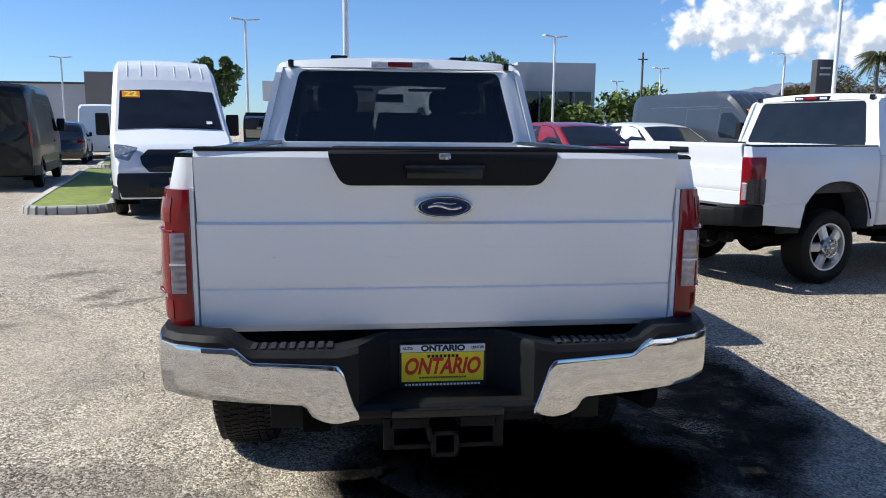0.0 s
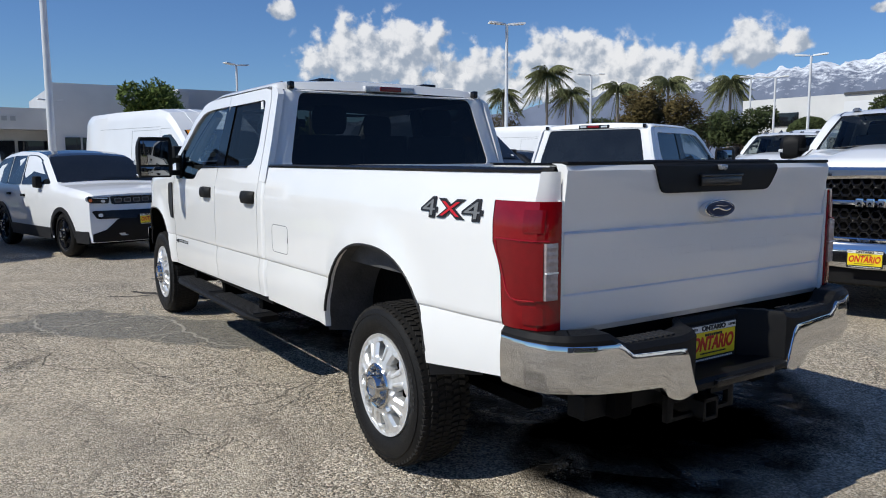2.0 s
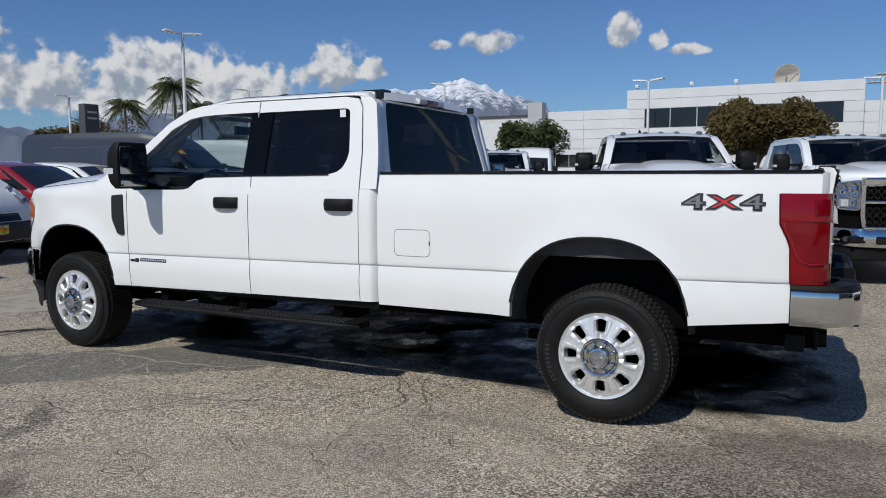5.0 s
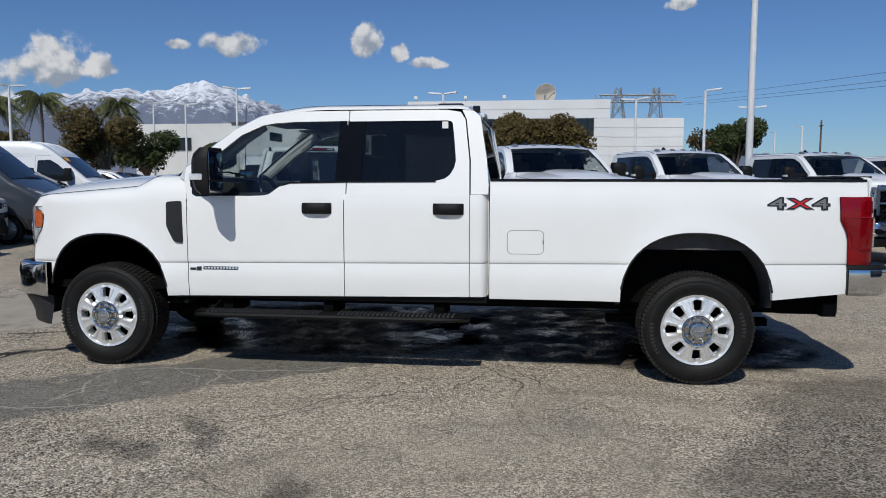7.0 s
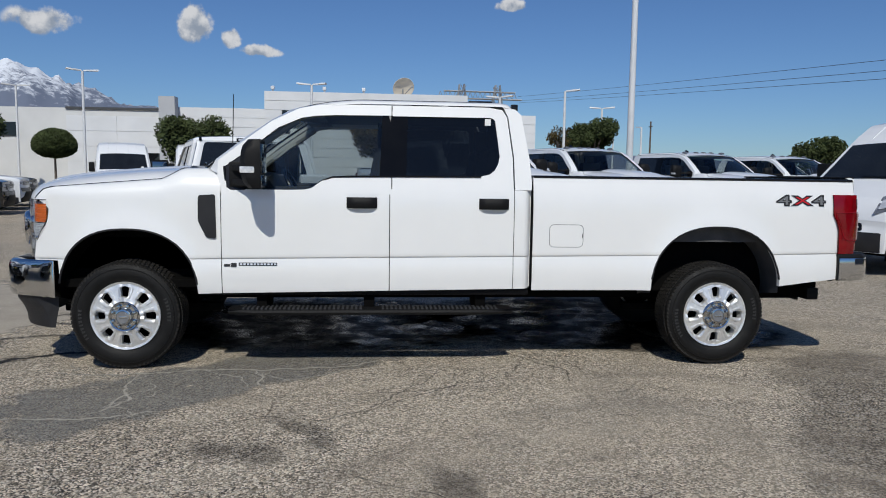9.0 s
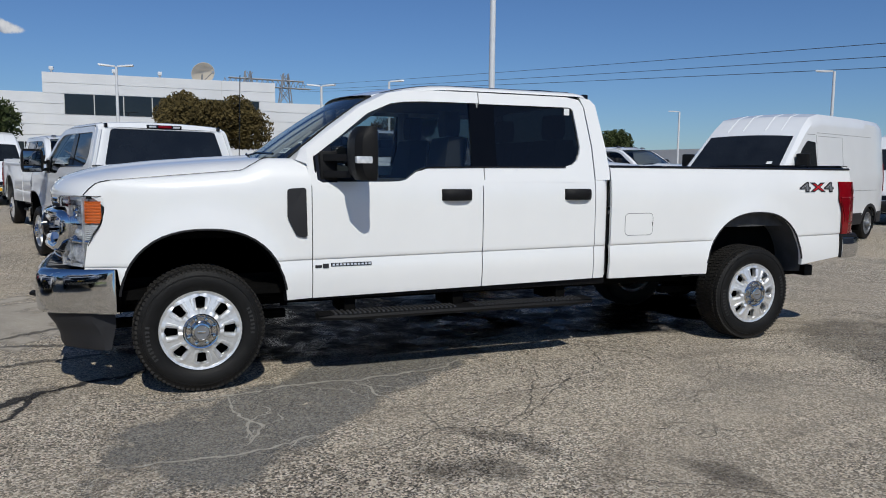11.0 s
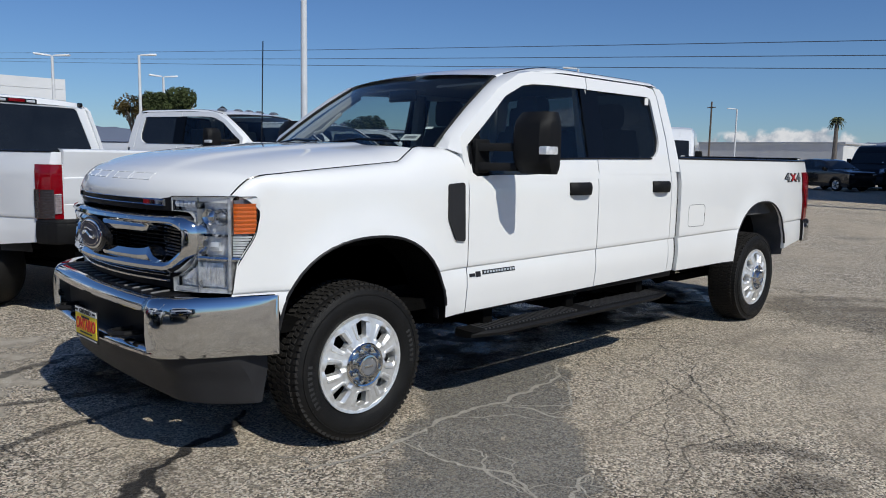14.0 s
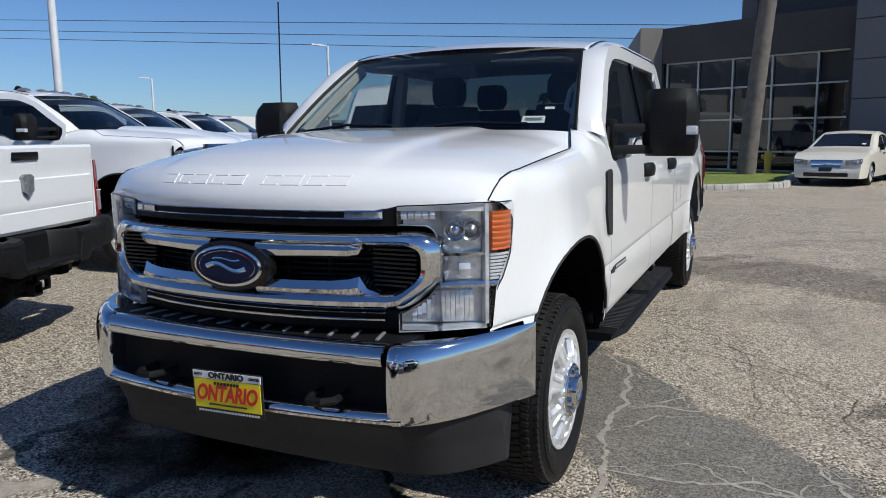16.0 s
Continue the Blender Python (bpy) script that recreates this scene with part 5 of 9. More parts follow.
        lamp_sheet(bm, s, 0.0)
        part("lens_cover", bm, LENS, lamp, "clear lens cover")
        # thin dark gap round the lamp
        bm = bmesh.new()
        tube(bm, [lp(s, q, lamp_zs(q)[1] + 0.003, 0.006) for q in linspace(0, 0.449, 24)] + [lp(s, edge_q(z) + 0.001, z, 0.006) for z in linspace(1.21, 0.815, 20)], 0.0024, 5)
        part("lamp_gasket", bm, TRIM, lamp)
    bm = bmesh.new()
    band(bm, linspace(-0.84, 0.84, 37), lambda x: yf(x) - 0.03, const(1.226), const(1.247), 0.16, 0.004)
    part("hood_seal", bm, TRIM, t)
    # bumper
    bm = bmesh.new()
    xs = linspace(-1.0, 1.0, 61)
    loft(bm, [[(x, yf_bump(x) - a, z) for a, z in ((0.09, 0.722), (0.022, 0.722), (0.006, 0.729), (-0.002, 0.742), (-0.003, 0.756), (0.002, 0.770), (0.012, 0.782), (0.026, 0.790), (0.042, 0.794), (0.09, 0.794))] for x in linspace(-0.60, 0.60, 31)])
    loft(bm, [[(x, yf_bump(x) - a, z + 0.012 * (abs(x) / 0.6) ** 2) for a, z in ((0.09, 0.515), (0.022, 0.515), (0.006, 0.521), (0.000, 0.532), (0.002, 0.545), (0.010, 0.555), (0.024, 0.561), (0.036, 0.563), (0.09, 0.563))] for x in linspace(-0.66, 0.66, 31)])
    for s in (-1, 1):
        rings = []
        for k, x in enumerate([0.607, 0.610, 0.616, 0.626] + linspace(0.64, 0.972, 26)):
            e = (0.030, 0.014, 0.005, 0.001)[k] if k < 4 else 0.0
            y = yf_bump(x) - e
            z0 = 0.520 + 0.018 * max(0, x - 0.62) / 0.35 + e * 0.5
            z1 = 0.796 + 0.012 * (x - 0.6) / 0.4 - e * 0.5
            dp = 0.10 - 0.082 * ((x - 0.607) / 0.365) ** 3
            g = min(1.0, dp / 0.06)
            prof = [(dp, 0.0, 0), (0.035 * g, 0.0, 0), (0.015 * g, 0.006, 0), (0.003, 0.022, 0), (-0.003, 0.06, 0), (-0.006, 0.12, 0), (-0.004, -0.075, 1), (0.001, -0.045, 1), (0.010 * g, -0.022, 1), (0.024 * g, -0.007, 1), (0.044 * g, 0.0, 1), (dp, -0.002, 1)]
            rings.append([(s * x, y - a, (z1 if up else z0) + b) for a, b, up in prof])
        loft(bm, rings)
    bump = part("front_bumper", bm, CHROME, t, "chrome front bumper with black inserts")
    bm = bmesh.new()
    band(bm, linspace(-0.62, 0.62, 31), lambda x: yf_bump(x) - 0.075, const(0.55), const(0.75), 0.05, 0.01)
    band(bm, linspace(-0.66, 0.66, 31), lambda x: yf_bump(x) - 0.052, const(0.770), const(0.797), 0.14, 0.008)
    step = part("bumper_step", bm, BARBLACK, bump, "black ribbed bumper step")
    for x in linspace(-0.54, 0.54, 13):
        part("step_rib", B(-0.006, 0.006, -0.052, 0.046, 0.794, 0.803, 0.003, pose(x, yf_bump(x) - 0.112, 0, 0, 0, -14 if x > 0 else 14)), STEPLIGHT, step)
    bm = bmesh.new()
    rings = []
    for x in linspace(-0.885, 0.885, 41):
        y = yf_bump(x) - 0.035
        z0 = 0.312 - 0.012 * (abs(x) / 0.9) ** 4
        rings.append([(x, y - 0.16, 0.53), (x, y - 0.02, 0.54), (x, y - 0.02, 0.50), (x, y - 0.06, 0.44), (x, y - 0.085, 0.38), (x, y - 0.09, z0 + 0.02), (x, y - 0.10, z0), (x, y - 0.13, z0), (x, y - 0.16, 0.45)])
    loft(bm, rings)
    part("air_dam", bm, GREYPL, bump, "black plastic air dam")
    for s in (-1, 1):
        bm = bmesh.new()
        tube(bm, [(s * 0.43, 5.34, 0.60), (s * 0.43, 5.44, 0.60), (s * 0.40, 5.475, 0.602), (s * 0.35, 5.475, 0.602), (s * 0.33, 5.43, 0.60), (s * 0.33, 5.34, 0.60)], 0.014, 8)
        part("tow_hook", bm, PLASTIC, bump)
    plate_tag(t, yf_bump(0) + 0.014, 0.572, 1, 1.5)
    # raised marks on the hood lip: plain block strokes, one letter's width each
    for i in range(9):
        u = 0.300 - 0.0715 * i - (0.050 if i >= 5 else 0)
        w = 0.029
        strokes = [(u - w, u + w, 0.951, 0.9555), (u - w, u + w, 0.9755, 0.980)]
        strokes += [(u + w - 0.008, u + w, 0.9555, 0.9755)] if i % 2 else [(u - w, u - w + 0.008, 0.9555, 0.9755)]
        bm = bmesh.new()
        for u0, u1, v0, v1 in strokes:
            top = [bm.verts.new(Vector(hood_pt(v, a)) + Vector((0, 0.0014, 0.0018))) for a, v in ((u0, v0), (u1, v0), (u1, v1), (u0, v1))]
            low = [bm.verts.new(Vector(hood_pt(v, a)) - Vector((0, 0.002, 0.004))) for a, v in ((u0, v0), (u1, v0), (u1, v1), (u0, v1))]
            bm.faces.new(top)
            for a in range(4):
                b = (a + 1) % 4
                bm.faces.new((top[a], low[a], low[b], top[b]))
        part("embossed_mark", bm, paint, hood)


def front_ram(t, paint, hood, hood_pt):
    """Tall chrome-framed mesh grille, square lamps, chrome bumper."""
    yf = yf_front
    bm = bmesh.new()
    grid(bm, linspace(-0.92, 0.92, 21), linspace(0.62, 1.25, 6), lambda x, z: (x, yf(x) - 0.09, z))
    back = part("grille", bm, UNDER, t, "black mesh grille in a chrome frame")
    bm = bmesh.new()
    for z in (0.80, 0.875, 0.95, 1.10, 1.17):
        for i in range(12):
            x0 = -0.55 + i * 1.1 / 12
            tube(bm, [(x0, yf(x0) - 0.035, z), (x0 + 0.023, yf(x0) - 0.03, z + 0.028), (x0 + 0.069, yf(x0) - 0.03, z + 0.028), (x0 + 0.092, yf(x0) - 0.035, z)], 0.010, 5)
            tube(bm, [(x0, yf(x0) - 0.035, z), (x0 + 0.023, yf(x0) - 0.03, z - 0.028), (x0 + 0.069, yf(x0) - 0.03, z - 0.028), (x0 + 0.092, yf(x0) - 0.035, z)], 0.010, 5)
    part("grille_mesh", bm, TRIM, back)["kind"] = "stuff"
    bm = bmesh.new()
    band(bm, linspace(-0.62, 0.62, 19), lambda x: yf(x) + 0.012, lambda x: 1.19 - 0.02 * (x / 0.6) ** 2, lambda x: 1.262, 0.1, 0.02)
    band(bm, linspace(-0.58, 0.58, 19), lambda x: yf(x) + 0.012, const(0.735), const(0.775), 0.1, 0.012)
    for s in (-1, 1):
        loft(bm, [[(s * (0.565 - a), yf(0.58) - 0.1, z), (s * (0.565 - a), yf(0.58) + 0.012, z), (s * (0.62 - a), yf(0.6) + 0.006, z), (s * (0.62 - a), yf(0.6) - 0.1, z)] for z, a in ((0.735, 0.04), (0.9, 0.0), (1.1, 0.0), (1.262, 0.0))])
    band(bm, linspace(-0.56, 0.56, 9), lambda x: yf(x) + 0.004, const(1.015), const(1.045), 0.05, 0.01)
    part("grille_frame", bm, CHROME, back, "chrome grille frame")
    bm = bmesh.new()
    for i in range(3):
        box(bm, -0.13 + i * 0.095, -0.06 + i * 0.095, yf(0), yf(0) + 0.02, 1.00, 1.06, 0.008)
    part("badge_bars", bm, CHROME, back)
    for s in (-1, 1):
        bm = bmesh.new()
        yl = lambda x: yf(x) - 0.01
        out = rounded([(0.625, 1.235), (0.90, 1.21), (0.905, 1.0), (0.87, 0.965), (0.625, 0.955)], 0.03)
        plate(bm, out, lambda x, z: (s * x, yl(x), z), (0, -0.12, 0))
        lamp = part("headlamp", bm, LAMPDARK, t, "square headlamp with bright reflectors")
        for cx, cz, r in ((0.70, 1.145, 0.050), (0.815, 1.135, 0.045), (0.70, 1.020, 0.034)):
            bm = bmesh.new()
            lathe(bm, [(r * 1.3, -0.004), (r * 1.25, 0.014), (r * 1.02, 0.012), (r * 0.8, 0.002), (r * 0.5, 0.010), (0.001, 0.016)], 18, Matrix.Translation((s * cx, yl(cx), cz)) @ Matrix.Rotation(math.pi / 2 - s * 0.35, 4, "Z"))
            part("projector", bm, CHROME, lamp)
        bm = bmesh.new()
        tube(bm, [(s * x, yl(x) + 0.004, z) for x, z in out + out[:1]], 0.009, 6)
        part("lamp_bezel", bm, CHROME, lamp)
        bm = bmesh.new()
        box(bm, *sorted((s * 0.76, s * 0.87)), yl(0.87) - 0.02, yl(0.76) + 0.004, 0.985, 1.055, 0.01)
        part("reflector", bm, HEADIN, lamp)
    bm = bmesh.new()
    rings = []
    for x in linspace(-0.995, 0.995, 49):
        y = yf_bump(x) + 0.01
        z0, z1 = 0.50 + 0.03 * abs(x), 0.735 + 0.02 * (abs(x) > 0.6)
        rings.append([(x, y - 0.12, z0), (x, y - 0.02, z0), (x, y, z0 + 0.03), (x, y + 0.01, 0.62), (x, y, z1 - 0.03), (x, y - 0.02, z1), (x, y - 0.12, z1)])
    loft(bm, rings)
    bump = part("front_bumper", bm, CHROME, t, "chrome front bumper")
    bm = bmesh.new()
    box(bm, -0.46, 0.46, 5.40, 5.492, 0.555, 0.66, 0.02)
    for s in (-1, 1):
        box(bm, *sorted((s * 0.58, s * 0.80)), yf_bump(0.8) - 0.02, yf_bump(0.62) + 0.018, 0.565, 0.66, 0.02)
    part("bumper_insert", bm, TRIM, bump)
    bm = bmesh.new()
    band(bm, linspace(-0.92, 0.92, 25), lambda x: yf_bump(x) - 0.05, const(0.34), const(0.51), 0.06, 0.02)
    part("air_dam", bm, PLASTIC, bump)
    plate_tag(t, 5.506, 0.60, 1)


FRONTS = {"bar": front_bar, "ram": front_ram}


def seat_part(t, x, y, w=0.5, head=True):
    bm = bmesh.new()
    box(bm, x - w / 2, x + w / 2, y - 0.28, y + 0.26, 0.92, 1.10, 0.05)
    part("seat", bm, SEAT, t, "grey cloth seat")
    bm = bmesh.new()
    rings = []
    for k, z in enumerate(linspace(1.05, 1.66, 7)):
        hw = w / 2 * (1 - 0.25 * (k / 6) ** 3)
        yy = y - 0.24 - 0.12 * k / 6
        rings.append([(x - hw, yy - 0.06, z), (x - hw * 0.8, yy + 0.07, z), (x + hw * 0.8, yy + 0.07, z), (x + hw, yy - 0.06, z), (x + hw * 0.7, yy - 0.10, z), (x - hw * 0.7, yy - 0.10, z)])
    loft(bm, rings)
    part("seat_back", bm, SEAT, t)
    if head:
        bm = bmesh.new()
        rings = []
        for k, z in enumerate(linspace(1.67, 1.86, 6)):
            hw = 0.13 * (1 - 0.25 * ((k - 2.5) / 2.5) ** 4)
            yy = y - 0.36
            rings.append([(x - hw, yy - 0.04, z), (x - hw * 0.7, yy + 0.05, z), (x + hw * 0.7, yy + 0.05, z), (x + hw, yy - 0.04, z), (x + hw * 0.6, yy - 0.06, z), (x - hw * 0.6, yy - 0.06, z)])
        loft(bm, rings)
        tube(bm, [(x - 0.05, y - 0.35, 1.6), (x - 0.05, y - 0.36, 1.7)], 0.008, 6)
        tube(bm, [(x + 0.05, y - 0.35, 1.6), (x + 0.05, y - 0.36, 1.7)], 0.008, 6)
        part("headrest", bm, SEAT, t)


def cabin(t):
    for x in (-0.42, 0.42):
        seat_part(t, x, 2.95, 0.55)
        seat_part(t, x * 1.05, 2.05, 0.6)
    seat_part(t, 0, 2.03, 0.4, False)
    bm = bmesh.new()
    rings = []
    for x in linspace(-0.84, 0.84, 15):
        b = 0.03 * math.exp(-((x + 0.42) / 0.2) ** 2)
        y0 = 3.86 - 0.18 * (x / 0.85) ** 2
        rings.append([(x, y0 - 0.02, 1.0), (x, y0 + 0.02, 1.43), (x, 3.62, 1.45 + b), (x, 3.46, 1.43 + b), (x, 3.42, 1.36), (x, 3.46, 1.05)])
    loft(bm, rings)
    part("dashboard", bm, DASH, t, "dark grey dashboard")
    bm = bmesh.new()
    m = pose(-0.42, 3.30, 1.31, 65, 0, 0)
    pts = [m @ Vector((0.19 * math.cos(a), 0.19 * math.sin(a), 0)) for a in linspace(0, math.tau, 33)]
    tube(bm, pts, 0.016, 8)
    for a in (0, math.pi, -math.pi / 2):
        tube(bm, [m @ Vector((0, 0, 0.02)), m @ Vector((0.19 * math.cos(a), 0.19 * math.sin(a), 0))], 0.018, 6)
    lathe(bm, [(0.001, 0.0), (0.07, 0.0), (0.07, 0.05), (0.001, 0.05)], 14, m @ pose(0, 0, 0, 0, 90, 0))
    tube(bm, [m @ Vector((0, 0, 0)), (-0.42, 3.5, 1.2)], 0.03, 8)
    part("steering_wheel", bm, TRIM, t)
    bm = bmesh.new()
    box(bm, -0.86, 0.86, 1.52, 3.85, 0.62, 0.72)
    box(bm, -0.12, 0.12, 2.75, 3.45, 0.72, 1.12, 0.03)
    part("cabin_floor", bm, DASH, t)
    bm = bmesh.new()
    for s in (-1, 1):
        box(bm, *sorted((s * 0.86, s * 0.90)), 1.55, 3.78, 0.62, 1.36, 0.01)
    part("door_card", bm, DASH, t)
    bm = bmesh.new()
    grid(bm, linspace(1.62, 3.26, 8), linspace(-0.72, 0.72, 7), lambda y, x: (x, y, 1.945 - 0.05 * max(0, y - 2.9) ** 1.5 - 0.02 * (x / 0.72) ** 2))
    part("headliner", bm, LIGHTTRIM, t)
    bm = bmesh.new()
    for s in (-1, 1):
        tube(bm, [(s * 0.80, 3.78, 1.49), (s * 0.765, 3.56, 1.65), (s * 0.72, 3.24, 1.87)], 0.035, 8)
        tube(bm, [(s * 0.735, 3.62, 1.58), (s * 0.70, 3.58, 1.60), (s * 0.69, 3.47, 1.69), (s * 0.705, 3.41, 1.73)], 0.014, 6)
        tube(bm, [(s * 0.87, 2.53, 1.35), (s * 0.79, 2.55, 1.92)], 0.05, 8)
    part("pillar_lining", bm, LIGHTTRIM, t)
    part("rear_view_mirror", B(-0.13, 0.13, 3.40, 3.43, 1.79, 1.865, 0.012), TRIM, t)
    bm = bmesh.new()
    for s in (-1, 1):
        box(bm, s * 0.38 - 0.22, s * 0.38 + 0.22, 3.06, 3.26, 1.885, 1.90, 0.004)
    part("sun_visor", bm, LIGHTTRIM, t)
    # papers behind the glass
    for y in (1.79,):
        part("window_tag", B(-0.858, -0.855, y, y + 0.045, 1.835, 1.885), INKWHITE, t)


def simple_cabin(t):
    bm = bmesh.new()
    box(bm, -0.86, 0.86, 1.55, 3.8, 0.62, 1.36)
    for x in (-0.42, 0.42):
        box(bm, x - 0.25, x + 0.25, 2.5, 2.66, 1.3, 1.7, 0.05)
        box(bm, x - 0.12, x + 0.12, 2.5, 2.6, 1.66, 1.85, 0.04)
    part("cabin", bm, DASH, t)


# ---- the main truck ----
truck = pickup("white crew cab long bed pickup truck parked on worn asphalt", WHITE, "bar", "wide", True, False)
plate_tag(truck, -1.172, 0.726, -1)
oval_badge(truck, -1.166, 1.290, 0.098, 0.037, -1)
SIDE = Matrix(((0, 0, -1, 0), (-1, 0, 0, 0), (0, 1, 0, 0), (0, 0, 0, 1)))


def side_word(word, yc, zc, h, material, stretch=1.0, bold=0.0, off=0.003, name="decal"):
    bm = text_mesh(word, h, 0.0008, Matrix.Diagonal((stretch, 1, 1, 1)), bold)
    bmesh.ops.transform(bm, matrix=SIDE, verts=bm.verts)
    for v in bm.verts:
        v.co.y += yc
        v.co.z += zc
        v.co.x += -low_x(v.co.y, v.co.z) - off
    return part(name, bm, material, truck, "")


for w, y, mt in (("4", -0.495, DECALGREY), ("4", -0.785, DECALGREY), ("X", -0.645, DECALRED)):
    side_word(w, y, 1.296, 0.078 if w == "4" else 0.070, INKBLACK, 2.0, 0.006, 0.003)
    side_word(w, y, 1.296, 0.066 if w == "4" else 0.060, mt, 2.15, 0.0, 0.0055)
bm = bmesh.new()
for y0, y1, z0, z1 in ((3.755, 3.71, 0.772, 0.790), (3.705, 3.665, 0.768, 0.798), (3.65, 3.373, 0.778, 0.801)):
    plate(bm, [(y0, z0), (y1, z0), (y1, z1), (y0, z1)], lambda y, z: (-low_x(y, z) - 0.003, y, z), (0.003, 0, 0))
part("side_badge", bm, INKBLACK, truck, "small black and chrome side badge")
bm = bmesh.new()
for i in range(11):
    y = 3.64 - i * 0.0245
    plate(bm, [(y, 0.784), (y - 0.016, 0.784), (y - 0.016, 0.796), (y, 0.796)], lambda y, z: (-low_x(y, z) - 0.005, y, z), (0.002, 0, 0))
part("badge_bars", bm, ALU, truck)
# fuel door outline
bm = bmesh.new()
fo = rounded([(1.345, 1.098), (1.085, 1.098), (1.085, 0.928), (1.345, 0.928)], 0.04, 5)
tube(bm, [(-low_x(y, z) + 0.002, y, z) for y, z in fo] + [(-low_x(fo[0][0], fo[0][1]) + 0.002, *fo[0])], 0.0035, 5)
part("fuel_door_gap", bm, DECALGREY, truck)
part("fuel_door_tab", B(-0.992, -0.984, 1.087, 1.093, 1.00, 1.028), INKBLACK, truck)
# radio mast
bm = bmesh.new()
tube(bm, [(0.78, 4.02, 1.44), (0.78, 4.02, 1.50)], 0.014, 8)
tube(bm, [(0.78, 4.02, 1.49), (0.785, 4.0, 2.19)], 0.004, 6)
part("antenna", bm, TRIM, truck, "thin black mast antenna")


# ---- ground ----
def asphalt_mat():
    m = bpy.data.materials.new("worn_asphalt")
    m.use_nodes = True
    nt = m.node_tree
    L, N = nt.links.new, nt.nodes.new
    b = nt.nodes["Principled BSDF"]
    geo = N("ShaderNodeNewGeometry")

    def noise_tex(scale, detail=5, rough=0.55, vec=None):
        n = N("ShaderNodeTexNoise")
        n.inputs["Scale"].default_value, n.inputs["Detail"].default_value, n.inputs["Roughness"].default_value = scale, detail, rough
        L(vec or geo.outputs["Position"], n.inputs["Vector"])
        return n.outputs["Fac"]

    def ramp(sock, lo, hi, a=0.0, c=1.0):
        r = N("ShaderNodeMapRange")
        r.inputs["From Min"].default_value, r.inputs["From Max"].default_value = lo, hi
        r.inputs["To Min"].default_value, r.inputs["To Max"].default_value = a, c
        L(sock, r.inputs["Value"])
        return r.outputs["Result"]

    def mixc(fac, a, c, mode="MIX"):
        x = N("ShaderNodeMix")
        x.data_type, x.blend_type = "RGBA", mode
        if isinstance(fac, float):
            x.inputs["Factor"].default_value = fac
        else:
            L(fac, x.inputs["Factor"])
        for k, v in (("A", a), ("B", c)):
            if isinstance(v, tuple):
                x.inputs[k].default_value = (*v, 1)
            else:
                L(v, x.inputs[k])
        return x.outputs["Result"]

    def mathn(op, a, c):
        x = N("ShaderNodeMath")
        x.operation = op
        for k, v in ((0, a), (1, c)):
            if isinstance(v, (int, float)):
                x.inputs[k].default_value = v
            else:
                L(v, x.inputs[k])
        return x.outputs[0]
    stones = N("ShaderNodeTexVoronoi")
    stones.inputs["Scale"].default_value = 100
    L(geo.outputs["Position"], stones.inputs["Vector"])
    fine = noise_tex(260, 3)
    sep = N("ShaderNodeSeparateColor")
    L(stones.outputs["Color"], sep.inputs[0])
    each = mathn("ADD", mathn("MULTIPLY", fine, 0.55), mathn("MULTIPLY", sep.outputs[2], 0.45))
    base = mixc(ramp(each, 0.26, 0.74), (0.225, 0.186, 0.140), (0.79, 0.664, 0.503))
    grain = mathn("MULTIPLY", ramp(sep.outputs[0], 0.60, 0.74), ramp(noise_tex(2.2, 4), 0.3, 0.6, 0.55, 1.0))
    base = mixc(grain, base, (0.97, 0.88, 0.74))
    base = mixc(ramp(sep.outputs[1], 0.64, 0.76, 0.0, 0.92), base, (0.042, 0.037, 0.032))
    clump = noise_tex(17, 4, 0.6)
    base = mixc(ramp(clump, 0.5, 0.66, 0.0, 0.46), base, (0.105, 0.090, 0.073))
    pebbles = N("ShaderNodeTexVoronoi")
    pebbles.inputs["Scale"].default_value = 46
    L(geo.outputs["Position"], pebbles.inputs["Vector"])
    psep = N("ShaderNodeSeparateColor")
    L(pebbles.outputs["Color"], psep.inputs[0])
    inner = ramp(pebbles.outputs["Distance"], 0.25, 0.45, 1.0, 0.0)
    base = mixc(mathn("MULTIPLY", ramp(psep.outputs[0], 0.86, 0.90, 0.0, 0.75), inner), base, (0.80, 0.73, 0.62))
    base = mixc(mathn("MULTIPLY", ramp(psep.outputs[1], 0.84, 0.88, 0.0, 0.7), inner), base, (0.07, 0.062, 0.054))
    # worn tan sweeps, brown and grey areas
    big = noise_tex(0.36, 5, 0.62)
    base = mixc(ramp(big, 0.40, 0.60, 0.0, 0.42), base, (0.60, 0.505, 0.378))
    mid = noise_tex(0.75, 7, 0.66)
    base = mixc(ramp(mid, 0.50, 0.72, 0.0, 0.28), base, (0.19, 0.165, 0.140))
    dark = noise_tex(1.7, 6, 0.6)
    base = mixc(ramp(dark, 0.60, 0.80, 0.0, 0.26), base, (0.075, 0.066, 0.058))
    seal = noise_tex(0.42, 5, 0.5)
    base = mixc(ramp(seal, 0.585, 0.66, 0.0, 0.25), base, (0.16, 0.16, 0.155))
    # swept streaks left by turning tyres, on arcs about a point in the aisle
    rad = N("ShaderNodeVectorMath")
    rad.operation = "DISTANCE"
    L(geo.outputs["Position"], rad.inputs[0])
    rad.inputs[1].default_value = (-4.6, 1.0, 0.0)
    slow = N("ShaderNodeVectorMath")
    slow.operation = "SCALE"
    slow.inputs["Scale"].default_value = 0.22
    L(geo.outputs["Position"], slow.inputs[0])
    sp = N("ShaderNodeSeparateXYZ")
    L(slow.outputs[0], sp.inputs[0])
    arc = N("ShaderNodeCombineXYZ")
    L(mathn("MULTIPLY", rad.outputs["Value"], 1.25), arc.inputs[0])
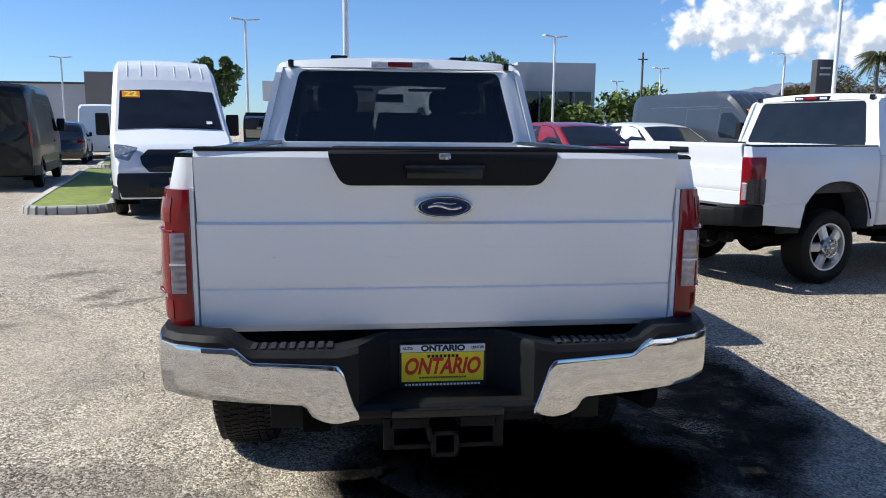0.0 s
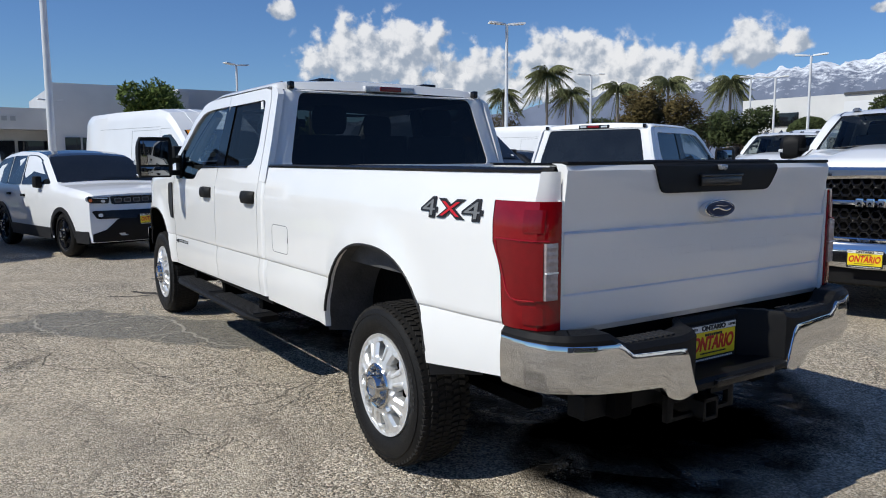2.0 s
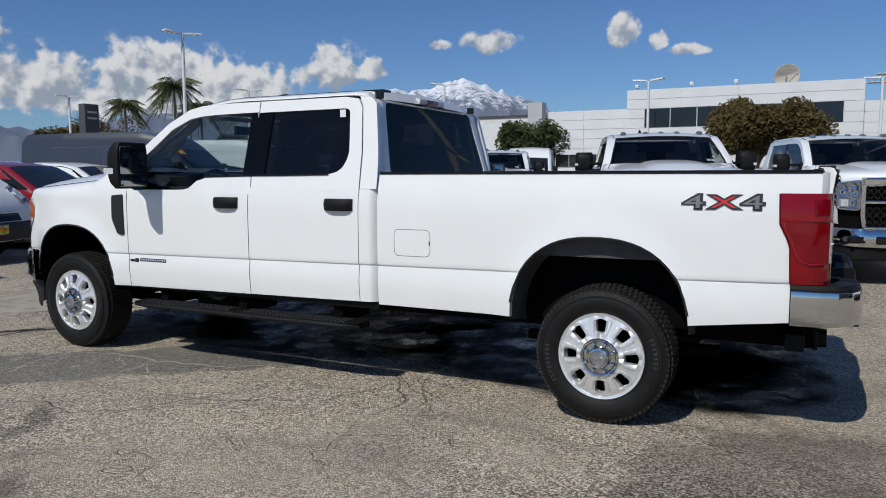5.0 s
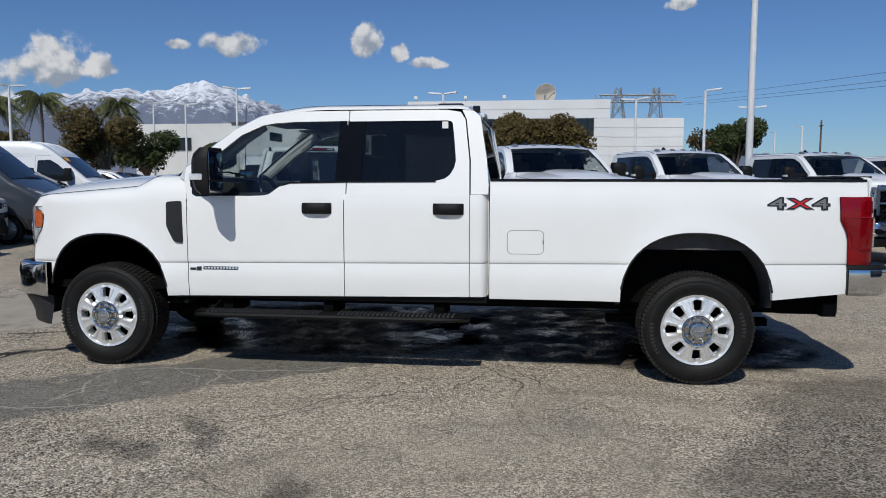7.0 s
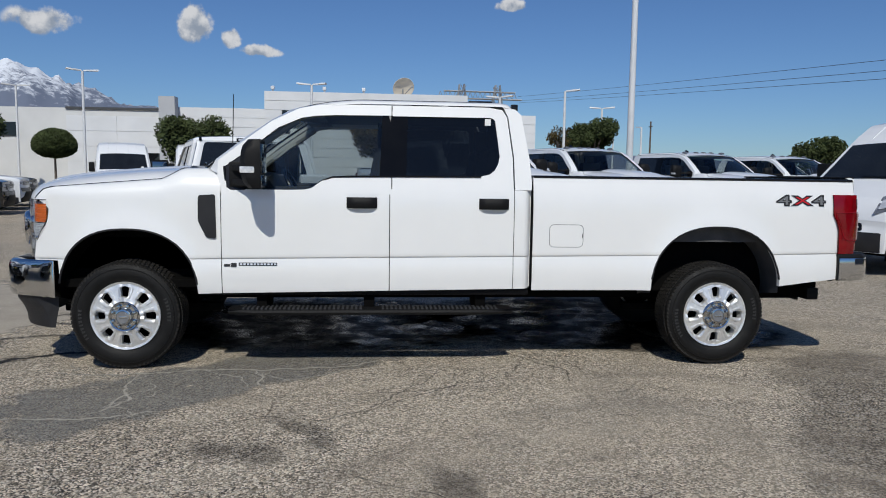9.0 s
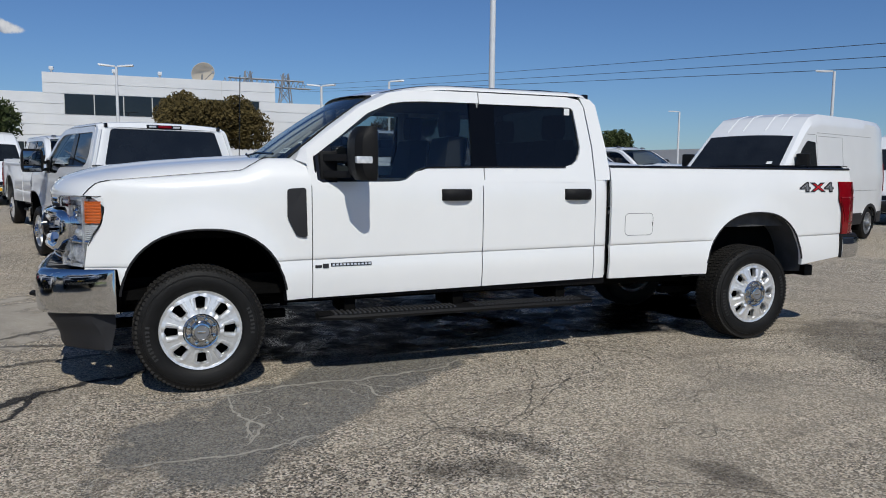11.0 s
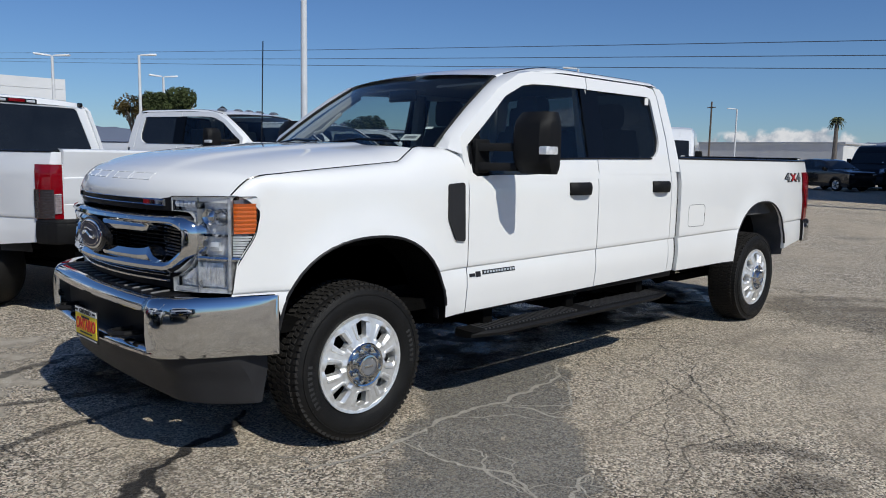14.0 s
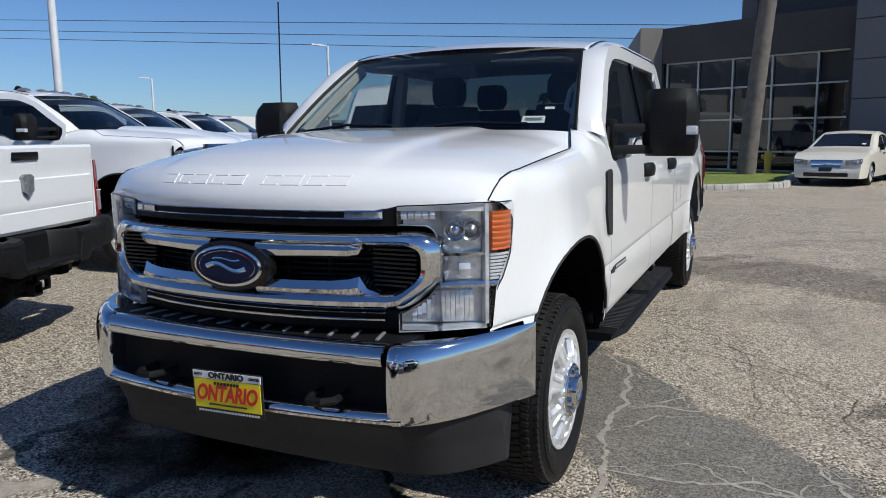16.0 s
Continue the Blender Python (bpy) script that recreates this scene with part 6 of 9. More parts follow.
    L(sp.outputs["X"], arc.inputs[1])
    L(sp.outputs["Y"], arc.inputs[2])
    sweep = noise_tex(2.0, 6, 0.58, arc.outputs[0])
    near = ramp(rad.outputs["Value"], 4.0, 8.5, 1.0, 0.0)
    base = mixc(mathn("MULTIPLY", ramp(sweep, 0.53, 0.68, 0.0, 0.40), near), base, (0.185, 0.152, 0.122))
    base = mixc(mathn("MULTIPLY", ramp(sweep, 0.47, 0.34, 0.0, 0.34), near), base, (0.62, 0.53, 0.405))
    # cracks
    warp = N("ShaderNodeTexNoise")
    warp.inputs["Scale"].default_value = 1.6
    warp.inputs["Detail"].default_value = 5
    L(geo.outputs["Position"], warp.inputs["Vector"])
    wv = N("ShaderNodeVectorMath")
    wv.operation = "SCALE"
    wv.inputs["Scale"].default_value = 1.3
    L(warp.outputs["Color"], wv.inputs[0])
    addv = N("ShaderNodeVectorMath")
    L(geo.outputs["Position"], addv.inputs[0])
    L(wv.outputs[0], addv.inputs[1])
    cracks = []
    for sc, wd in ((0.45, 0.006), (1.3, 0.006)):
        v = N("ShaderNodeTexVoronoi")
        v.feature = "DISTANCE_TO_EDGE"
        v.inputs["Scale"].default_value = sc
        L(addv.outputs[0], v.inputs["Vector"])
        cracks.append(ramp(v.outputs["Distance"], 0.0, wd * sc * 2.2, 1.0, 0.0))
    gate = ramp(noise_tex(0.5, 3), 0.55, 0.66)
    fine_cr = mathn("MULTIPLY", cracks[1], gate)
    gate2 = ramp(noise_tex(0.8, 4), 0.50, 0.62)
    cr = mathn("MAXIMUM", mathn("MULTIPLY", cracks[0], gate2), fine_cr)
    base = mixc(mathn("MULTIPLY", cr, 0.30), base, (0.06, 0.055, 0.05))
    L(base, b.inputs["Base Color"])
    b.inputs["Roughness"].default_value = 0.86
    b.inputs["Specular IOR Level"].default_value = 0.165
    h = mathn("SUBTRACT", mathn("ADD", mathn("MULTIPLY", stones.outputs["Distance"], -0.9), mathn("MULTIPLY", fine, 0.6)), mathn("MULTIPLY", cr, 1.6))
    bp = N("ShaderNodeBump")
    bp.inputs["Strength"].default_value = 1.0
    bp.inputs["Distance"].default_value = 0.012
    L(h, bp.inputs["Height"])
    L(bp.outputs["Normal"], b.inputs["Normal"])
    return m


ASPHALT = asphalt_mat()
bm = bmesh.new()
grid(bm, [-4500, -600, -60, 60, 600, 4500], [-4500, -600, -60, 60, 600, 4500], lambda x, y: (x, y, 0.0))
solo("ground", bm, ASPHALT, "worn cracked grey-brown asphalt parking lot", "ground", kind="structure")


def wet_mat(name, gloss, rough, few, top, soft):
    m = bpy.data.materials.new(name)
    m.use_nodes = True
    nt = m.node_tree
    L, N = nt.links.new, nt.nodes.new
    b = nt.nodes["Principled BSDF"]
    geo, tc = N("ShaderNodeNewGeometry"), N("ShaderNodeTexCoord")
    n1, n3 = N("ShaderNodeTexNoise"), N("ShaderNodeTexNoise")
    for n, sc, dt in ((n1, 1.7, 8), (n3, 3.2, 6)):
        n.inputs["Scale"].default_value, n.inputs["Detail"].default_value = sc, dt
        n.inputs["Roughness"].default_value = 0.62
        L(geo.outputs["Position"], n.inputs["Vector"])
    stones = N("ShaderNodeTexVoronoi")
    stones.inputs["Scale"].default_value = 62
    L(geo.outputs["Position"], stones.inputs["Vector"])
    # near-black base: darker than damp alone, it deepens the truck's shadow
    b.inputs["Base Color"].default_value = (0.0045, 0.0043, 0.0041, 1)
    rr = N("ShaderNodeMapRange")
    rr.inputs["From Min"].default_value, rr.inputs["From Max"].default_value = 0.42, 0.60
    rr.inputs["To Min"].default_value, rr.inputs["To Max"].default_value = rough, 0.55
    L(n3.outputs["Fac"], rr.inputs["Value"])
    L(rr.outputs["Result"], b.inputs["Roughness"])
    gl = N("ShaderNodeMapRange")
    gl.inputs["From Min"].default_value, gl.inputs["From Max"].default_value = 0.36, 0.46
    gl.inputs["To Min"].default_value, gl.inputs["To Max"].default_value = gloss, 0.015
    L(n3.outputs["Fac"], gl.inputs["Value"])
    L(gl.outputs["Result"], b.inputs["Specular IOR Level"])
    bp = N("ShaderNodeBump")
    bp.inputs["Strength"].default_value, bp.inputs["Distance"].default_value = 0.45, 0.006
    L(stones.outputs["Distance"], bp.inputs["Height"])
    L(bp.outputs["Normal"], b.inputs["Normal"])
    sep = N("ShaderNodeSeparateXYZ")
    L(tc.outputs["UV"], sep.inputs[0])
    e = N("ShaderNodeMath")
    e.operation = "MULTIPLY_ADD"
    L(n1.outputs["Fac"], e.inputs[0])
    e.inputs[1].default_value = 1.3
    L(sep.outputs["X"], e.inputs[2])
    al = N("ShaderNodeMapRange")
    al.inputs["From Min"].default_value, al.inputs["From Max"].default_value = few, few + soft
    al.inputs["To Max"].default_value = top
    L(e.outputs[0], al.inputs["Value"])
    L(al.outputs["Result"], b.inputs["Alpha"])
    return m


# damp asphalt that doubles as painted shade below the truck
WET_SHADE = wet_mat("wet_shaded_asphalt", 0.12, 0.10, 0.62, 1.0, 0.45)
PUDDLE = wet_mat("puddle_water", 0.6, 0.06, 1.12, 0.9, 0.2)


def stain(cx, cy, rx, ry, turn, label, material=WET_SHADE, z=0.004):
    """A dark patch, for damp and for painted truck shade, whose strength fades outwards."""
    bm = bmesh.new()
    uv = bm.loops.layers.uv.new("uv")
    rings = []
    for k in range(7):
        f = k / 6
        rings.append(([bm.verts.new((cx + math.cos(turn) * rx * f * math.cos(a) - math.sin(turn) * ry * f * math.sin(a), cy + math.sin(turn) * rx * f * math.cos(a) + math.cos(turn) * ry * f * math.sin(a), z)) for a in linspace(0, math.tau, 37)[:-1]], min(1.0, (1 - f) * 1.6)))
    for (a, fa), (b, fb) in zip(rings, rings[1:]):
        for i in range(36):
            j = (i + 1) % 36
            f = bm.faces.new((a[i], b[i], b[j], a[j]))
            for lp in f.loops:
                lp[uv].uv = (fa if lp.vert in (a[i], a[j]) else fb, 0)
    return solo("wet_patch", bm, material, label, "stain", "damp stains on the asphalt", "structure")


# real damp, widened and blackened to paint in the truck's ground shadow
stain(0.90, 0.65, 1.46, 1.9, 0.0, "wet asphalt round the rear axle, with truck shade painted in")
stain(0.45, -0.55, 1.0, 0.72, 0.0, "wet asphalt behind the rear bumper, with truck shade painted in")
stain(0.86, 3.2, 1.30, 2.2, 0.0, "wet asphalt under the cab, with truck shade painted in")
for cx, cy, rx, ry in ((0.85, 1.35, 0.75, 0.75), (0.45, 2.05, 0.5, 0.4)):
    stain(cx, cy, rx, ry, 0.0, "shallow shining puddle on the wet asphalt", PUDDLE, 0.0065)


# ---- sealed patch and cracks ----
def patch_mat(name, color, grit, edge=0.5, top=0.85, ragged=3.2, few=0.72, wander=1.2):
    """Thin coat over the asphalt whose ragged rim fades by the uv's first axis."""
    m = bpy.data.materials.new(name)
    m.use_nodes = True
    nt = m.node_tree
    L, N = nt.links.new, nt.nodes.new
    b = nt.nodes["Principled BSDF"]
    geo, tc = N("ShaderNodeNewGeometry"), N("ShaderNodeTexCoord")
    v = N("ShaderNodeTexVoronoi")
    v.inputs["Scale"].default_value = 130
    L(geo.outputs["Position"], v.inputs["Vector"])
    sp = N("ShaderNodeSeparateColor")
    L(v.outputs["Color"], sp.inputs[0])
    r = N("ShaderNodeMapRange")
    r.inputs["From Min"].default_value, r.inputs["From Max"].default_value = few, 0.96
    L(sp.outputs[0], r.inputs["Value"])
    mx = N("ShaderNodeMix")
    mx.data_type = "RGBA"
    L(r.outputs["Result"], mx.inputs["Factor"])
    mx.inputs["A"].default_value, mx.inputs["B"].default_value = (*color, 1), (*grit, 1)
    n = N("ShaderNodeTexNoise")
    n.inputs["Scale"].default_value, n.inputs["Detail"].default_value = ragged, 7
    L(geo.outputs["Position"], n.inputs["Vector"])
    mul = N("ShaderNodeMix")
    mul.data_type, mul.blend_type = "RGBA", "MULTIPLY"
    mul.inputs["Factor"].default_value = 0.5
    L(mx.outputs["Result"], mul.inputs["A"])
    L(n.outputs["Fac"], mul.inputs["B"])
    L(mul.outputs["Result"], b.inputs["Base Color"])
    b.inputs["Roughness"].default_value = 0.8
    ux = N("ShaderNodeSeparateXYZ")
    L(tc.outputs["UV"], ux.inputs[0])
    e = N("ShaderNodeMath")
    e.operation = "MULTIPLY_ADD"
    L(n.outputs["Fac"], e.inputs[0])
    e.inputs[1].default_value = wander
    L(ux.outputs["X"], e.inputs[2])
    al = N("ShaderNodeMapRange")
    al.inputs["From Min"].default_value, al.inputs["From Max"].default_value = edge + 0.2, edge + 0.62
    al.inputs["To Max"].default_value = top
    L(e.outputs[0], al.inputs["Value"])
    L(al.outputs["Result"], b.inputs["Alpha"])
    bp = N("ShaderNodeBump")
    bp.inputs["Strength"].default_value, bp.inputs["Distance"].default_value = 0.4, 0.008
    L(v.outputs["Distance"], bp.inputs["Height"])
    L(bp.outputs["Normal"], b.inputs["Normal"])
    return m


SEALED = patch_mat("sealed_asphalt", (0.235, 0.226, 0.203), (0.52, 0.505, 0.46), 1.12, 0.56, few=0.82, wander=2.2)
OILY = patch_mat("oil_stained_asphalt", (0.06, 0.052, 0.047), (0.16, 0.15, 0.13), 0.5, 0.34)
TRACKED = patch_mat("tyre_darkened_asphalt", (0.070, 0.061, 0.052), (0.32, 0.28, 0.235), 1.02, 0.26, wander=2.2)
PALE = patch_mat("worn_pale_asphalt", (0.60, 0.535, 0.435), (0.78, 0.71, 0.60), 0.98, 0.7, wander=2.2)
SANDY = patch_mat("sand_filled_crack", (0.46, 0.42, 0.35), (0.66, 0.61, 0.52), 0.44, 0.9, ragged=16)
CRACK = patch_mat("tarred_crack", (0.060, 0.056, 0.052), (0.15, 0.14, 0.12), 0.42, 0.5, ragged=14)
WETCRACK = patch_mat("oil_wet_crack", (0.022, 0.020, 0.019), (0.05, 0.047, 0.043), 0.40, 0.8, ragged=9)


def blot(name, cx, cy, rx, ry, turn, material, label, z=0.003):
    bm = bmesh.new()
    uv = bm.loops.layers.uv.new("uv")
    rings = []
    for k in range(7):
        f = k / 6
        rings.append(([bm.verts.new((cx + math.cos(turn) * rx * f * math.cos(a) - math.sin(turn) * ry * f * math.sin(a), cy + math.sin(turn) * rx * f * math.cos(a) + math.cos(turn) * ry * f * math.sin(a), z)) for a in linspace(0, math.tau, 37)[:-1]], 1 - f))
    for (a, fa), (b, fb) in zip(rings, rings[1:]):
        for i in range(36):
            j = (i + 1) % 36
            f = bm.faces.new((a[i], b[i], b[j], a[j]))
            for q in f.loops:
                q[uv].uv = (fa if q.vert in (a[i], a[j]) else fb, 0)
    return solo(name, bm, material, label, "stain", "marks on the asphalt", "structure")


def crack(pts, width, material, seed, label):
    """A wandering ribbon through a few points, ragged and thinner towards its ends."""
    rnd = random.Random(seed)
    P = [Vector((*p, 0)) for p in pts]
    line = []
    for a, b in zip(P, P[1:]):
        n = max(3, int((b - a).length / 0.035))
        side = Vector((a.y - b.y, b.x - a.x, 0)).normalized()
        w = 0.0
        for i in range(n):
            f = i / n
            w = w * 0.8 + rnd.uniform(-1, 1) * 0.012
            line.append(a + (b - a) * f + side * w * math.sin(math.pi * f) ** 0.5 * 1.6)
    line.append(P[-1])
    bm = bmesh.new()
    uv = bm.loops.layers.uv.new("uv")
    rows = []
    for i, p in enumerate(line):
        d = (line[min(i + 1, len(line) - 1)] - line[max(i - 1, 0)]).normalized()
        side = Vector((-d.y, d.x, 0))
        f = i / (len(line) - 1)
        w = width * (0.35 + 0.65 * math.sin(math.pi * f) ** 0.6) * rnd.uniform(0.6, 1.25)
        rows.append([bm.verts.new(p + side * w * k + Vector((0, 0, 0.005 if k == 0 else 0.0045))) for k in (-1, 0, 1)])
    mid = {r[1] for r in rows}
    for a, b in zip(rows, rows[1:]):
        for k in (0, 1):
            f = bm.faces.new((a[k], a[k + 1], b[k + 1], b[k]))
            for q in f.loops:
                q[uv].uv = (1.0 if q.vert in mid else 0.15, 0)
    return solo("crack", bm, material, label, "crack", "cracks in the asphalt", "structure")


def spread(name, outline, material, label, z=0.003, soft=0.2):
    """A coat over the ground inside an outline, fading over its outer share."""
    pts = rounded(outline, 0.35, 5)
    n = len(pts)
    cx, cy = sum(p[0] for p in pts) / n, sum(p[1] for p in pts) / n
    bm = bmesh.new()
    uv = bm.loops.layers.uv.new("uv")
    rings = [([bm.verts.new((cx + (x - cx) * f, cy + (y - cy) * f, z)) for x, y in pts], min(1.0, (1.06 - f) / soft * 0.6)) for f in (0.02, 0.5, 1 - soft, 1 - soft / 2, 1.0, 1.06)]
    for (a, fa), (b, fb) in zip(rings, rings[1:]):
        for i in range(n):
            j = (i + 1) % n
            f = bm.faces.new((a[i], b[i], b[j], a[j]))
            for q in f.loops:
                q[uv].uv = (fa if q.vert in (a[i], a[j]) else fb, 0)
    return solo(name, bm, material, label, "stain", "marks on the asphalt", "structure")


spread("sealed_patch", [(-0.35, 1.95), (-0.80, 2.42), (-1.27, 3.08), (-1.72, 3.63), (-2.10, 3.98), (-2.42, 4.28), (-2.60, 4.55), (-2.45, 4.98), (-2.10, 5.18), (-1.70, 5.16), (-1.45, 4.85), (-1.08, 4.40), (-0.72, 3.95), (-0.35, 3.6), (0.0, 2.6)],
       SEALED, "smooth grey sealed patch of asphalt", soft=0.26)
spread("worn_patch", [(0.0, 5.9), (-0.6, 6.6), (0.3, 8.0), (2.2, 8.6), (3.6, 7.6), (3.4, 5.8), (2.2, 4.9), (1.3, 5.3)], PALE, "pale worn stretch of asphalt before the bumper", 0.0022, 0.4)
spread("tyre_mark", [(-0.9, -0.30), (-1.65, -0.28), (-2.35, 0.18), (-3.1, 0.60), (-3.75, 0.35), (-3.2, -0.9), (-2.2, -1.9), (-0.6, -2.2), (-0.25, -1.4)], TRACKED, "broad tyre-darkened stretch of asphalt", 0.0032, 0.4)
for x, y, rx, ry, turn in ((-2.64, 3.50, 0.24, 0.16, 0.9), (-2.70, 3.24, 0.22, 0.15, 0.5), (-2.30, 3.05, 0.30, 0.12, 0.9), (-2.50, 2.95, 0.22, 0.12, 0.2), (-3.15, 2.25, 0.34, 0.16, 0.3), (-0.62, 5.42, 0.16, 0.2, 0.4), (-3.3, 4.4, 0.4, 0.2, 0.7)):
    blot("oil_stain", x, y, rx, ry, turn, OILY, "dark brown stain on the asphalt", 0.0035)
# wet streaks running out before the front bumper
for sd, (pts, w) in enumerate((
        ([(1.0, 5.95), (1.45, 5.45), (1.60, 5.06), (1.5, 4.6)], 0.05), ([(0.8, 5.9), (0.75, 5.6), (0.70, 5.32), (0.55, 4.95)], 0.045), ([(0.0, 6.1), (0.13, 5.72), (0.22, 5.45), (0.26, 5.05)], 0.045))):
    crack(pts, w, CRACK, 20 + sd, "dark damp streak across the asphalt")
for sd, (pts, w) in enumerate((([(-1.0, 5.85), (-0.80, 5.56), (-0.60, 5.40)], 0.055), ([(-0.62, 5.40), (-0.47, 5.18), (-0.42, 4.95), (-0.17, 4.70)], 0.035), ([(-0.72, 5.44), (-1.0, 5.50), (-1.30, 5.66)], 0.028))):
    crack(pts, w, WETCRACK, 30 + sd, "oil-wet black crack before the bumper")
for sd, (pts, w) in enumerate((
        ([(0.13, 5.86), (-0.19, 5.73), (-0.27, 5.58), (-0.22, 5.27)], 0.012), ([(-0.97, 2.15), (-1.26, 2.25), (-1.58, 2.45), (-1.95, 2.68), (-2.18, 2.95), (-2.1, 3.35), (-2.33, 3.7)], 0.011),
        ([(-0.56, 1.60), (-0.89, 1.20), (-1.2, 0.96)], 0.010), ([(-2.12, 2.80), (-1.75, 2.42), (-1.46, 2.09), (-1.08, 2.06)], 0.011), ([(-1.68, 3.49), (-1.61, 2.39), (-1.38, 1.85), (-1.05, 1.59), (-0.5, 1.42)], 0.009),
        ([(-0.6, 1.34), (-0.86, 1.14), (-1.11, 1.09)], 0.010), ([(-2.9, 4.6), (-2.39, 4.08), (-2.04, 3.39), (-1.41, 2.38), (-1.02, 2.3)], 0.007), ([(-1.41, 1.27), (-1.07, 1.23), (-0.64, 1.52)], 0.014),
        ([(-4.6, 1.5), (-3.4, 2.2), (-2.9, 2.9)], 0.008), ([(-4.4, 4.2), (-3.3, 4.0), (-2.4, 4.4)], 0.008), ([(-3.4, 6.0), (-1.63, 5.96), (-0.88, 5.99)], 0.009))):
    crack(pts, w * 0.75, CRACK, 40 + sd, "dark ragged crack in the asphalt")
rnd = random.Random(77)
for sd, (pts, w) in enumerate((
        ([(-1.05, 4.95), (-1.12, 4.66), (-1.08, 4.33), (-1.00, 3.93), (-1.03, 3.50), (-1.00, 3.25), (-0.93, 2.85), (-0.70, 2.57)], 0.020), ([(-1.05, 3.52), (-1.25, 3.45), (-1.43, 3.41), (-1.56, 3.40)], 0.013), ([(-1.10, 3.50), (-1.34, 3.24), (-1.15, 3.0), (-0.88, 2.80)], 0.010),
        ([(-1.08, 4.33), (-1.35, 4.34), (-1.71, 4.21), (-2.00, 4.37)], 0.014), ([(-2.06, 4.98), (-2.09, 4.61), (-2.07, 4.22), (-1.97, 3.94)], 0.016), ([(-1.93, 4.31), (-1.64, 4.28), (-1.49, 4.13)], 0.012), ([(-1.00, 3.93), (-1.21, 3.60), (-1.45, 3.52)], 0.009))):
    crack(pts, w, SANDY, 70 + sd, "pale sand-filled crack in the asphalt")
    for k in range(3 if w > 0.012 else 1):
        i = rnd.randrange(len(pts) - 1)
        f, a = rnd.random(), rnd.uniform(0, math.tau)
        px, py = pts[i][0] + (pts[i + 1][0] - pts[i][0]) * f, pts[i][1] + (pts[i + 1][1] - pts[i][1]) * f
        d = rnd.uniform(0.12, 0.3)
        crack([(px, py), (px + 0.5 * d * math.cos(a), py + 0.5 * d * math.sin(a)), (px + d * math.cos(a + 0.5), py + d * math.sin(a + 0.5))], 0.007, SANDY, 90 + sd * 5 + k, "fine pale side crack in the asphalt")


# ---- vans, SUVs and sedans ----
def shell_car(name, label, category, paint, prof, width, wheels, r=0.34, belt=1.0, tumble=0.25, sill=0.28, arch=1.16, windows=(), shield=None, back=None, pillar=0.09,
              cladding=None, roof_paint=None, rim="five", rim_mat=ALU, nose=0.10, rear_lamps=None, head=None, grille=None, plate_z=None, handles=(), mirror=None, group="", sticker=None, rear_windows=(), rear_glass=None, roof_ribs=(), rear_plate_z=None, seams=(), face=()):
    """A car body from its side profile: prof is (y, z) from rear to front, wheels the y of the axles."""
    t = thing(name, label, category, group=group)
    W = width / 2
    y0, y1 = prof[0][0], prof[-1][0]
    L = y1 - y0

    def plan(y):
        u = (y - (y0 + y1) / 2) / (L / 2)
        return W * (1 - 0.10 * max(0, (abs(u) - 0.72) / 0.28) ** 2.2)

    def zt(y):
        return lerp_table(prof, y)

    def X(y, z):
        w = plan(y)
        if z < sill + 0.35:
            w -= 0.035 * ((sill + 0.35 - z) / 0.35) ** 2
        if z > belt:
            w -= tumble * (z - belt) + 0.012
        elif z > belt - 0.15:
            w -= 0.012 * ((z - belt + 0.15) / 0.15) ** 2
        d = zt(y) - z
        if d < 0.10 and zt(y) > 0.9:
            w -= 0.07 * (1 - d / 0.10) ** 2
        return w
    R = r * arch

    def zb(y):
        z = sill
        for c in wheels:
            u = abs(y - c) / R
            if u < 1:
                z = max(z, r * 0.9 + R * math.sqrt(1 - u * u) * 0.98 if u < 0.98 else z)
        return z
    ys = set(linspace(y0, y1, 42)) | {p[0] for p in prof}
    for c in wheels:
        ys |= {c + R * math.cos(math.pi * i / 16) for i in range(17)}
    ys = sorted(ys)
    ys = [ys[0]] + [b for a, b in zip(ys, ys[1:]) if b - a > 0.006]
    rows = linspace(0, 1, 20)
    body, top = bmesh.new(), bmesh.new()
    us = linspace(-1, 1, 13)

    def top_pt(y, u):
        z = zt(y)
        x = X(y, z)
        return Vector((x * u, y, z + 0.035 * (1 - u * u) * min(1, (z - 0.3))))
    for s in (-1, 1):
        V = []
        for y in ys:
            a, b = zb(y), zt(y)
            V.append([body.verts.new((s * X(y, a + (b - a) * q), y, a + (b - a) * q)) for q in rows])
        for p, q in zip(V, V[1:]):
            for i in range(len(rows) - 1):
                body.faces.new((p[i], p[i + 1], q[i + 1], q[i]))
    for ye, d in ((y0, -1), (y1, 1)):
        a, b = zb(ye), zt(ye)
        loft(body, [[(X(ye, a + (b - a) * q) * u, ye + d * nose * (1 - u * u) * (0.3 + 0.7 * math.sin(math.pi * min(1, 0.15 + q))), a + (b - a) * q + 0.035 * (1 - u * u) * (q == 1) * min(1, b - 0.3)) for u in us] for q in rows], closed=False)
    def nose_y(x, z):
        """Where the front face stands at (x, z)."""
        a, b = zb(y1), zt(y1)
        w = X(y1, min(max(z, a), b))
        u2 = min(1.0, (x / w) ** 2)
        if z <= b:
            q = (z - a) / (b - a)
            return y1 + nose * (1 - u2) * (0.3 + 0.7 * math.sin(math.pi * min(1, 0.15 + max(0.0, q))))
        y = y1
        while y > y1 - 1.3 and zt(y) + 0.035 * (1 - u2) < z:
            y -= 0.01
        return max(y, y1 - 1.3) + nose * 0.3 * (1 - u2)
    split = shield[1] - 0.02 if shield else y1 - 0.5
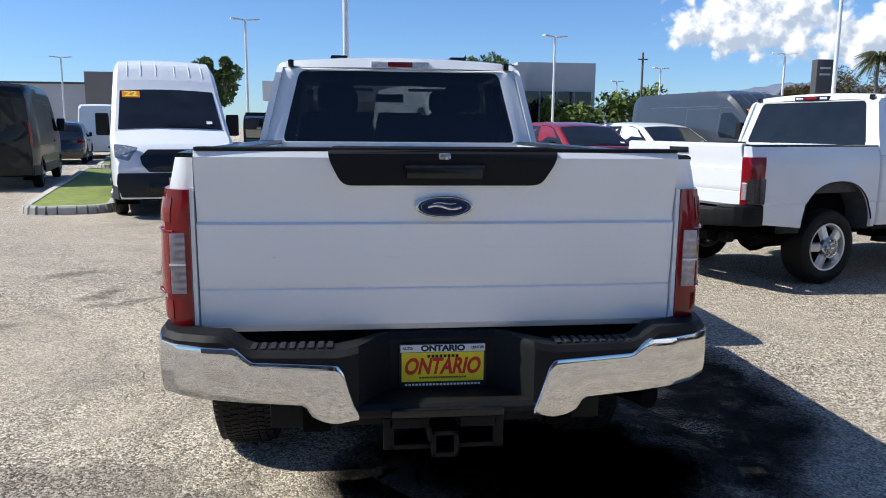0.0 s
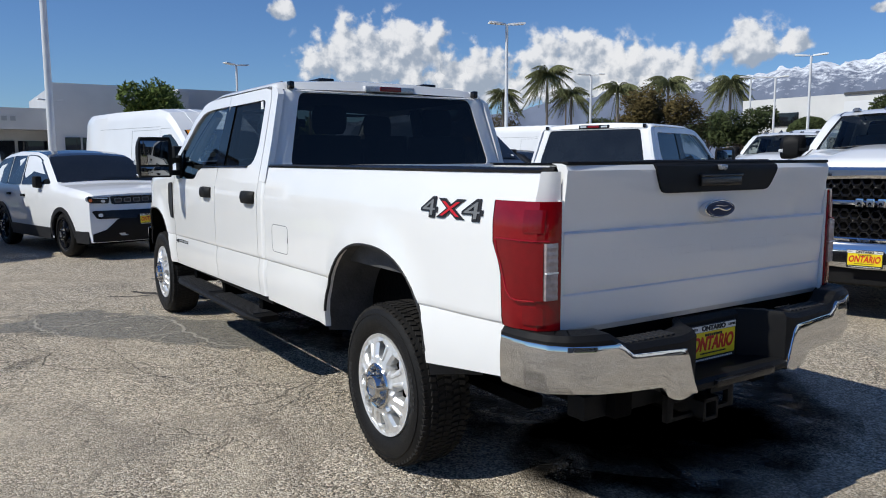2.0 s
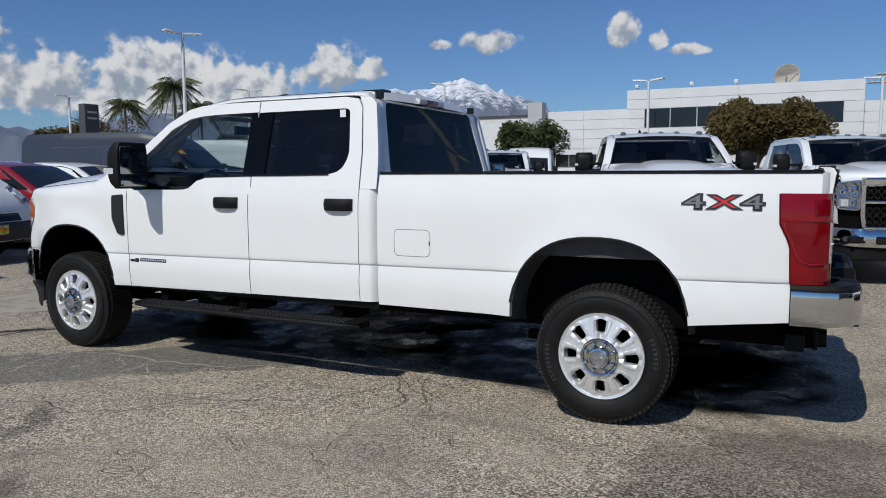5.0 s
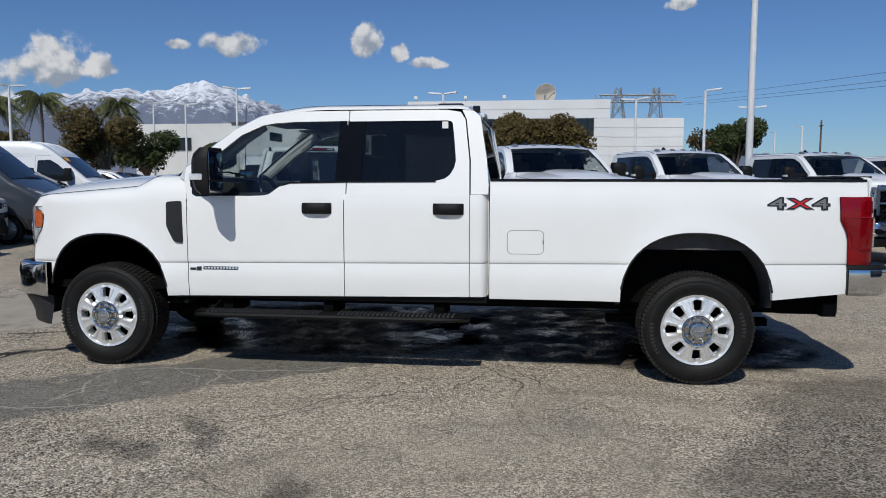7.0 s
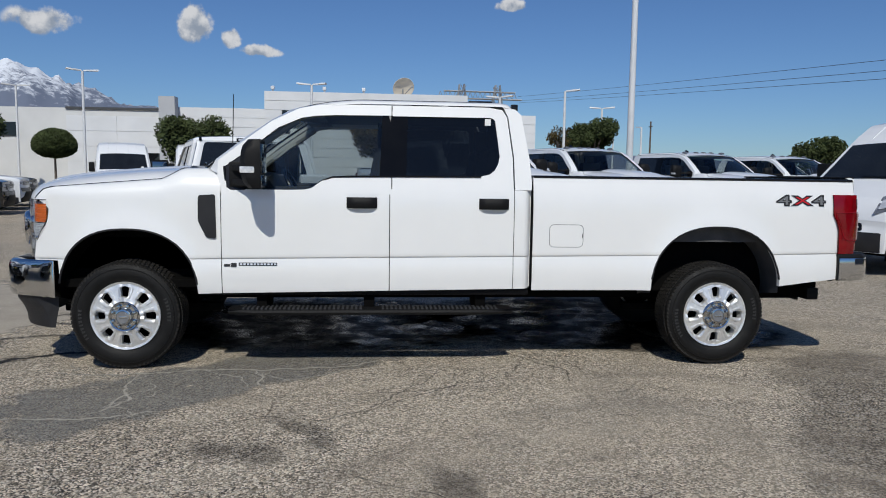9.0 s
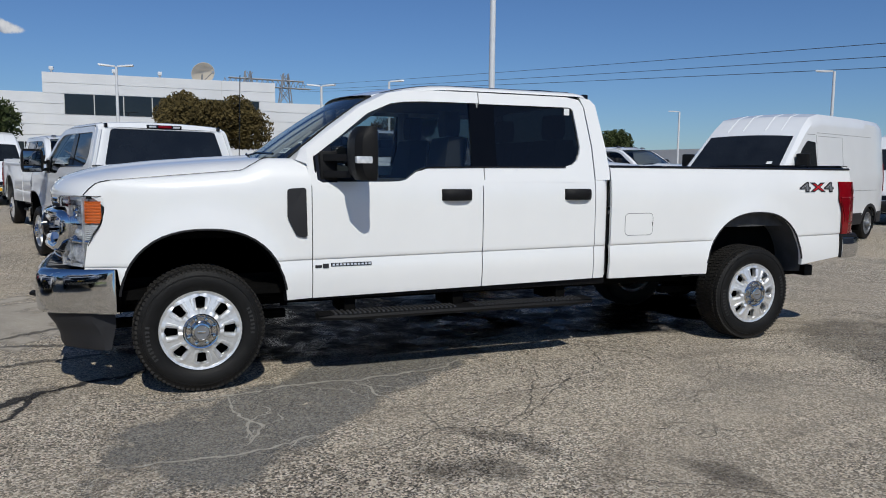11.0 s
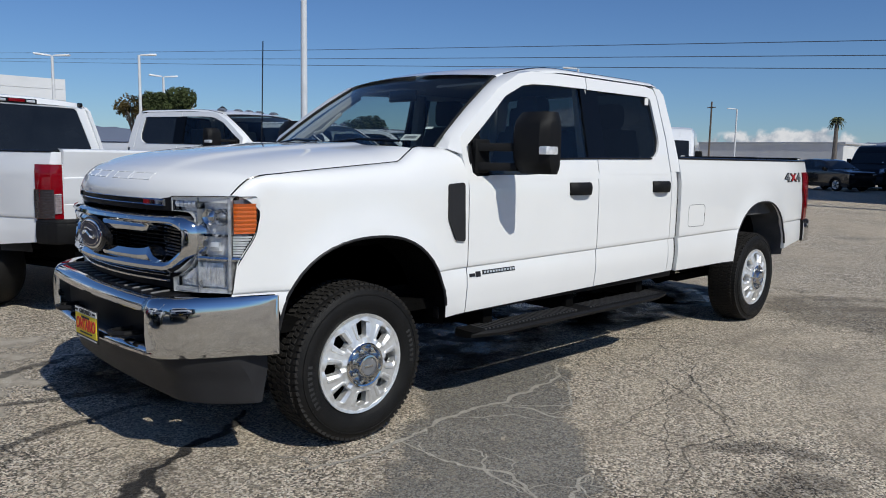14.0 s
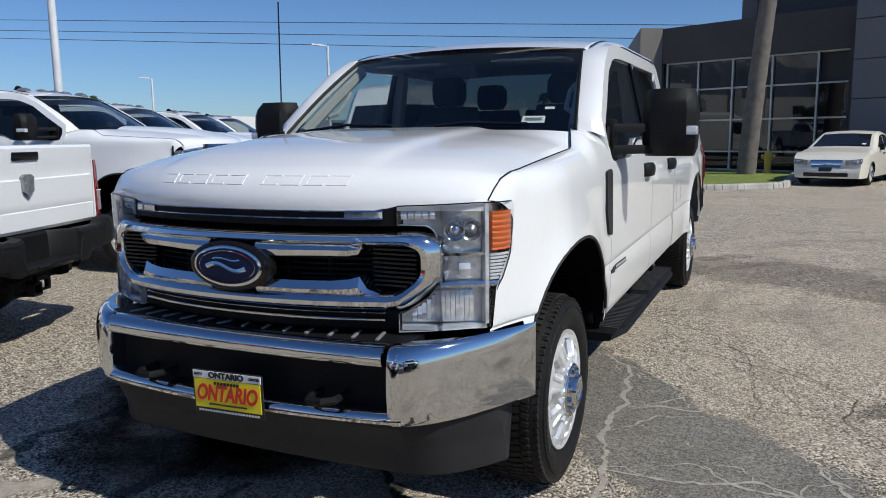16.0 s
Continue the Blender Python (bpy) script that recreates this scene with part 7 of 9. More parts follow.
    loft(top, [[top_pt(y, u) for u in us] for y in ys if y <= split] + [[top_pt(split, u) for u in us]], closed=False)
    bonnet = bmesh.new()
    loft(bonnet, [[top_pt(split, u) for u in us]] + [[top_pt(y, u) for u in us] for y in ys if y > split], closed=False)
    part("hood", bonnet, paint, t)
    bmesh.ops.remove_doubles(body, verts=body.verts, dist=0.0005)
    part("body", body, paint, t)
    part("roof", top, roof_paint or paint, t)
    part("underbody", B(-W * 0.86, W * 0.86, y0 + 0.15, y1 - 0.15, sill - 0.05, sill + 0.1, 0.02), UNDER, t)
    for c in wheels:
        for s in (-1, 1):
            box_bm = bmesh.new()
            pts = [(c + R * 1.02 * math.cos(math.pi * i / 14), r * 0.6 + (R + r * 0.3) * math.sin(math.pi * i / 14)) for i in range(15)]
            loft(box_bm, [[(s * (W - 0.05), y, z) for y, z in pts], [(s * (W - 0.42), y, z) for y, z in pts]], closed=False)
            part("arch_liner", box_bm, UNDER, t)
    for c in wheels:
        for s in (-1, 1):
            wheel(t, s * (W - 0.025), c, s, r, 0.22, r * 0.66, rim, rim_mat, False)
    for pts in windows:
        for s in (-1, 1):
            bm = bmesh.new()
            plate(bm, rounded(pts, 0.04, 3), lambda y, z: (s * (X(y, z) + 0.007), y, z), (-s * 0.012, 0, 0))
            part("window", bm, BACKGLASS, t, "dark side glass")
    if shield:
        a, b = shield
        bm = bmesh.new()
        grid(bm, linspace(a, b, 8), linspace(-1 + pillar, 1 - pillar, 13), lambda y, u: top_pt(y, u) + Vector((0, 0.006, 0.008)))
        part("windshield", bm, BACKGLASS, t, "dark windshield")
        bm = bmesh.new()
        tube(bm, [top_pt(b - 0.03, u) + Vector((0, 0.02, 0.02)) for u in linspace(-0.75, 0.1, 6)], 0.009, 5)
        part("wiper", bm, TRIM, t)
        if sticker:
            n = Vector((0, zt(a) - zt(b), b - a)).normalized()
            c = top_pt(a + (b - a) * 0.12, 0.72) + n * 0.016
            yv = Vector((0, a - b, zt(a) - zt(b))).normalized()
            m = Matrix((( -1, 0, 0, c.x), (0, yv.y, n.y, c.y), (0, yv.z, n.z, c.z), (0, 0, 0, 1)))
            part("year_sticker", B(-0.15, 0.15, -0.085, 0.085, -0.002, 0.002, 0, m), STICKER, t, "orange year sticker")
            part("year_digits", text_mesh(sticker, 0.12, 0.001, m @ pose(0, 0, 0.004) @ Matrix.Diagonal((1.3, 1, 1, 1)), 0.006), DIGITS, t)
        part("paper", B(-0.05, 0.05, -0.035, 0.035, -0.001, 0.001, 0, Matrix.Translation(top_pt(b - 0.10, -0.72) + Vector((0, 0.02, 0.022))) @ Matrix.Rotation(math.atan2(zt(a) - zt(b), b - a) * -1, 4, "X")), INKWHITE, t)
    if back:
        a, b = back
        bm = bmesh.new()
        grid(bm, linspace(a, b, 6), linspace(-1 + pillar, 1 - pillar, 9), lambda y, u: top_pt(y, u) + Vector((0, -0.006, 0.008)))
        part("rear_window", bm, BACKGLASS, t)
    for x0, x1, z0, z1, mt in rear_windows:
        bm = bmesh.new()
        plate(bm, rounded([(x0, z0), (x1, z0), (x1, z1), (x0, z1)], 0.04, 3), lambda x, z: (x, y0 - nose * (1 - (x / X(y0, min(z, zt(y0)))) ** 2) - 0.012, z), (0, 0.03, 0))
        part("rear_panel", bm, mt, t)
    if cladding:
        for s in (-1, 1):
            segs = [y0 + 0.05] + [v for c in sorted(wheels) for v in (c - R * 1.12, c + R * 1.12)] + [y1 - 0.05]
            for a, b in zip(segs[::2], segs[1::2]):
                if b - a > 0.05:
                    rings = [[(s * (X(y, sill + 0.05) - 0.03), y, sill - 0.02), (s * (X(y, sill + 0.1) + 0.012), y, sill - 0.015), (s * (X(y, sill + cladding) + 0.012), y, sill + cladding), (s * (X(y, sill + cladding) - 0.02), y, sill + cladding + 0.015)] for y in linspace(a, b, 6)]
                    bm = bmesh.new()
                    loft(bm, rings)
                    part("cladding", bm, GREYPL, t, "dark grey lower cladding")
            for c in wheels:
                rings = []
                for i in range(19):
                    a = math.pi * i / 18
                    q = []
                    for k in (0.97, 1.13):
                        y, z = c + R * k * math.cos(a), r * 0.9 + (R * k) * math.sin(a) * 0.98
                        q.append((s * (X(y, min(z, belt)) + 0.012), y, max(z, sill)))
                    rings.append([q[0], q[1], (q[1][0] - s * 0.03, q[1][1], q[1][2]), (q[0][0] - s * 0.03, q[0][1], q[0][2])])
                bm = bmesh.new()
                loft(bm, rings)
                part("arch_moulding", bm, GREYPL, t, "dark grey wheel arch moulding")
    for yy, z, ln in handles:
        bm = bmesh.new()
        for s in (-1, 1):
            box(bm, *sorted((s * (X(yy, z) - 0.01), s * (X(yy, z) + 0.03))), yy - ln / 2, yy + ln / 2, z - 0.02, z + 0.02, 0.01)
        part("door_handle", bm, PLASTIC, t)
    if mirror:
        ym, zm, sz = mirror
        for s in (-1, 1):
            bm = bmesh.new()
            x = X(ym, zm)
            box(bm, *sorted((s * (x + 0.02), s * (x + 0.02 + sz * 0.62))), ym - 0.05, ym + 0.12, zm - sz * 0.5, zm + sz * 0.6, 0.035)
            box(bm, *sorted((s * (x - 0.03), s * (x + 0.07))), ym, ym + 0.07, zm - sz * 0.45, zm - sz * 0.2, 0.01)
            part("side_mirror", bm, PLASTIC, t)
    if head:
        for pts in head["lamps"]:
            for s in (-1, 1):
                bm = bmesh.new()
                plate(bm, rounded(pts, 0.025, 3), lambda x, z: (s * x, max(head["y"](x, z), nose_y(x, z) + 0.012), z), (0, -0.06, 0))
                lamp = part("headlamp", bm, LAMPDARK, t, "headlamp with clear cover")
                xs = [p[0] for p in pts]
                zs = [p[1] for p in pts]
                cx, cz = sum(xs) / len(xs), sum(zs) / len(zs)
                bm = bmesh.new()
                inner = [(cx + (a - cx) * 0.6, cz + (b - cz) * 0.55) for a, b in pts]
                plate(bm, rounded(inner, 0.02, 3), lambda x, z: (s * x, max(head["y"](x, z), nose_y(x, z) + 0.012) + 0.006, z), (0, -0.02, 0))
                part("reflector", bm, HEADIN, lamp)
    if grille:
        for pts, mt in grille:
            bm = bmesh.new()
            rows_z = []
            for (xa, za), (xb, zb2) in zip(pts, pts[1:]):
                rows_z += [(xa + (xb - xa) * f, za + (zb2 - za) * f) for f in (0, 0.25, 0.5, 0.75)]
            rows_z.append(pts[-1])
            k = (0.02, 0.008)
            rows_z = [(rows_z[0][0] + 0.03, rows_z[0][1] + 0.012)] + rows_z + [(rows_z[-1][0] + 0.03, rows_z[-1][1] - 0.012)]
            V = grid(bm, rows_z, linspace(-1, 1, 17), lambda rw, u: (abs(rw[0]) * u, nose_y(abs(rw[0]) * u, rw[1]) + 0.014, rw[1]))
            rim_e = [e for e in bm.edges if len(e.link_faces) == 1]
            got = bmesh.ops.extrude_edge_only(bm, edges=rim_e)
            bmesh.ops.translate(bm, vec=(0, -0.06, 0), verts=[g for g in got["geom"] if isinstance(g, bmesh.types.BMVert)])
            part("grille", bm, mt, t)
    for name_, pts, mt, lift, label_ in face:
        for s in (-1, 1) if min(p[0] for p in pts) > 0 else (1,):
            bm = bmesh.new()
            plate(bm, rounded(pts, 0.02, 3), lambda x, z: (s * x, nose_y(x, z) + lift, z), (0, -0.03, 0))
            part(name_, bm, mt, t, label_)
    if plate_z:
        plate_tag(t, y1 + nose + 0.03, plate_z, 1)
    if rear_plate_z:
        plate_tag(t, y0 - nose - 0.03, rear_plate_z, -1)
    if rear_lamps:
        for pts in rear_lamps:
            for s in (-1, 1):
                bm = bmesh.new()
                rings = []
                for z in linspace(pts[2], pts[3], 5):
                    xo = X(y0 + 0.02, z)
                    rings.append([(s * (xo + 0.008), y0 + 0.10, z), (s * (xo + 0.01), y0 + 0.0, z), (s * (xo - 0.03), y0 - 0.03, z), (s * pts[0], y0 - 0.035, z), (s * pts[0], y0 + 0.05, z)])
                loft(bm, rings)
                part("tail_lamp", bm, REDLENS, t, "red tail lamp")
    for pts in seams:
        for s in (-1, 1):
            bm = bmesh.new()
            run = [Vector(a).lerp(Vector(b), f) for a, b in zip(pts, pts[1:]) for f in (0, 0.25, 0.5, 0.75)] + [Vector(pts[-1])]
            tube(bm, [(s * (X(p.x, p.y) - 0.001), p.x, p.y) for p in run], 0.0045, 5)
            part("panel_seam", bm, DECALGREY, t)
    if roof_ribs:
        bm = bmesh.new()
        for x, a, b in roof_ribs:
            for s in (-1, 1):
                tube(bm, [top_pt(y, s * x) + Vector((0, 0, 0.0)) for y in linspace(a, b, 24)], 0.010, 6)
        part("roof_rib", bm, roof_paint or paint, t)["kind"] = "stuff"
    return t


def tall_van(label, paint, sticker=None, group="vans in the lot", clad=True, plate_on=True, rear=False):
    prof = [(-1.0, 2.30), (-0.97, 2.42), (-0.85, 2.50), (0.6, 2.53), (2.55, 2.52), (2.95, 2.44), (3.25, 2.24), (3.42, 2.10), (4.18, 1.44), (4.40, 1.32), (4.75, 1.14), (4.90, 0.98), (4.95, 0.84)]
    rw = [(-0.86, -0.02, 0.55, 2.2, paint), (0.02, 0.86, 0.55, 2.2, paint), (-0.9, 0.9, 0.36, 0.52, GREYPL)] if rear else ()
    return shell_car("van", label, "van", paint, prof, 2.05, (0.0, 4.04), 0.345, 1.42, 0.10, 0.36, 1.2, windows=([(2.82, 1.52), (2.86, 1.98), (3.20, 2.0), (3.42, 1.86), (3.86, 1.46), (3.62, 1.36), (2.9, 1.40)],),
                     shield=(3.46, 4.16), pillar=0.08, cladding=0.22 if clad else None, rim="steel", rim_mat=STEEL, nose=0.16,
                     head={"y": lambda x, z: 4.80 - 0.55 * max(0, x - 0.62) - 0.42 * max(0, z - 0.98) + 0.02, "lamps": ([(0.66, 1.22), (0.93, 1.28), (0.95, 1.02), (0.70, 0.95)],)},
                     grille=(([(-0.55, 0.80), (-0.58, 0.70)], TRIM), ([(-0.86, 0.66), (-0.86, 0.38)], GREYPL)), plate_z=0.56 if plate_on else None,
                     rear_lamps=((0.90, 0, 1.02, 1.62),), handles=((2.98, 1.12, 0.16), (2.70, 1.12, 0.16)), mirror=(3.70, 1.55, 0.34), group=group, sticker=sticker, rear_windows=rw, roof_ribs=((0.25, 2.6, 3.35), (0.6, 2.6, 3.35), (0.45, -0.8, 2.5)), seams=([(-0.9, 2.16), (2.75, 2.16)], [(2.76, 0.62), (2.76, 1.3), (2.80, 2.12), (3.2, 2.12)], [(1.55, 0.62), (1.55, 2.1), (2.7, 2.1)], [(-0.9, 1.05), (1.5, 1.05)]))


def high_roof_van(label, paint, sticker):
    prof = [(-1.15, 2.50), (-1.1, 2.66), (-0.9, 2.74), (0.8, 2.78), (2.45, 2.76), (2.72, 2.66), (2.98, 2.36), (3.06, 2.22), (3.82, 1.46), (4.05, 1.36), (4.42, 1.22), (4.60, 1.05), (4.66, 0.86)]
    return shell_car("van", label, "van", paint, prof, 2.06, (0.0, 3.75), 0.35, 1.40, 0.11, 0.34, 1.2, windows=([(2.35, 1.5), (2.40, 2.02), (2.80, 2.03), (3.05, 1.88), (3.48, 1.46), (3.2, 1.36), (2.45, 1.38)],),
                     shield=(3.10, 3.80), pillar=0.06, cladding=0.2, rim="steel", rim_mat=STEEL, nose=0.14,
                     head={"y": lambda x, z: 4.68 - 0.5 * max(0, x - 0.55) - 0.3 * max(0, z - 0.9) + 0.02, "lamps": ([(0.60, 1.19), (0.78, 1.23), (0.97, 1.25), (0.97, 1.03), (0.76, 0.97)],)},
                     grille=(([(-0.46, 1.15), (-0.58, 1.04), (-0.56, 0.92), (-0.46, 0.80)], TRIM), ([(-0.94, 0.76), (-0.96, 0.60), (-0.90, 0.38)], GREYPL), ([(-0.46, 0.60), (-0.50, 0.46)], TRIM)), plate_z=0.62, handles=((2.55, 1.15, 0.16),), mirror=(3.32, 1.56, 0.36), group="vans in the lot", sticker=sticker,
                     roof_ribs=((0.2, -0.9, 2.9), (0.52, -0.9, 2.9), (0.80, -0.9, 2.9)))


SUV_FACE = [("grille_slot", [(x - 0.052, 0.862), (x + 0.052, 0.862), (x + 0.055, 0.928), (x - 0.055, 0.928)], LAMPDARK, 0.022, "") for x in (-0.42, -0.28, -0.14, 0.0, 0.14, 0.28, 0.42)]
SUV_FACE += [("slot_mesh", [(x - 0.043, 0.870), (x + 0.043, 0.870), (x + 0.046, 0.920), (x - 0.046, 0.920)], INKBLACK, 0.027, "") for x in (-0.42, -0.28, -0.14, 0.0, 0.14, 0.28, 0.42)]
SUV_FACE += [("headlamp_mask", [(0.545, 0.945), (0.845, 0.965), (0.862, 0.91), (0.82, 0.86), (0.56, 0.850)], TRIM, 0.020, "smoked slim headlamp"),
             ("running_lamp", [(0.57, 0.935), (0.80, 0.950), (0.80, 0.935), (0.58, 0.920)], HEADIN, 0.028, ""), ("projector", [(0.61, 0.905), (0.67, 0.908), (0.67, 0.868), (0.61, 0.866)], HEADIN, 0.028, ""),
             ("turn_lens", [(0.79, 0.925), (0.845, 0.930), (0.84, 0.885), (0.80, 0.875)], AMBER, 0.028, "amber turn lens"),
             ("fog_lamp", [(0.66, 0.705), (0.72, 0.705), (0.72, 0.655), (0.66, 0.655)], HEADIN, 0.024, ""), ("skid_strip", [(-0.46, 0.405), (0.46, 0.405), (0.42, 0.365), (-0.42, 0.365)], LAMPGREY, 0.026, "silver skid strip")]


def suv(label, paint, roof, plate_on=True, L=1.0, group="cars in the lot"):
    prof = [(-0.80, 0.92), (-0.78, 1.08), (-0.66, 1.22), (-0.42, 1.50), (-0.2, 1.59), (0.3, 1.645), (1.1, 1.63), (1.45, 1.58), (1.62, 1.53), (2.30, 1.13), (2.42, 1.10), (2.9, 1.07), (3.22, 1.035), (3.38, 1.005), (3.46, 0.965)]
    prof = [(y * L, z * (0.5 + 0.5 * L)) for y, z in prof]
    k = 0.5 + 0.5 * L
    return shell_car("suv", label, "SUV", paint, prof, 1.84 * k, (0.0, 2.64 * L), 0.355, 1.04 * k, 0.34, 0.27, 1.17,
                     windows=([(y * L, z * k) for y, z in [(-0.50, 1.13), (-0.36, 1.43), (-0.18, 1.515), (0.26, 1.565), (0.29, 1.09)]], [(y * L, z * k) for y, z in [(0.33, 1.09), (0.30, 1.57), (0.88, 1.575), (0.93, 1.09)]], [(y * L, z * k) for y, z in [(0.97, 1.09), (0.92, 1.59), (1.30, 1.57), (1.56, 1.50), (2.18, 1.125)]]),
                     shield=(1.60 * L, 2.29 * L), back=(-0.62 * L, -0.44 * L), pillar=0.05, cladding=0.16, roof_paint=roof, rim="five", rim_mat=TRIM if roof is BLACK_P else ALU, nose=0.14,
                     head={"y": lambda x, z: 3.50 * L - 0.45 * max(0, x - 0.5) ** 1.3, "lamps": ([(0.56, 0.94), (0.86, 0.955), (0.86, 0.885), (0.58, 0.855)],)},
                     grille=(([(-0.53, 0.945), (-0.51, 0.845)], TRIM), ([(-0.80, 0.735), (-0.74, 0.635)], TRIM), ([(-0.46, 0.61), (-0.62, 0.46), (-0.80, 0.40), (-0.80, 0.29)], PLASTIC)), plate_z=0.60 if plate_on else None, handles=((0.45 * L, 0.93 * k, 0.14), (1.1 * L, 0.92 * k, 0.14)), mirror=(1.78 * L, 1.14 * k, 0.17),
                     rear_lamps=((0.62, 0, 0.85, 0.98),), group=group, face=SUV_FACE if roof is BLACK_P else ())


def small_van(label, paint):
    prof = [(-0.85, 1.55), (-0.82, 1.74), (-0.6, 1.84), (1.2, 1.86), (1.75, 1.80), (2.5, 1.28), (3.2, 1.08), (3.45, 0.86), (3.5, 0.75)]
    return shell_car("van", label, "van", paint, prof, 1.83, (0.0, 2.9), 0.33, 1.12, 0.12, 0.3, 1.16, windows=([(1.45, 1.2), (1.45, 1.62), (1.8, 1.62), (2.3, 1.24)],), shield=(1.8, 2.48), rim="steel", rim_mat=STEEL, nose=0.06,
                     rear_lamps=((0.80, 0, 0.80, 1.10),), rear_windows=((-0.80, 0.80, 0.62, 0.95, BLACK_P),), rear_plate_z=0.80, group="vans in the lot", cladding=0.1)


def sedan(label, paint):
    prof = [(-1.02, 0.86), (-0.98, 0.98), (-0.55, 1.05), (-0.30, 1.07), (0.15, 1.28), (0.45, 1.39), (0.9, 1.45), (1.35, 1.44), (1.62, 1.38), (2.35, 1.02), (2.45, 0.99), (3.1, 0.90), (3.45, 0.80), (3.6, 0.70), (3.63, 0.62)]
    return shell_car("sedan", label, "sedan", paint, prof, 1.83, (0.0, 2.73), 0.325, 0.95, 0.36, 0.22, 1.14, windows=([(0.0, 1.02), (0.35, 1.25), (0.62, 1.33), (0.68, 1.02)], [(0.74, 1.02), (0.70, 1.35), (1.2, 1.37), (1.28, 1.02)], [(1.35, 1.02), (1.28, 1.36), (1.52, 1.32), (2.08, 1.02)]),
                     shield=(1.66, 2.33), back=(-0.26, 0.42), pillar=0.1, rim="five", nose=0.16, head={"y": lambda x, z: 3.72 - 0.55 * max(0, x - 0.42) ** 1.2, "lamps": ([(0.46, 0.70), (0.85, 0.74), (0.84, 0.60), (0.48, 0.57)],)},
                     grille=(([(-0.40, 0.70), (-0.36, 0.52)], CHROME), ([(-0.16, 0.54), (-0.16, 0.42)], INKBLACK), ([(-0.55, 0.36), (-0.55, 0.28)], TRIM)), handles=((0.85, 0.86, 0.14), (1.5, 0.85, 0.14)), mirror=(1.82, 1.02, 0.16))


def place(ob, x, y, heading):
    """Puts a vehicle's rear axle at (x, y), its front along the heading (degrees from +x, anticlockwise)."""
    ob.matrix_world = pose(x, y, 0, 0, 0, heading - 90)
    return ob


def place_front(ob, x, y, heading, front):
    """The same by the place of its front end, front metres before the rear axle."""
    a = radians(heading)
    return place(ob, x - front * math.cos(a), y - front * math.sin(a), heading)


def again(ob, x, y, heading, front=0.0, size=1.0):
    a = radians(heading)
    return copy_thing(ob, pose(x - front * math.cos(a), y - front * math.sin(a), 0, 0, 0, heading - 90) @ Matrix.Scale(size, 4))


# neighbours: fleet pickups facing the truck, and one beside it facing away
fleet = pickup("white heavy-duty fleet pickup with a black mesh grille", WHITE_B, "ram", "wide", False, True, "fleet pickups in a row")
heighten(fleet, [(0.0, 0.0), (0.86, 0.87), (1.28, 1.455), (1.42, 1.55), (2.02, 2.07), (2.3, 2.35)])
place(fleet, 9.16, 1.95, 198)
FLEET_SIZE = Matrix.Diagonal((0.93, 0.97, 0.985, 1))
fleet.matrix_world = fleet.matrix_world @ FLEET_SIZE
for x, y, h in ((10.66, -0.57, 198), (12.16, -3.57, 198), (14.8, 6.9, 198), (13.7, -6.4, 198), (18.5, -8.6, 198)):
    copy_thing(fleet, pose(x, y, 0, 0, 0, h - 90) @ FLEET_SIZE)
beside = pickup("white work pickup with a black rear bumper", WHITE_B, "ram", "narrow", False, False, "fleet pickups in a row")
shorten(beside, 0.84)
place(beside, 4.17, 4.26, 18.4)
beside.matrix_world = beside.matrix_world @ Matrix.Diagonal((1, 1, 0.972, 1))

ROW = -75.5
transit = high_roof_van("white high-roof cargo van with an orange year sticker", WHITE_B, "22")
place_front(transit, -3.35, 9.45, ROW + 3, 4.72)
compass = suv("white compact SUV with a black roof", WHITE_B, BLACK_P)
place_front(compass, -0.15, 9.05, ROW, 3.52)
pm = tall_van("white high-roof delivery van with an orange year sticker", WHITE_B, "23")
place_front(pm, 2.45, 10.9, ROW, 4.98)
red = suv("dark red SUV parked in the row", RED_P, None, True, 1.08)
place_front(red, 5.45, 11.35, ROW, 3.8)
wsuv = suv("white SUV parked in the row", WHITE_B, None, False, 1.1)
place_front(wsuv, 7.9, 12.5, ROW, 3.85)
gvan = tall_van("dark grey delivery van with an orange year sticker", GREY_P, "22")
place_front(gvan, 10.05, 12.25, ROW, 4.98)
dsuv = suv("dark blue-black SUV parked in the row", DARK_P, None, True, 1.12)
place_front(dsuv, 13.3, 12.95, ROW, 3.95)
again(pm, 16.0, 14.3, ROW, 5.1, 1.03)
ash = suv("black SUV parked in the row", BLACK_P, None, False, 1.12)
place_front(ash, 18.7, 14.4, ROW, 3.95)
again(wsuv, 21.6, 15.2, ROW, 4.1, 1.06)
again(dsuv, 24.6, 16.2, ROW, 3.95)
wvan = tall_van("white high-roof delivery van beside the fleet pickups", WHITE_B, None)
place(wvan, 6.6, -9.3, 110)
again(pm, 23.0, 9.3, 196, 4.98)
again(wvan, 22.6, 12.1, 200, 4.98)
dvan = tall_van("dark blue van seen from behind", DARK_P, None, rear=True)
place(dvan, -9.2, 16.0, 105)
again(pm, -12.5, 34.0, 105)
city = small_van("small white delivery van seen from behind", WHITE_B)
place(city, -2.5, 19.4, 105)
bsuv = suv("black SUV parked further back", BLACK_P, None, False, 1.05)
place(bsuv, -12.3, 28.5, 105)
again(wvan, 8.2, -13.8, 116, 4.98)
again(wvan, 14.5, -26.0, 116, 4.98)
again(bsuv, 12.5, -38.0, 150)
again(bsuv, 17.0, -38.5, 150)
again(dvan, 10.6, -44.0, 95)
merc = sedan("cream sedan parked beside the grass", CREAM_P)
place_front(merc, -2.75, -15.0, 73, 3.79)


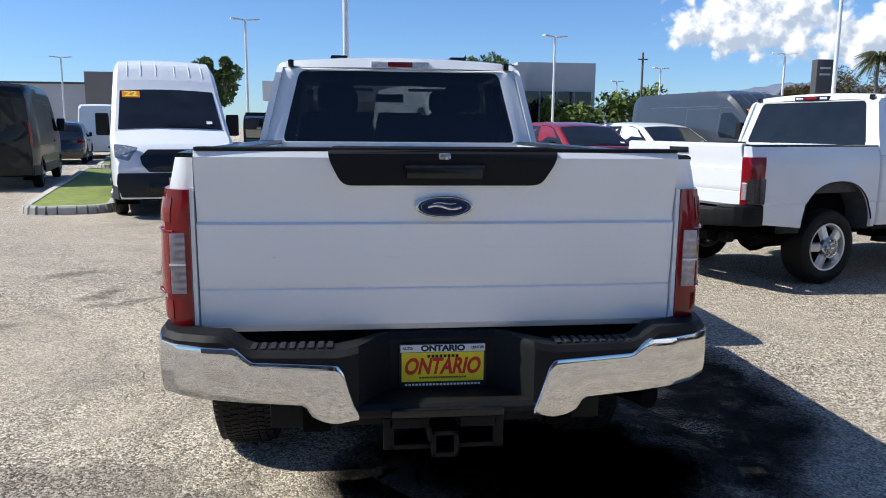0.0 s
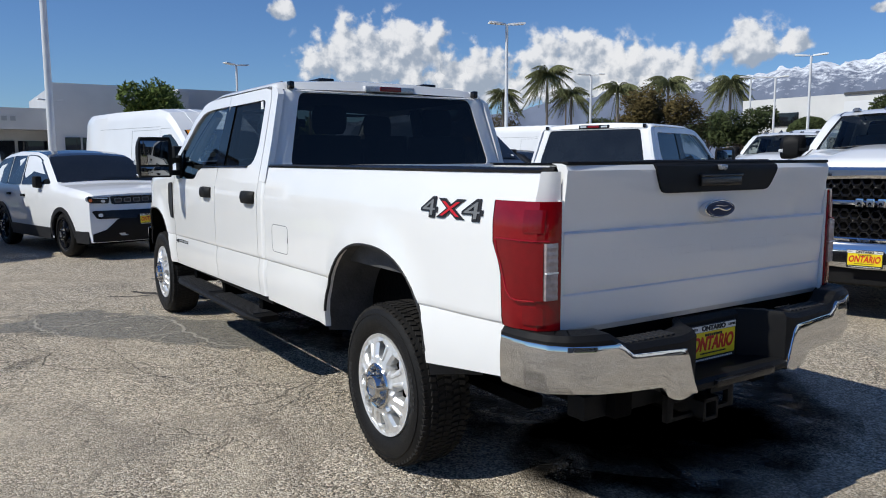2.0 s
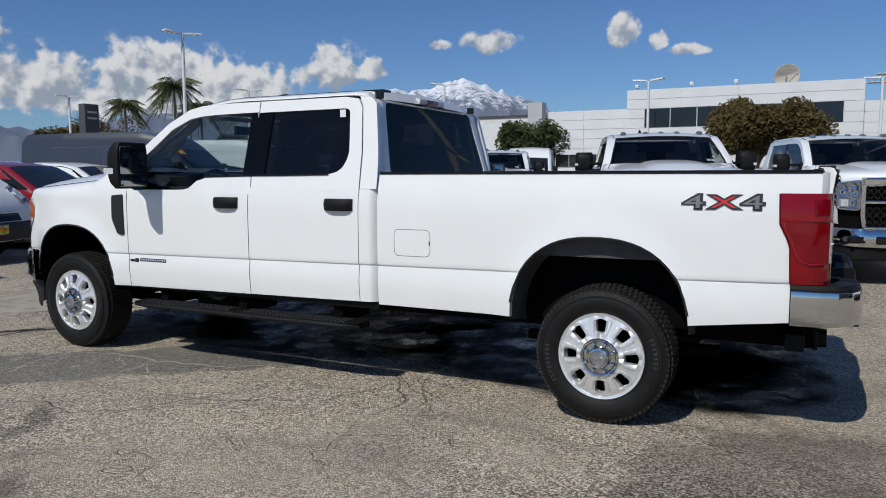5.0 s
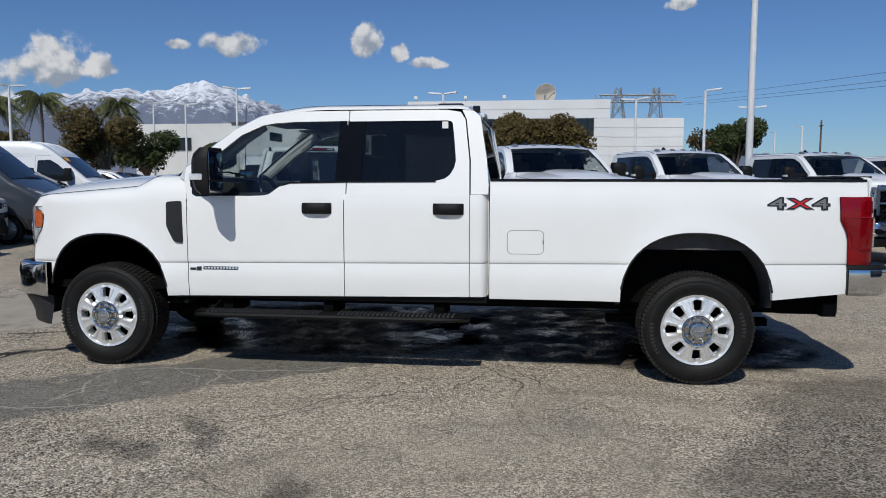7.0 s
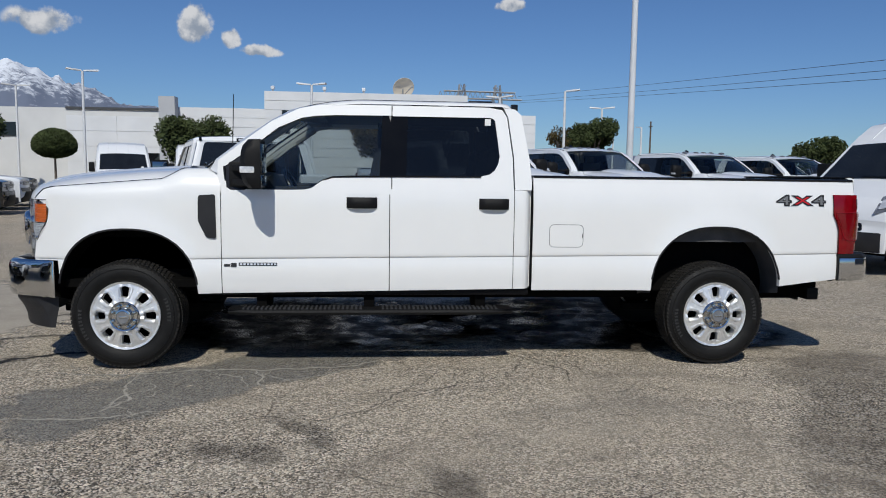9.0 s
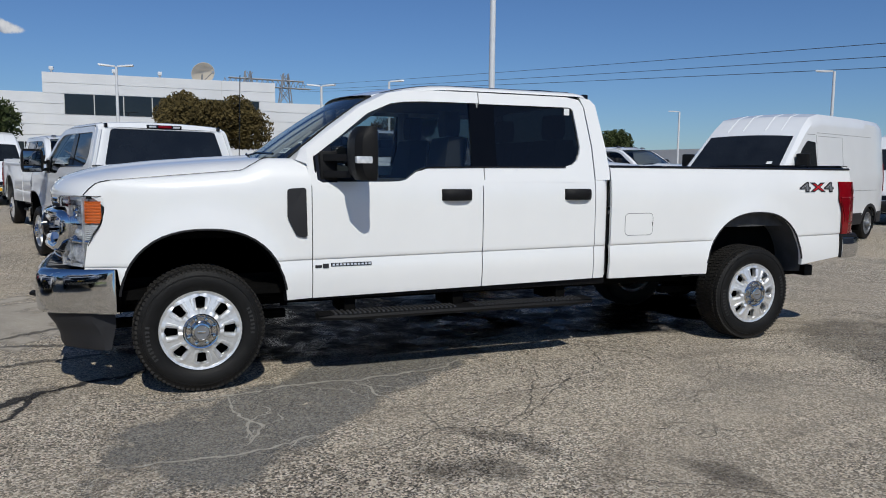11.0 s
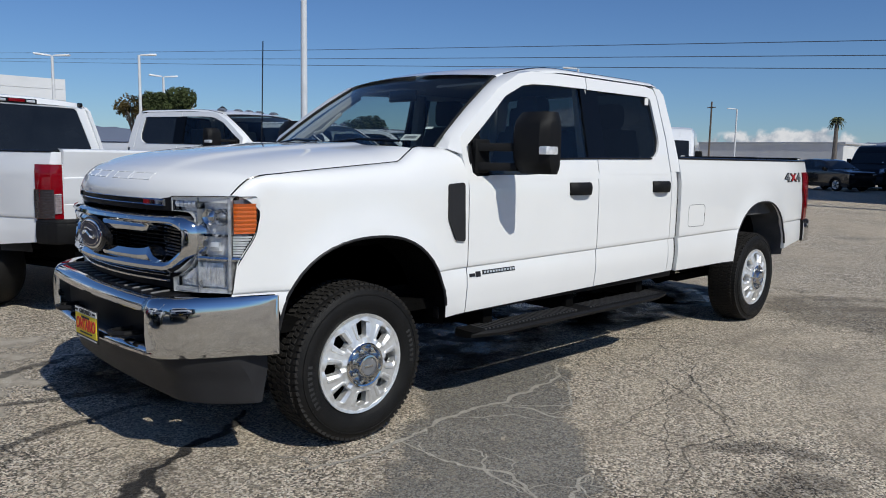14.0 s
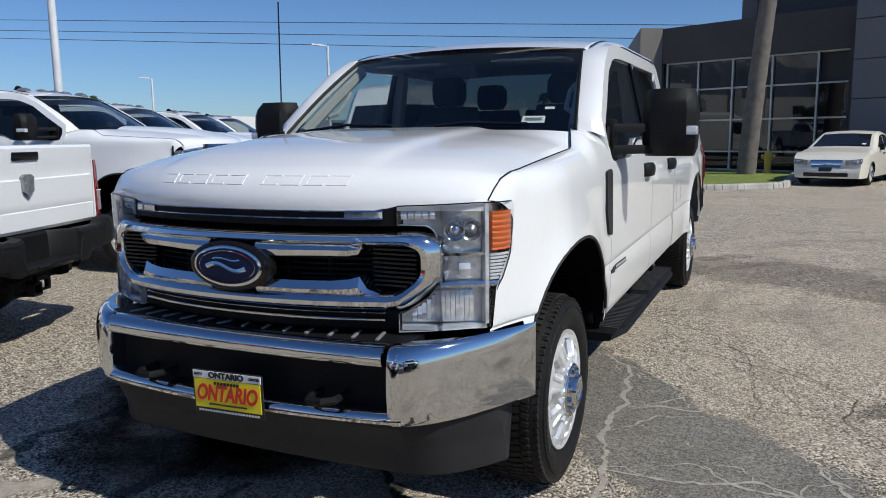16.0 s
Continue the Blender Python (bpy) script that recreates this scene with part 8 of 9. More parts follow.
# ---- buildings ----
PANEL = mat("white_metal_panel", (0.66, 0.67, 0.68), 0.5, var=0.05, scale=0.6, bump=0.05, bscale=2)
STUCCO = mat("white_stucco", (0.62, 0.62, 0.61), 0.85, var=0.05, scale=0.8, bump=0.2, bscale=40)
GREYWALL = mat("grey_wall", (0.44, 0.45, 0.47), 0.7, var=0.06, scale=0.5)
DKWALL = mat("charcoal_stucco", (0.075, 0.071, 0.070), 0.85, var=0.10, scale=0.7, bump=0.2, bscale=60)
DKWALL2 = mat("slate_panel", (0.14, 0.145, 0.16), 0.6, var=0.06, scale=0.5)
TAUPE = mat("taupe_wall", (0.19, 0.175, 0.16), 0.8, var=0.06, scale=0.6)
MULLION = mat("light_mullion", (0.42, 0.42, 0.41), 0.4, 0.6, var=0.05)
FACADE = mat("dark_facade_glass", (0.010, 0.011, 0.013), 0.02, spec=0.7, var=0.25, scale=0.8)
CONC = mat("kerb_concrete", (0.42, 0.40, 0.36), 0.85, var=0.18, scale=3, bump=0.3, bscale=60)
DARKGREY = mat("dark_roof_unit", (0.06, 0.062, 0.066), 0.7, var=0.1)
POLE = mat("white_pole_paint", (0.66, 0.67, 0.68), 0.45, var=0.06, scale=4)
WOOD = mat("weathered_pole_wood", (0.11, 0.085, 0.065), 0.9, var=0.25, scale=3)
LATTICE = mat("galvanised_steel", (0.30, 0.31, 0.32), 0.5, 0.6, var=0.1)
WIRE = mat("cable_black", (0.03, 0.03, 0.032), 0.6)
HYDRANT = mat("yellow_hydrant_paint", (0.72, 0.50, 0.10), 0.5, var=0.12, scale=10)
DISH = mat("dish_cream", (0.62, 0.55, 0.45), 0.5, var=0.08, scale=0.8)


def courses(owner, x, y0, y1, z0, z1, h, material, depth=0.25, face=-1):
    """Cladding panels on the side that looks to -x (face -1), with open joints."""
    n = max(1, round((z1 - z0) / h))
    m = max(1, round((y1 - y0) / 3.6))
    for i in range(n):
        a, b = z0 + (z1 - z0) * i / n, z0 + (z1 - z0) * (i + 1) / n
        for j in range(m):
            c, d = y0 + (y1 - y0) * j / m, y0 + (y1 - y0) * (j + 1) / m
            part("panel", B(x - 0.04, x, c + 0.008, d - 0.008, a + 0.012, b - 0.012), material, owner)


dealer = thing("dealership_building", "white panelled two-storey dealership with a dark window band", "building")
part("wall", B(43.54, 62, -3.3, 10.0, 0, 6.7), STUCCO, dealer)
courses(dealer, 43.54, -3.3, 10.0, 5.5, 6.7, 0.6, PANEL)
courses(dealer, 43.54, -3.3, 10.0, 0.0, 4.3, 0.62, PANEL)
courses(dealer, 43.54, 8.9, 10.0, 4.3, 5.5, 0.6, PANEL)
courses(dealer, 43.54, -3.3, -2.3, 4.3, 5.5, 0.6, PANEL)
for i in range(7):
    a = -2.3 + i * 1.6
    w = part("window", B(43.50, 43.53, a + 0.03, a + 1.57, 4.32, 5.48), FACADE, dealer, "dark upper window")
part("wing", B(43.9, 60, -8.0, -3.3, 0, 5.5), STUCCO, dealer)
courses(dealer, 43.9, -8.0, -3.3, 0.0, 5.5, 0.6, PANEL)
part("wing", B(44.2, 60, 10.0, 16.0, 0, 5.6), STUCCO, dealer)
courses(dealer, 44.2, 10.0, 16.0, 0.0, 5.6, 0.6, PANEL)
for i in range(6):
    part("window", B(44.10, 44.15, 10.2 + i * 0.95, 10.2 + i * 0.95 + 0.9, 1.9, 2.7), FACADE, dealer)
part("column", B(43.2, 44.1, 15.6, 16.6, 0, 6.2), GREYWALL, dealer)
part("wing", B(45.0, 62, 16.0, 23.0, 0, 5.4), STUCCO, dealer)
courses(dealer, 45.0, 16.6, 23.0, 0.0, 5.0, 1.0, PANEL)
part("roof_edge", B(44.9, 62, 16.6, 23.0, 5.4, 5.55), DARKGREY, dealer)
part("shopfront", B(44.92, 44.97, 17.0, 19.5, 0, 2.6), FACADE, dealer)
part("wing", B(45.3, 62, 23.0, 30.5, 0, 5.5), STUCCO, dealer)
part("window", B(45.22, 45.28, 26.2, 28.0, 3.6, 4.5), FACADE, dealer)
dish = thing("satellite_dish", "large cream satellite dish on the dealership roof", "satellite dish")
bm = bmesh.new()
lathe(bm, [(0.02, 0.0), (0.3, 0.03), (0.55, 0.10), (0.75, 0.20), (0.77, 0.19), (0.56, 0.07), (0.3, 0.0), (0.02, -0.04)], 28, pose(47.0, 0.9, 7.55, 0, -28, 14) @ Matrix.Rotation(math.pi, 4, "Z"))
part("reflector", bm, DISH, dish)
bm = bmesh.new()
tube(bm, [(47.1, 0.9, 6.7), (47.1, 0.9, 7.5)], 0.06, 8)
tube(bm, [(46.9, 0.8, 7.0), (46.4, 0.3, 7.5)], 0.03, 6)
box(bm, 46.3, 46.45, 0.2, 0.35, 7.42, 7.58, 0.03)
part("mount", bm, LATTICE, dish)
unit = thing("rooftop_unit", "small white roof vents along the dealership parapet", "roof vent")
for y in (9.6, 6.2, 3.6):
    bm = bmesh.new()
    tube(bm, [(44.6, y, 6.7), (44.6, y, 6.95)], 0.06, 8)
    box(bm, 44.4, 44.75, y - 0.12, y + 0.12, 6.93, 7.15, 0.05)
    part("vent", bm, POLE, unit)

# grey showroom to the north
show = thing("showroom_building", "grey panelled showroom with glass front", "building")
part("wall", B(-7, 3.4, 56, 70, 0, 4.6), STUCCO, show)
part("canopy", B(-7.3, 3.4, 53.6, 56, 3.5, 4.9), STUCCO, show, "pale entrance canopy")
part("column", B(-6.9, -6.2, 53.8, 54.5, 0, 3.5), STUCCO, show)
part("column", B(-1.9, -1.2, 53.8, 54.5, 0, 3.5), STUCCO, show)
part("wall", B(3.4, 12.5, 54, 70, 0, 6.4), GREYWALL, show)
part("wall", B(12.5, 19.0, 57, 70, 0, 6.9), GREYWALL, show)
part("portal", B(3.2, 8.4, 53.3, 54, 0, 6.6), PANEL, show, "white entrance portal")
for i in range(5):
    part("window", B(-6.6 + i * 2.0, -4.8 + i * 2.0, 55.9, 55.97, 0.4, 2.8), FACADE, show)
for i in range(4):
    part("window", B(4.0 + i * 1.08, 4.95 + i * 1.08, 53.2, 53.27, 0.3, 3.0), FACADE, show)
for i in range(3):
    part("window", B(9.0 + i * 1.15, 10.0 + i * 1.15, 53.92, 53.97, 0.3, 3.4), FACADE, show)
for i in range(4):
    part("window", B(13.0 + i * 1.45, 14.3 + i * 1.45, 56.9, 56.97, 1.6, 4.6), FACADE, show)
bm = bmesh.new()
for i in range(14):
    box(bm, -5.6 + i * 0.5, -5.3 + i * 0.5, 53.5, 53.58, 4.05, 4.35)
part("sign_bars", bm, MULLION, show)
far = thing("warehouse_building", "long pale grey warehouse beyond the lot", "building")
part("wall", B(-42, -16, 62, 75, 0, 5.0), GREYWALL, far)
part("wall", B(-22, -14, 60, 75, 0, 5.8), TAUPE, far)
part("roof_edge", B(-42, -13.9, 61.8, 75, 4.9, 5.05), DARKGREY, far)
sign = thing("pylon_sign", "tall dark dealership pylon sign", "sign")
part("panel", B(28.7, 29.8, 42.0, 42.6, 0, 6.1, 0.05), DARKGREY, sign)
bm = bmesh.new()
for z in (5.8, 5.4):
    box(bm, 28.9, 29.6, 41.95, 42.0, z - 0.3, z - 0.18)
part("sign_bars", bm, MULLION, sign)
# low buildings to the south-east
low = thing("warehouse_building", "low white warehouses on the far side of the road", "building")
part("wall", B(60, 95, -75, -62, 0, 4.2), STUCCO, low)
part("wall", B(25, 58, -90, -80, 0, 3.6), STUCCO, low)
part("roof_edge", B(24.8, 58.2, -90, -79.9, 3.6, 3.8), GREYWALL, low)

# dark building with a gridded glass front
dark = thing("office_building", "charcoal office building with a gridded dark glass front", "building")
P0, P1 = Vector((2.75, -24.5)), Vector((-3.75, -21.85))
U = (P1 - P0).normalized()
NRM = Vector((U.y, -U.x)) * -1
if NRM.y < 0:
    NRM = -NRM
FL = (P1 - P0).length


def face_pt(a, o, z):
    p = P0 + U * a + NRM * o
    return (p.x, p.y, z)


def face_box(a0, a1, o0, o1, z0, z1, name, material, label=""):
    bm = bmesh.new()
    vs = [bm.verts.new(face_pt(a, o, z)) for a in (a0, a1) for o in (o0, o1) for z in (z0, z1)]
    for q in ((0, 1, 3, 2), (4, 6, 7, 5), (0, 4, 5, 1), (2, 3, 7, 6), (0, 2, 6, 4), (1, 5, 7, 3)):
        bm.faces.new([vs[i] for i in q])
    return part(name, bm, material, dark, label)


face_box(-0.3, FL + 0.4, -12, -0.3, 0, 5.6, "wall", DKWALL)
face_box(-0.3, FL + 0.4, -0.3, 0.12, 4.25, 5.62, "parapet", DKWALL)
cols = [0.0, 1.35, 2.75, 4.25, 5.85, FL]
rws = [0.0, 0.75, 1.95, 3.15, 4.22]
for i in range(len(cols) - 1):
    for j in range(4):
        if i == len(cols) - 2 and j == 3:
            continue
        face_box(cols[i] + 0.03, cols[i + 1] - 0.03, -0.2, -0.12, rws[j] + 0.03, rws[j + 1] - 0.03, "window_pane", FACADE)
for c in cols:
    face_box(c - 0.035, c + 0.035, -0.2, -0.02, 0, 4.25, "mullion", MULLION)
for z in rws:
    face_box(0, FL, -0.2, -0.03, z - 0.03, z + 0.03, "mullion", MULLION)
face_box(FL - 0.1, FL + 0.5, -0.4, 0.16, 0, 5.62, "pier", DKWALL)
for k in range(5):
    face_box(FL + 0.4, FL + 13, -8, 1.3, 1.25 * k + 0.012, 1.25 * k + 1.238, "panel", DKWALL2)
face_box(1.6, FL + 6, -13, -3.0, 5.6, 7.9, "upper_wall", TAUPE)
face_box(2.4, FL + 6, -3.4, -2.6, 5.6, 7.6, "upper_wall", DKWALL)
bm = bmesh.new()
ring = [(2.95, -24.4), (3.75, -24.0), (9.8, -47.0), (3.0, -47.0)]
loft(bm, [[(x, y, 0) for x, y in ring], [(x, y, 5.65) for x, y in ring]])
part("side_wall", bm, TAUPE, dark)
bm = bmesh.new()
for k in range(3):
    box(bm, 4.0 + k * 1.55, 4.06 + k * 1.55, -28.0 - k * 5.8, -27.0 - k * 5.8, 0.3, 2.6, 0, None)
part("side_window", bm, FACADE, dark)
part("wall_lamp", B(5.2, 5.6, -29.5, -29.3, 3.6, 3.75, 0.03), DARKGREY, dark)

# ---- lawn, kerbs, island ----
def turf_mat():
    m = mat("turf", (0.165, 0.205, 0.042), 0.9, var=0.35, scale=5, bump=0.5, bscale=150)
    return m


TURF = turf_mat()


def bed(name, outline, label, top=0.13):
    bm = bmesh.new()
    r = rounded(outline, 0.5, 6)
    plate(bm, r, lambda x, y: (x, y, 0.0), (0, 0, top))
    return solo(name, bm, TURF, label, "lawn", kind="structure"), r


def kerb(outline, label, material=CONC, r=0.5, h=0.15, w=0.15):
    """Separate kerb stones along an outline."""
    own = thing("kerb", label, "kerb", kind="structure")
    pts = rounded(outline, r, 6)
    n = len(pts)
    cx, cy = sum(p[0] for p in pts) / n, sum(p[1] for p in pts) / n
    run = []
    for i in range(n):
        a, b = Vector(pts[i]), Vector(pts[(i + 1) % n])
        k = max(1, int((b - a).length / 0.9))
        for j in range(k):
            run.append((a + (b - a) * (j / k), a + (b - a) * ((j + 1) / k)))
    for a, b in run:
        d = (b - a).normalized()
        nrm = Vector((d.y, -d.x))
        if nrm.dot(a - Vector((cx, cy))) < 0:
            nrm = -nrm
        bm = bmesh.new()
        e = d * 0.003
        rings = []
        for p in (a + e, b - e):
            rings.append([(*(p - nrm * 0.02), 0.0), (*(p + nrm * w), 0.0), (*(p + nrm * (w - 0.015)), h - 0.03), (*(p + nrm * (w - 0.04)), h), (*(p - nrm * 0.02), h)])
        loft(bm, rings)
        part("kerb_stone", bm, material, own)
    return own


isl = [(-6.05, 9.95), (-4.80, 10.30), (-8.0, 22.8), (-9.3, 22.5)]
bed("lawn", isl, "bright artificial turf in the kerbed parking island")
kerb(isl, "pale concrete kerb round the parking island")
isl2 = [(-9.7, 25.0), (-8.5, 25.3), (-12.5, 40.0), (-13.7, 39.7)]
bed("lawn", isl2, "second turf island beyond the first")
kerb(isl2, "concrete kerb round the far island")
isl3 = [(6.5, 3.2), (9.6, 4.15), (9.45, 4.75), (6.7, 3.85)]
bed("lawn", isl3, "small turf island between the parked pickups")
kerb(isl3, "pale concrete kerb round the small island", r=0.3)
law = [(1.25, -12.55), (-0.3, -13.1), (-1.75, -14.3), (-2.1, -20.8), (2.75, -23.6), (3.1, -22.5)]
bed("lawn", law, "green turf in front of the charcoal office building", 0.10)
kerb(law, "concrete kerb along the turf", r=0.6)
hyd = thing("fire_hydrant", "yellow fire hydrant on the turf", "fire hydrant", pose(-1.25, -20.4, 0.1))
bm = bmesh.new()
lathe(bm, [(0.16, 0.0), (0.16, 0.04), (0.11, 0.05), (0.11, 0.42), (0.14, 0.44), (0.14, 0.48), (0.12, 0.52), (0.12, 0.62), (0.10, 0.70), (0.05, 0.75), (0.02, 0.80), (0.001, 0.80)], 16, Matrix.Rotation(-math.pi / 2, 4, "Y"))
part("barrel", bm, HYDRANT, hyd)
for a in (0, 90, 180):
    bm = bmesh.new()
    lathe(bm, [(0.06, 0.08), (0.06, 0.16), (0.075, 0.17), (0.075, 0.21), (0.02, 0.23), (0.001, 0.23)], 12, pose(0, 0, 0.55, 0, 0, a))
    part("nozzle", bm, HYDRANT, hyd)

# ---- lamp posts, poles, wires ----
def lamp_post(x, y, h, turn=0, double=True, label="tall white parking-lot lamp post with twin flat heads", r=0.075):
    t = thing("lamp_post", label, "lamp post", pose(x, y, 0, 0, 0, turn), group="lamp posts of the lot")
    bm = bmesh.new()
    tube(bm, [(0, 0, 0), (0, 0, h * 0.5), (0, 0, h)], r, 12, r * 0.7)
    part("pole", bm, POLE, t)
    part("base", B(-0.25, 0.25, -0.25, 0.25, 0, 0.5, 0.03), CONC, t)
    for s in ((-1, 1) if double else (1,)):
        bm = bmesh.new()
        rings = []
        for u in linspace(0, 1, 5):
            xx = s * (0.05 + 0.62 * u)
            z = h - 0.02 + 0.05 * u
            w = 0.05 + 0.11 * min(1, u * 1.6)
            rings.append([(xx, -w, z), (xx, w, z), (xx, w * 0.9, z + 0.06), (xx, -w * 0.9, z + 0.06)])
        loft(bm, rings)
        part("lamp_head", bm, POLE, t)
    return t


for x, y, h, tr in ((14.75, 19.03, 6.35, -20), (9.4, 33.5, 6.05, 20), (22.8, 35.7, 5.7, -20), (24.4, 24.5, 5.6, -35), (39.3, 25.8, 6.4, -30), (29.5, 16.1, 5.95, -60), (36.0, 22.0, 5.9, -60), (28.5, 5.66, 5.45, 80), (30.1, -3.29, 5.25, 62), (33.7, -9.5, 5.15, 73), (-5.65, 34.2, 6.6, 15), (-1.6, 44.0, 5.2, 15), (-20.0, 50.0, 6.0, 15), (2.5, 46.0, 4.9, 10), (21.2, 48.9, 5.9, 20), (23.2, 63.8, 5.9, 20)):
    lamp_post(x, y, h, tr)
for x, y, h, tr in ((27.8, -5.95, 5.36, -107), (16.7, -21.1, 5.43, 30), (40.0, -14.0, 4.6, 0), (32.0, -26.0, 5.0, 20), (21.0, -46.0, 5.2, 30), (52.0, -16.0, 5.0, 0)):
    lamp_post(x, y, h, tr, False, "white parking-lot lamp post with one flat head")
lamp_post(12.15, -3.75, 9.6, 0, True, "tall white lamp post behind the fleet pickups", 0.09)
lamp_post(-0.6, 16.6, 8.6, 0, True, "tall white lamp post behind the compact SUV", 0.09)


def wood_pole(x, y, h):
    t = thing("utility_pole", "weathered wooden utility pole with a cross-arm", "utility pole", pose(x, y, 0))
    bm = bmesh.new()
    tube(bm, [(0, 0, 0), (0, 0, h)], 0.09, 10, 0.07)
    part("pole", bm, WOOD, t)
    part("cross_arm", B(-0.35, 0.35, -0.05, 0.05, h - 0.5, h - 0.42), WOOD, t)


for x, y, h in ((19.5, 48.0, 6.9), (-27.0, 52.0, 8.0), (26.0, -52.0, 6.3), (60.0, -22.0, 6.5), (10.4, -52.0, 6.8), (48.0, 52.0, 8.0)):
    wood_pole(x, y, h)
tower = thing("transmission_tower", "distant steel lattice transmission tower", "tower", pose(112, -13.3, 0, 0, 0, 5))
bm = bmesh.new()
for s in (-1, 1):
    for a in (-1, 1):
        for b in (-1, 1):
            tube(bm, [(b * 1.6, s * 2.6 + a * 2.2, 0), (b * 0.3, s * 2.9 + a * 0.35, 15.6)], 0.10, 5)
    for k in range(7):
        z0, z1 = k * 2.2, k * 2.2 + 2.2
        w0, w1 = 2.2 - 0.27 * z0 / 2.2 * 0.95, 2.2 - 0.27 * z1 / 2.2 * 0.95
        for b in (-1, 1):
            tube(bm, [(b * 0.8, s * 2.7 - w0, z0), (b * 0.8, s * 2.75 + w1, z1)], 0.06, 4)
            tube(bm, [(b * 0.8, s * 2.7 + w0, z0), (b * 0.8, s * 2.75 - w1, z1)], 0.06, 4)
for z in (13.4, 14.5):
    for b in (-0.4, 0.4):
        tube(bm, [(b, -6.8 + (z - 13.4), z), (b, 6.8 - (z - 13.4), z)], 0.09, 5)
for k in range(16):
    y = -6.2 + k * 0.8
    tube(bm, [(0.4, y, 13.4), (0.4, y + 0.4, 14.5)], 0.05, 4)
    tube(bm, [(0.4, y + 0.4, 14.5), (0.4, y + 0.8, 13.4)], 0.05, 4)
part("lattice", bm, LATTICE, tower)
for k, (za, zb2) in enumerate(((23.8, 11.4), (22.4, 10.2), (21.6, 9.1))):
    a, b = Vector((188, -51.6, za)), Vector((11.5, -63.5, zb2))
    d = b - a
    bm = bmesh.new()
    tube(bm, [a + d * u + Vector((0, 0, -6 * (u + 0.3) * (1.6 - u) / 0.9 + 6 * 0.65)) * 0.1 for u in linspace(-0.4, 1.9, 24)], 0.035, 5)
    solo("power_line", bm, WIRE, "black overhead power cable", "cable", "overhead cables")

# ---- planting ----
LEAF = mat("leaf_green", (0.050, 0.064, 0.026), 0.75, spec=0.08, var=0.45, scale=2.5)
LEAF_R = mat("leaf_bronze", (0.085, 0.065, 0.026), 0.75, spec=0.08, var=0.45, scale=2.0)
LEAF_L = mat("leaf_light", (0.095, 0.13, 0.035), 0.75, spec=0.08, var=0.4, scale=2.0)
FROND = mat("palm_frond", (0.135, 0.145, 0.068), 0.7, spec=0.12, var=0.4, scale=1.0)
BARK = mat("bark", (0.12, 0.10, 0.085), 0.9, var=0.25, scale=6, bump=0.5, bscale=30)
PALMBARK = mat("palm_bark", (0.155, 0.135, 0.12), 0.9, var=0.25, scale=5, bump=0.5, bscale=18)


def tree(x, y, h, r, leaf=LEAF, seed=1, base=0.25, size=0.16, n=2600, squash=0.7, label="broad evergreen tree with a dense dark crown"):
    rnd = random.Random(seed)
    t = thing("tree", label, "tree", pose(x, y, 0))
    bm = bmesh.new()
    zc = h - r * squash
    tube(bm, [(0, 0, 0), (0.05, 0, zc * 0.5), (0, 0.06, zc)], 0.06 * h * 0.35 + 0.04, 8, 0.04)
    blobs = []
    for k in range(16):
        a, e, d = rnd.uniform(0, math.tau), rnd.uniform(-0.4, 1), rnd.uniform(0.35, 0.85)
        c = Vector((math.cos(a) * r * d, math.sin(a) * r * d, zc + e * r * squash * 0.75))
        blobs.append((c, r * rnd.uniform(0.25, 0.46)))
        tube(bm, [(0, 0, zc * rnd.uniform(0.45, 0.8)), c * 0.6 + Vector((0, 0, zc * 0.35)), c], 0.05, 5, 0.015)
    part("trunk", bm, BARK, t)
    verts, faces = [], []
    for k in range(n):
        c, br = blobs[k % len(blobs)]
        v = Vector((rnd.gauss(0, 1), rnd.gauss(0, 1), rnd.gauss(0, 1))).normalized()
        p = c + v * br * rnd.uniform(0.6, 1.08)
        if p.z < h * base:
            continue
        d = Vector((rnd.uniform(-1, 1), rnd.uniform(-1, 1), rnd.uniform(-1, 1))).normalized()
        e = d.orthogonal().normalized()
        s = size * rnd.uniform(0.6, 1.4)
        i = len(verts)
        verts += [p - d * s, p + e * s * 0.45, p + d * s, p - e * s * 0.45]
        faces.append((i, i + 1, i + 2, i + 3))
    me = bpy.data.meshes.new("crown")
    me.from_pydata(verts, [], faces)
    me.materials.append(leaf)
    ob = new("crown", me)
    ob.parent = t
    return t


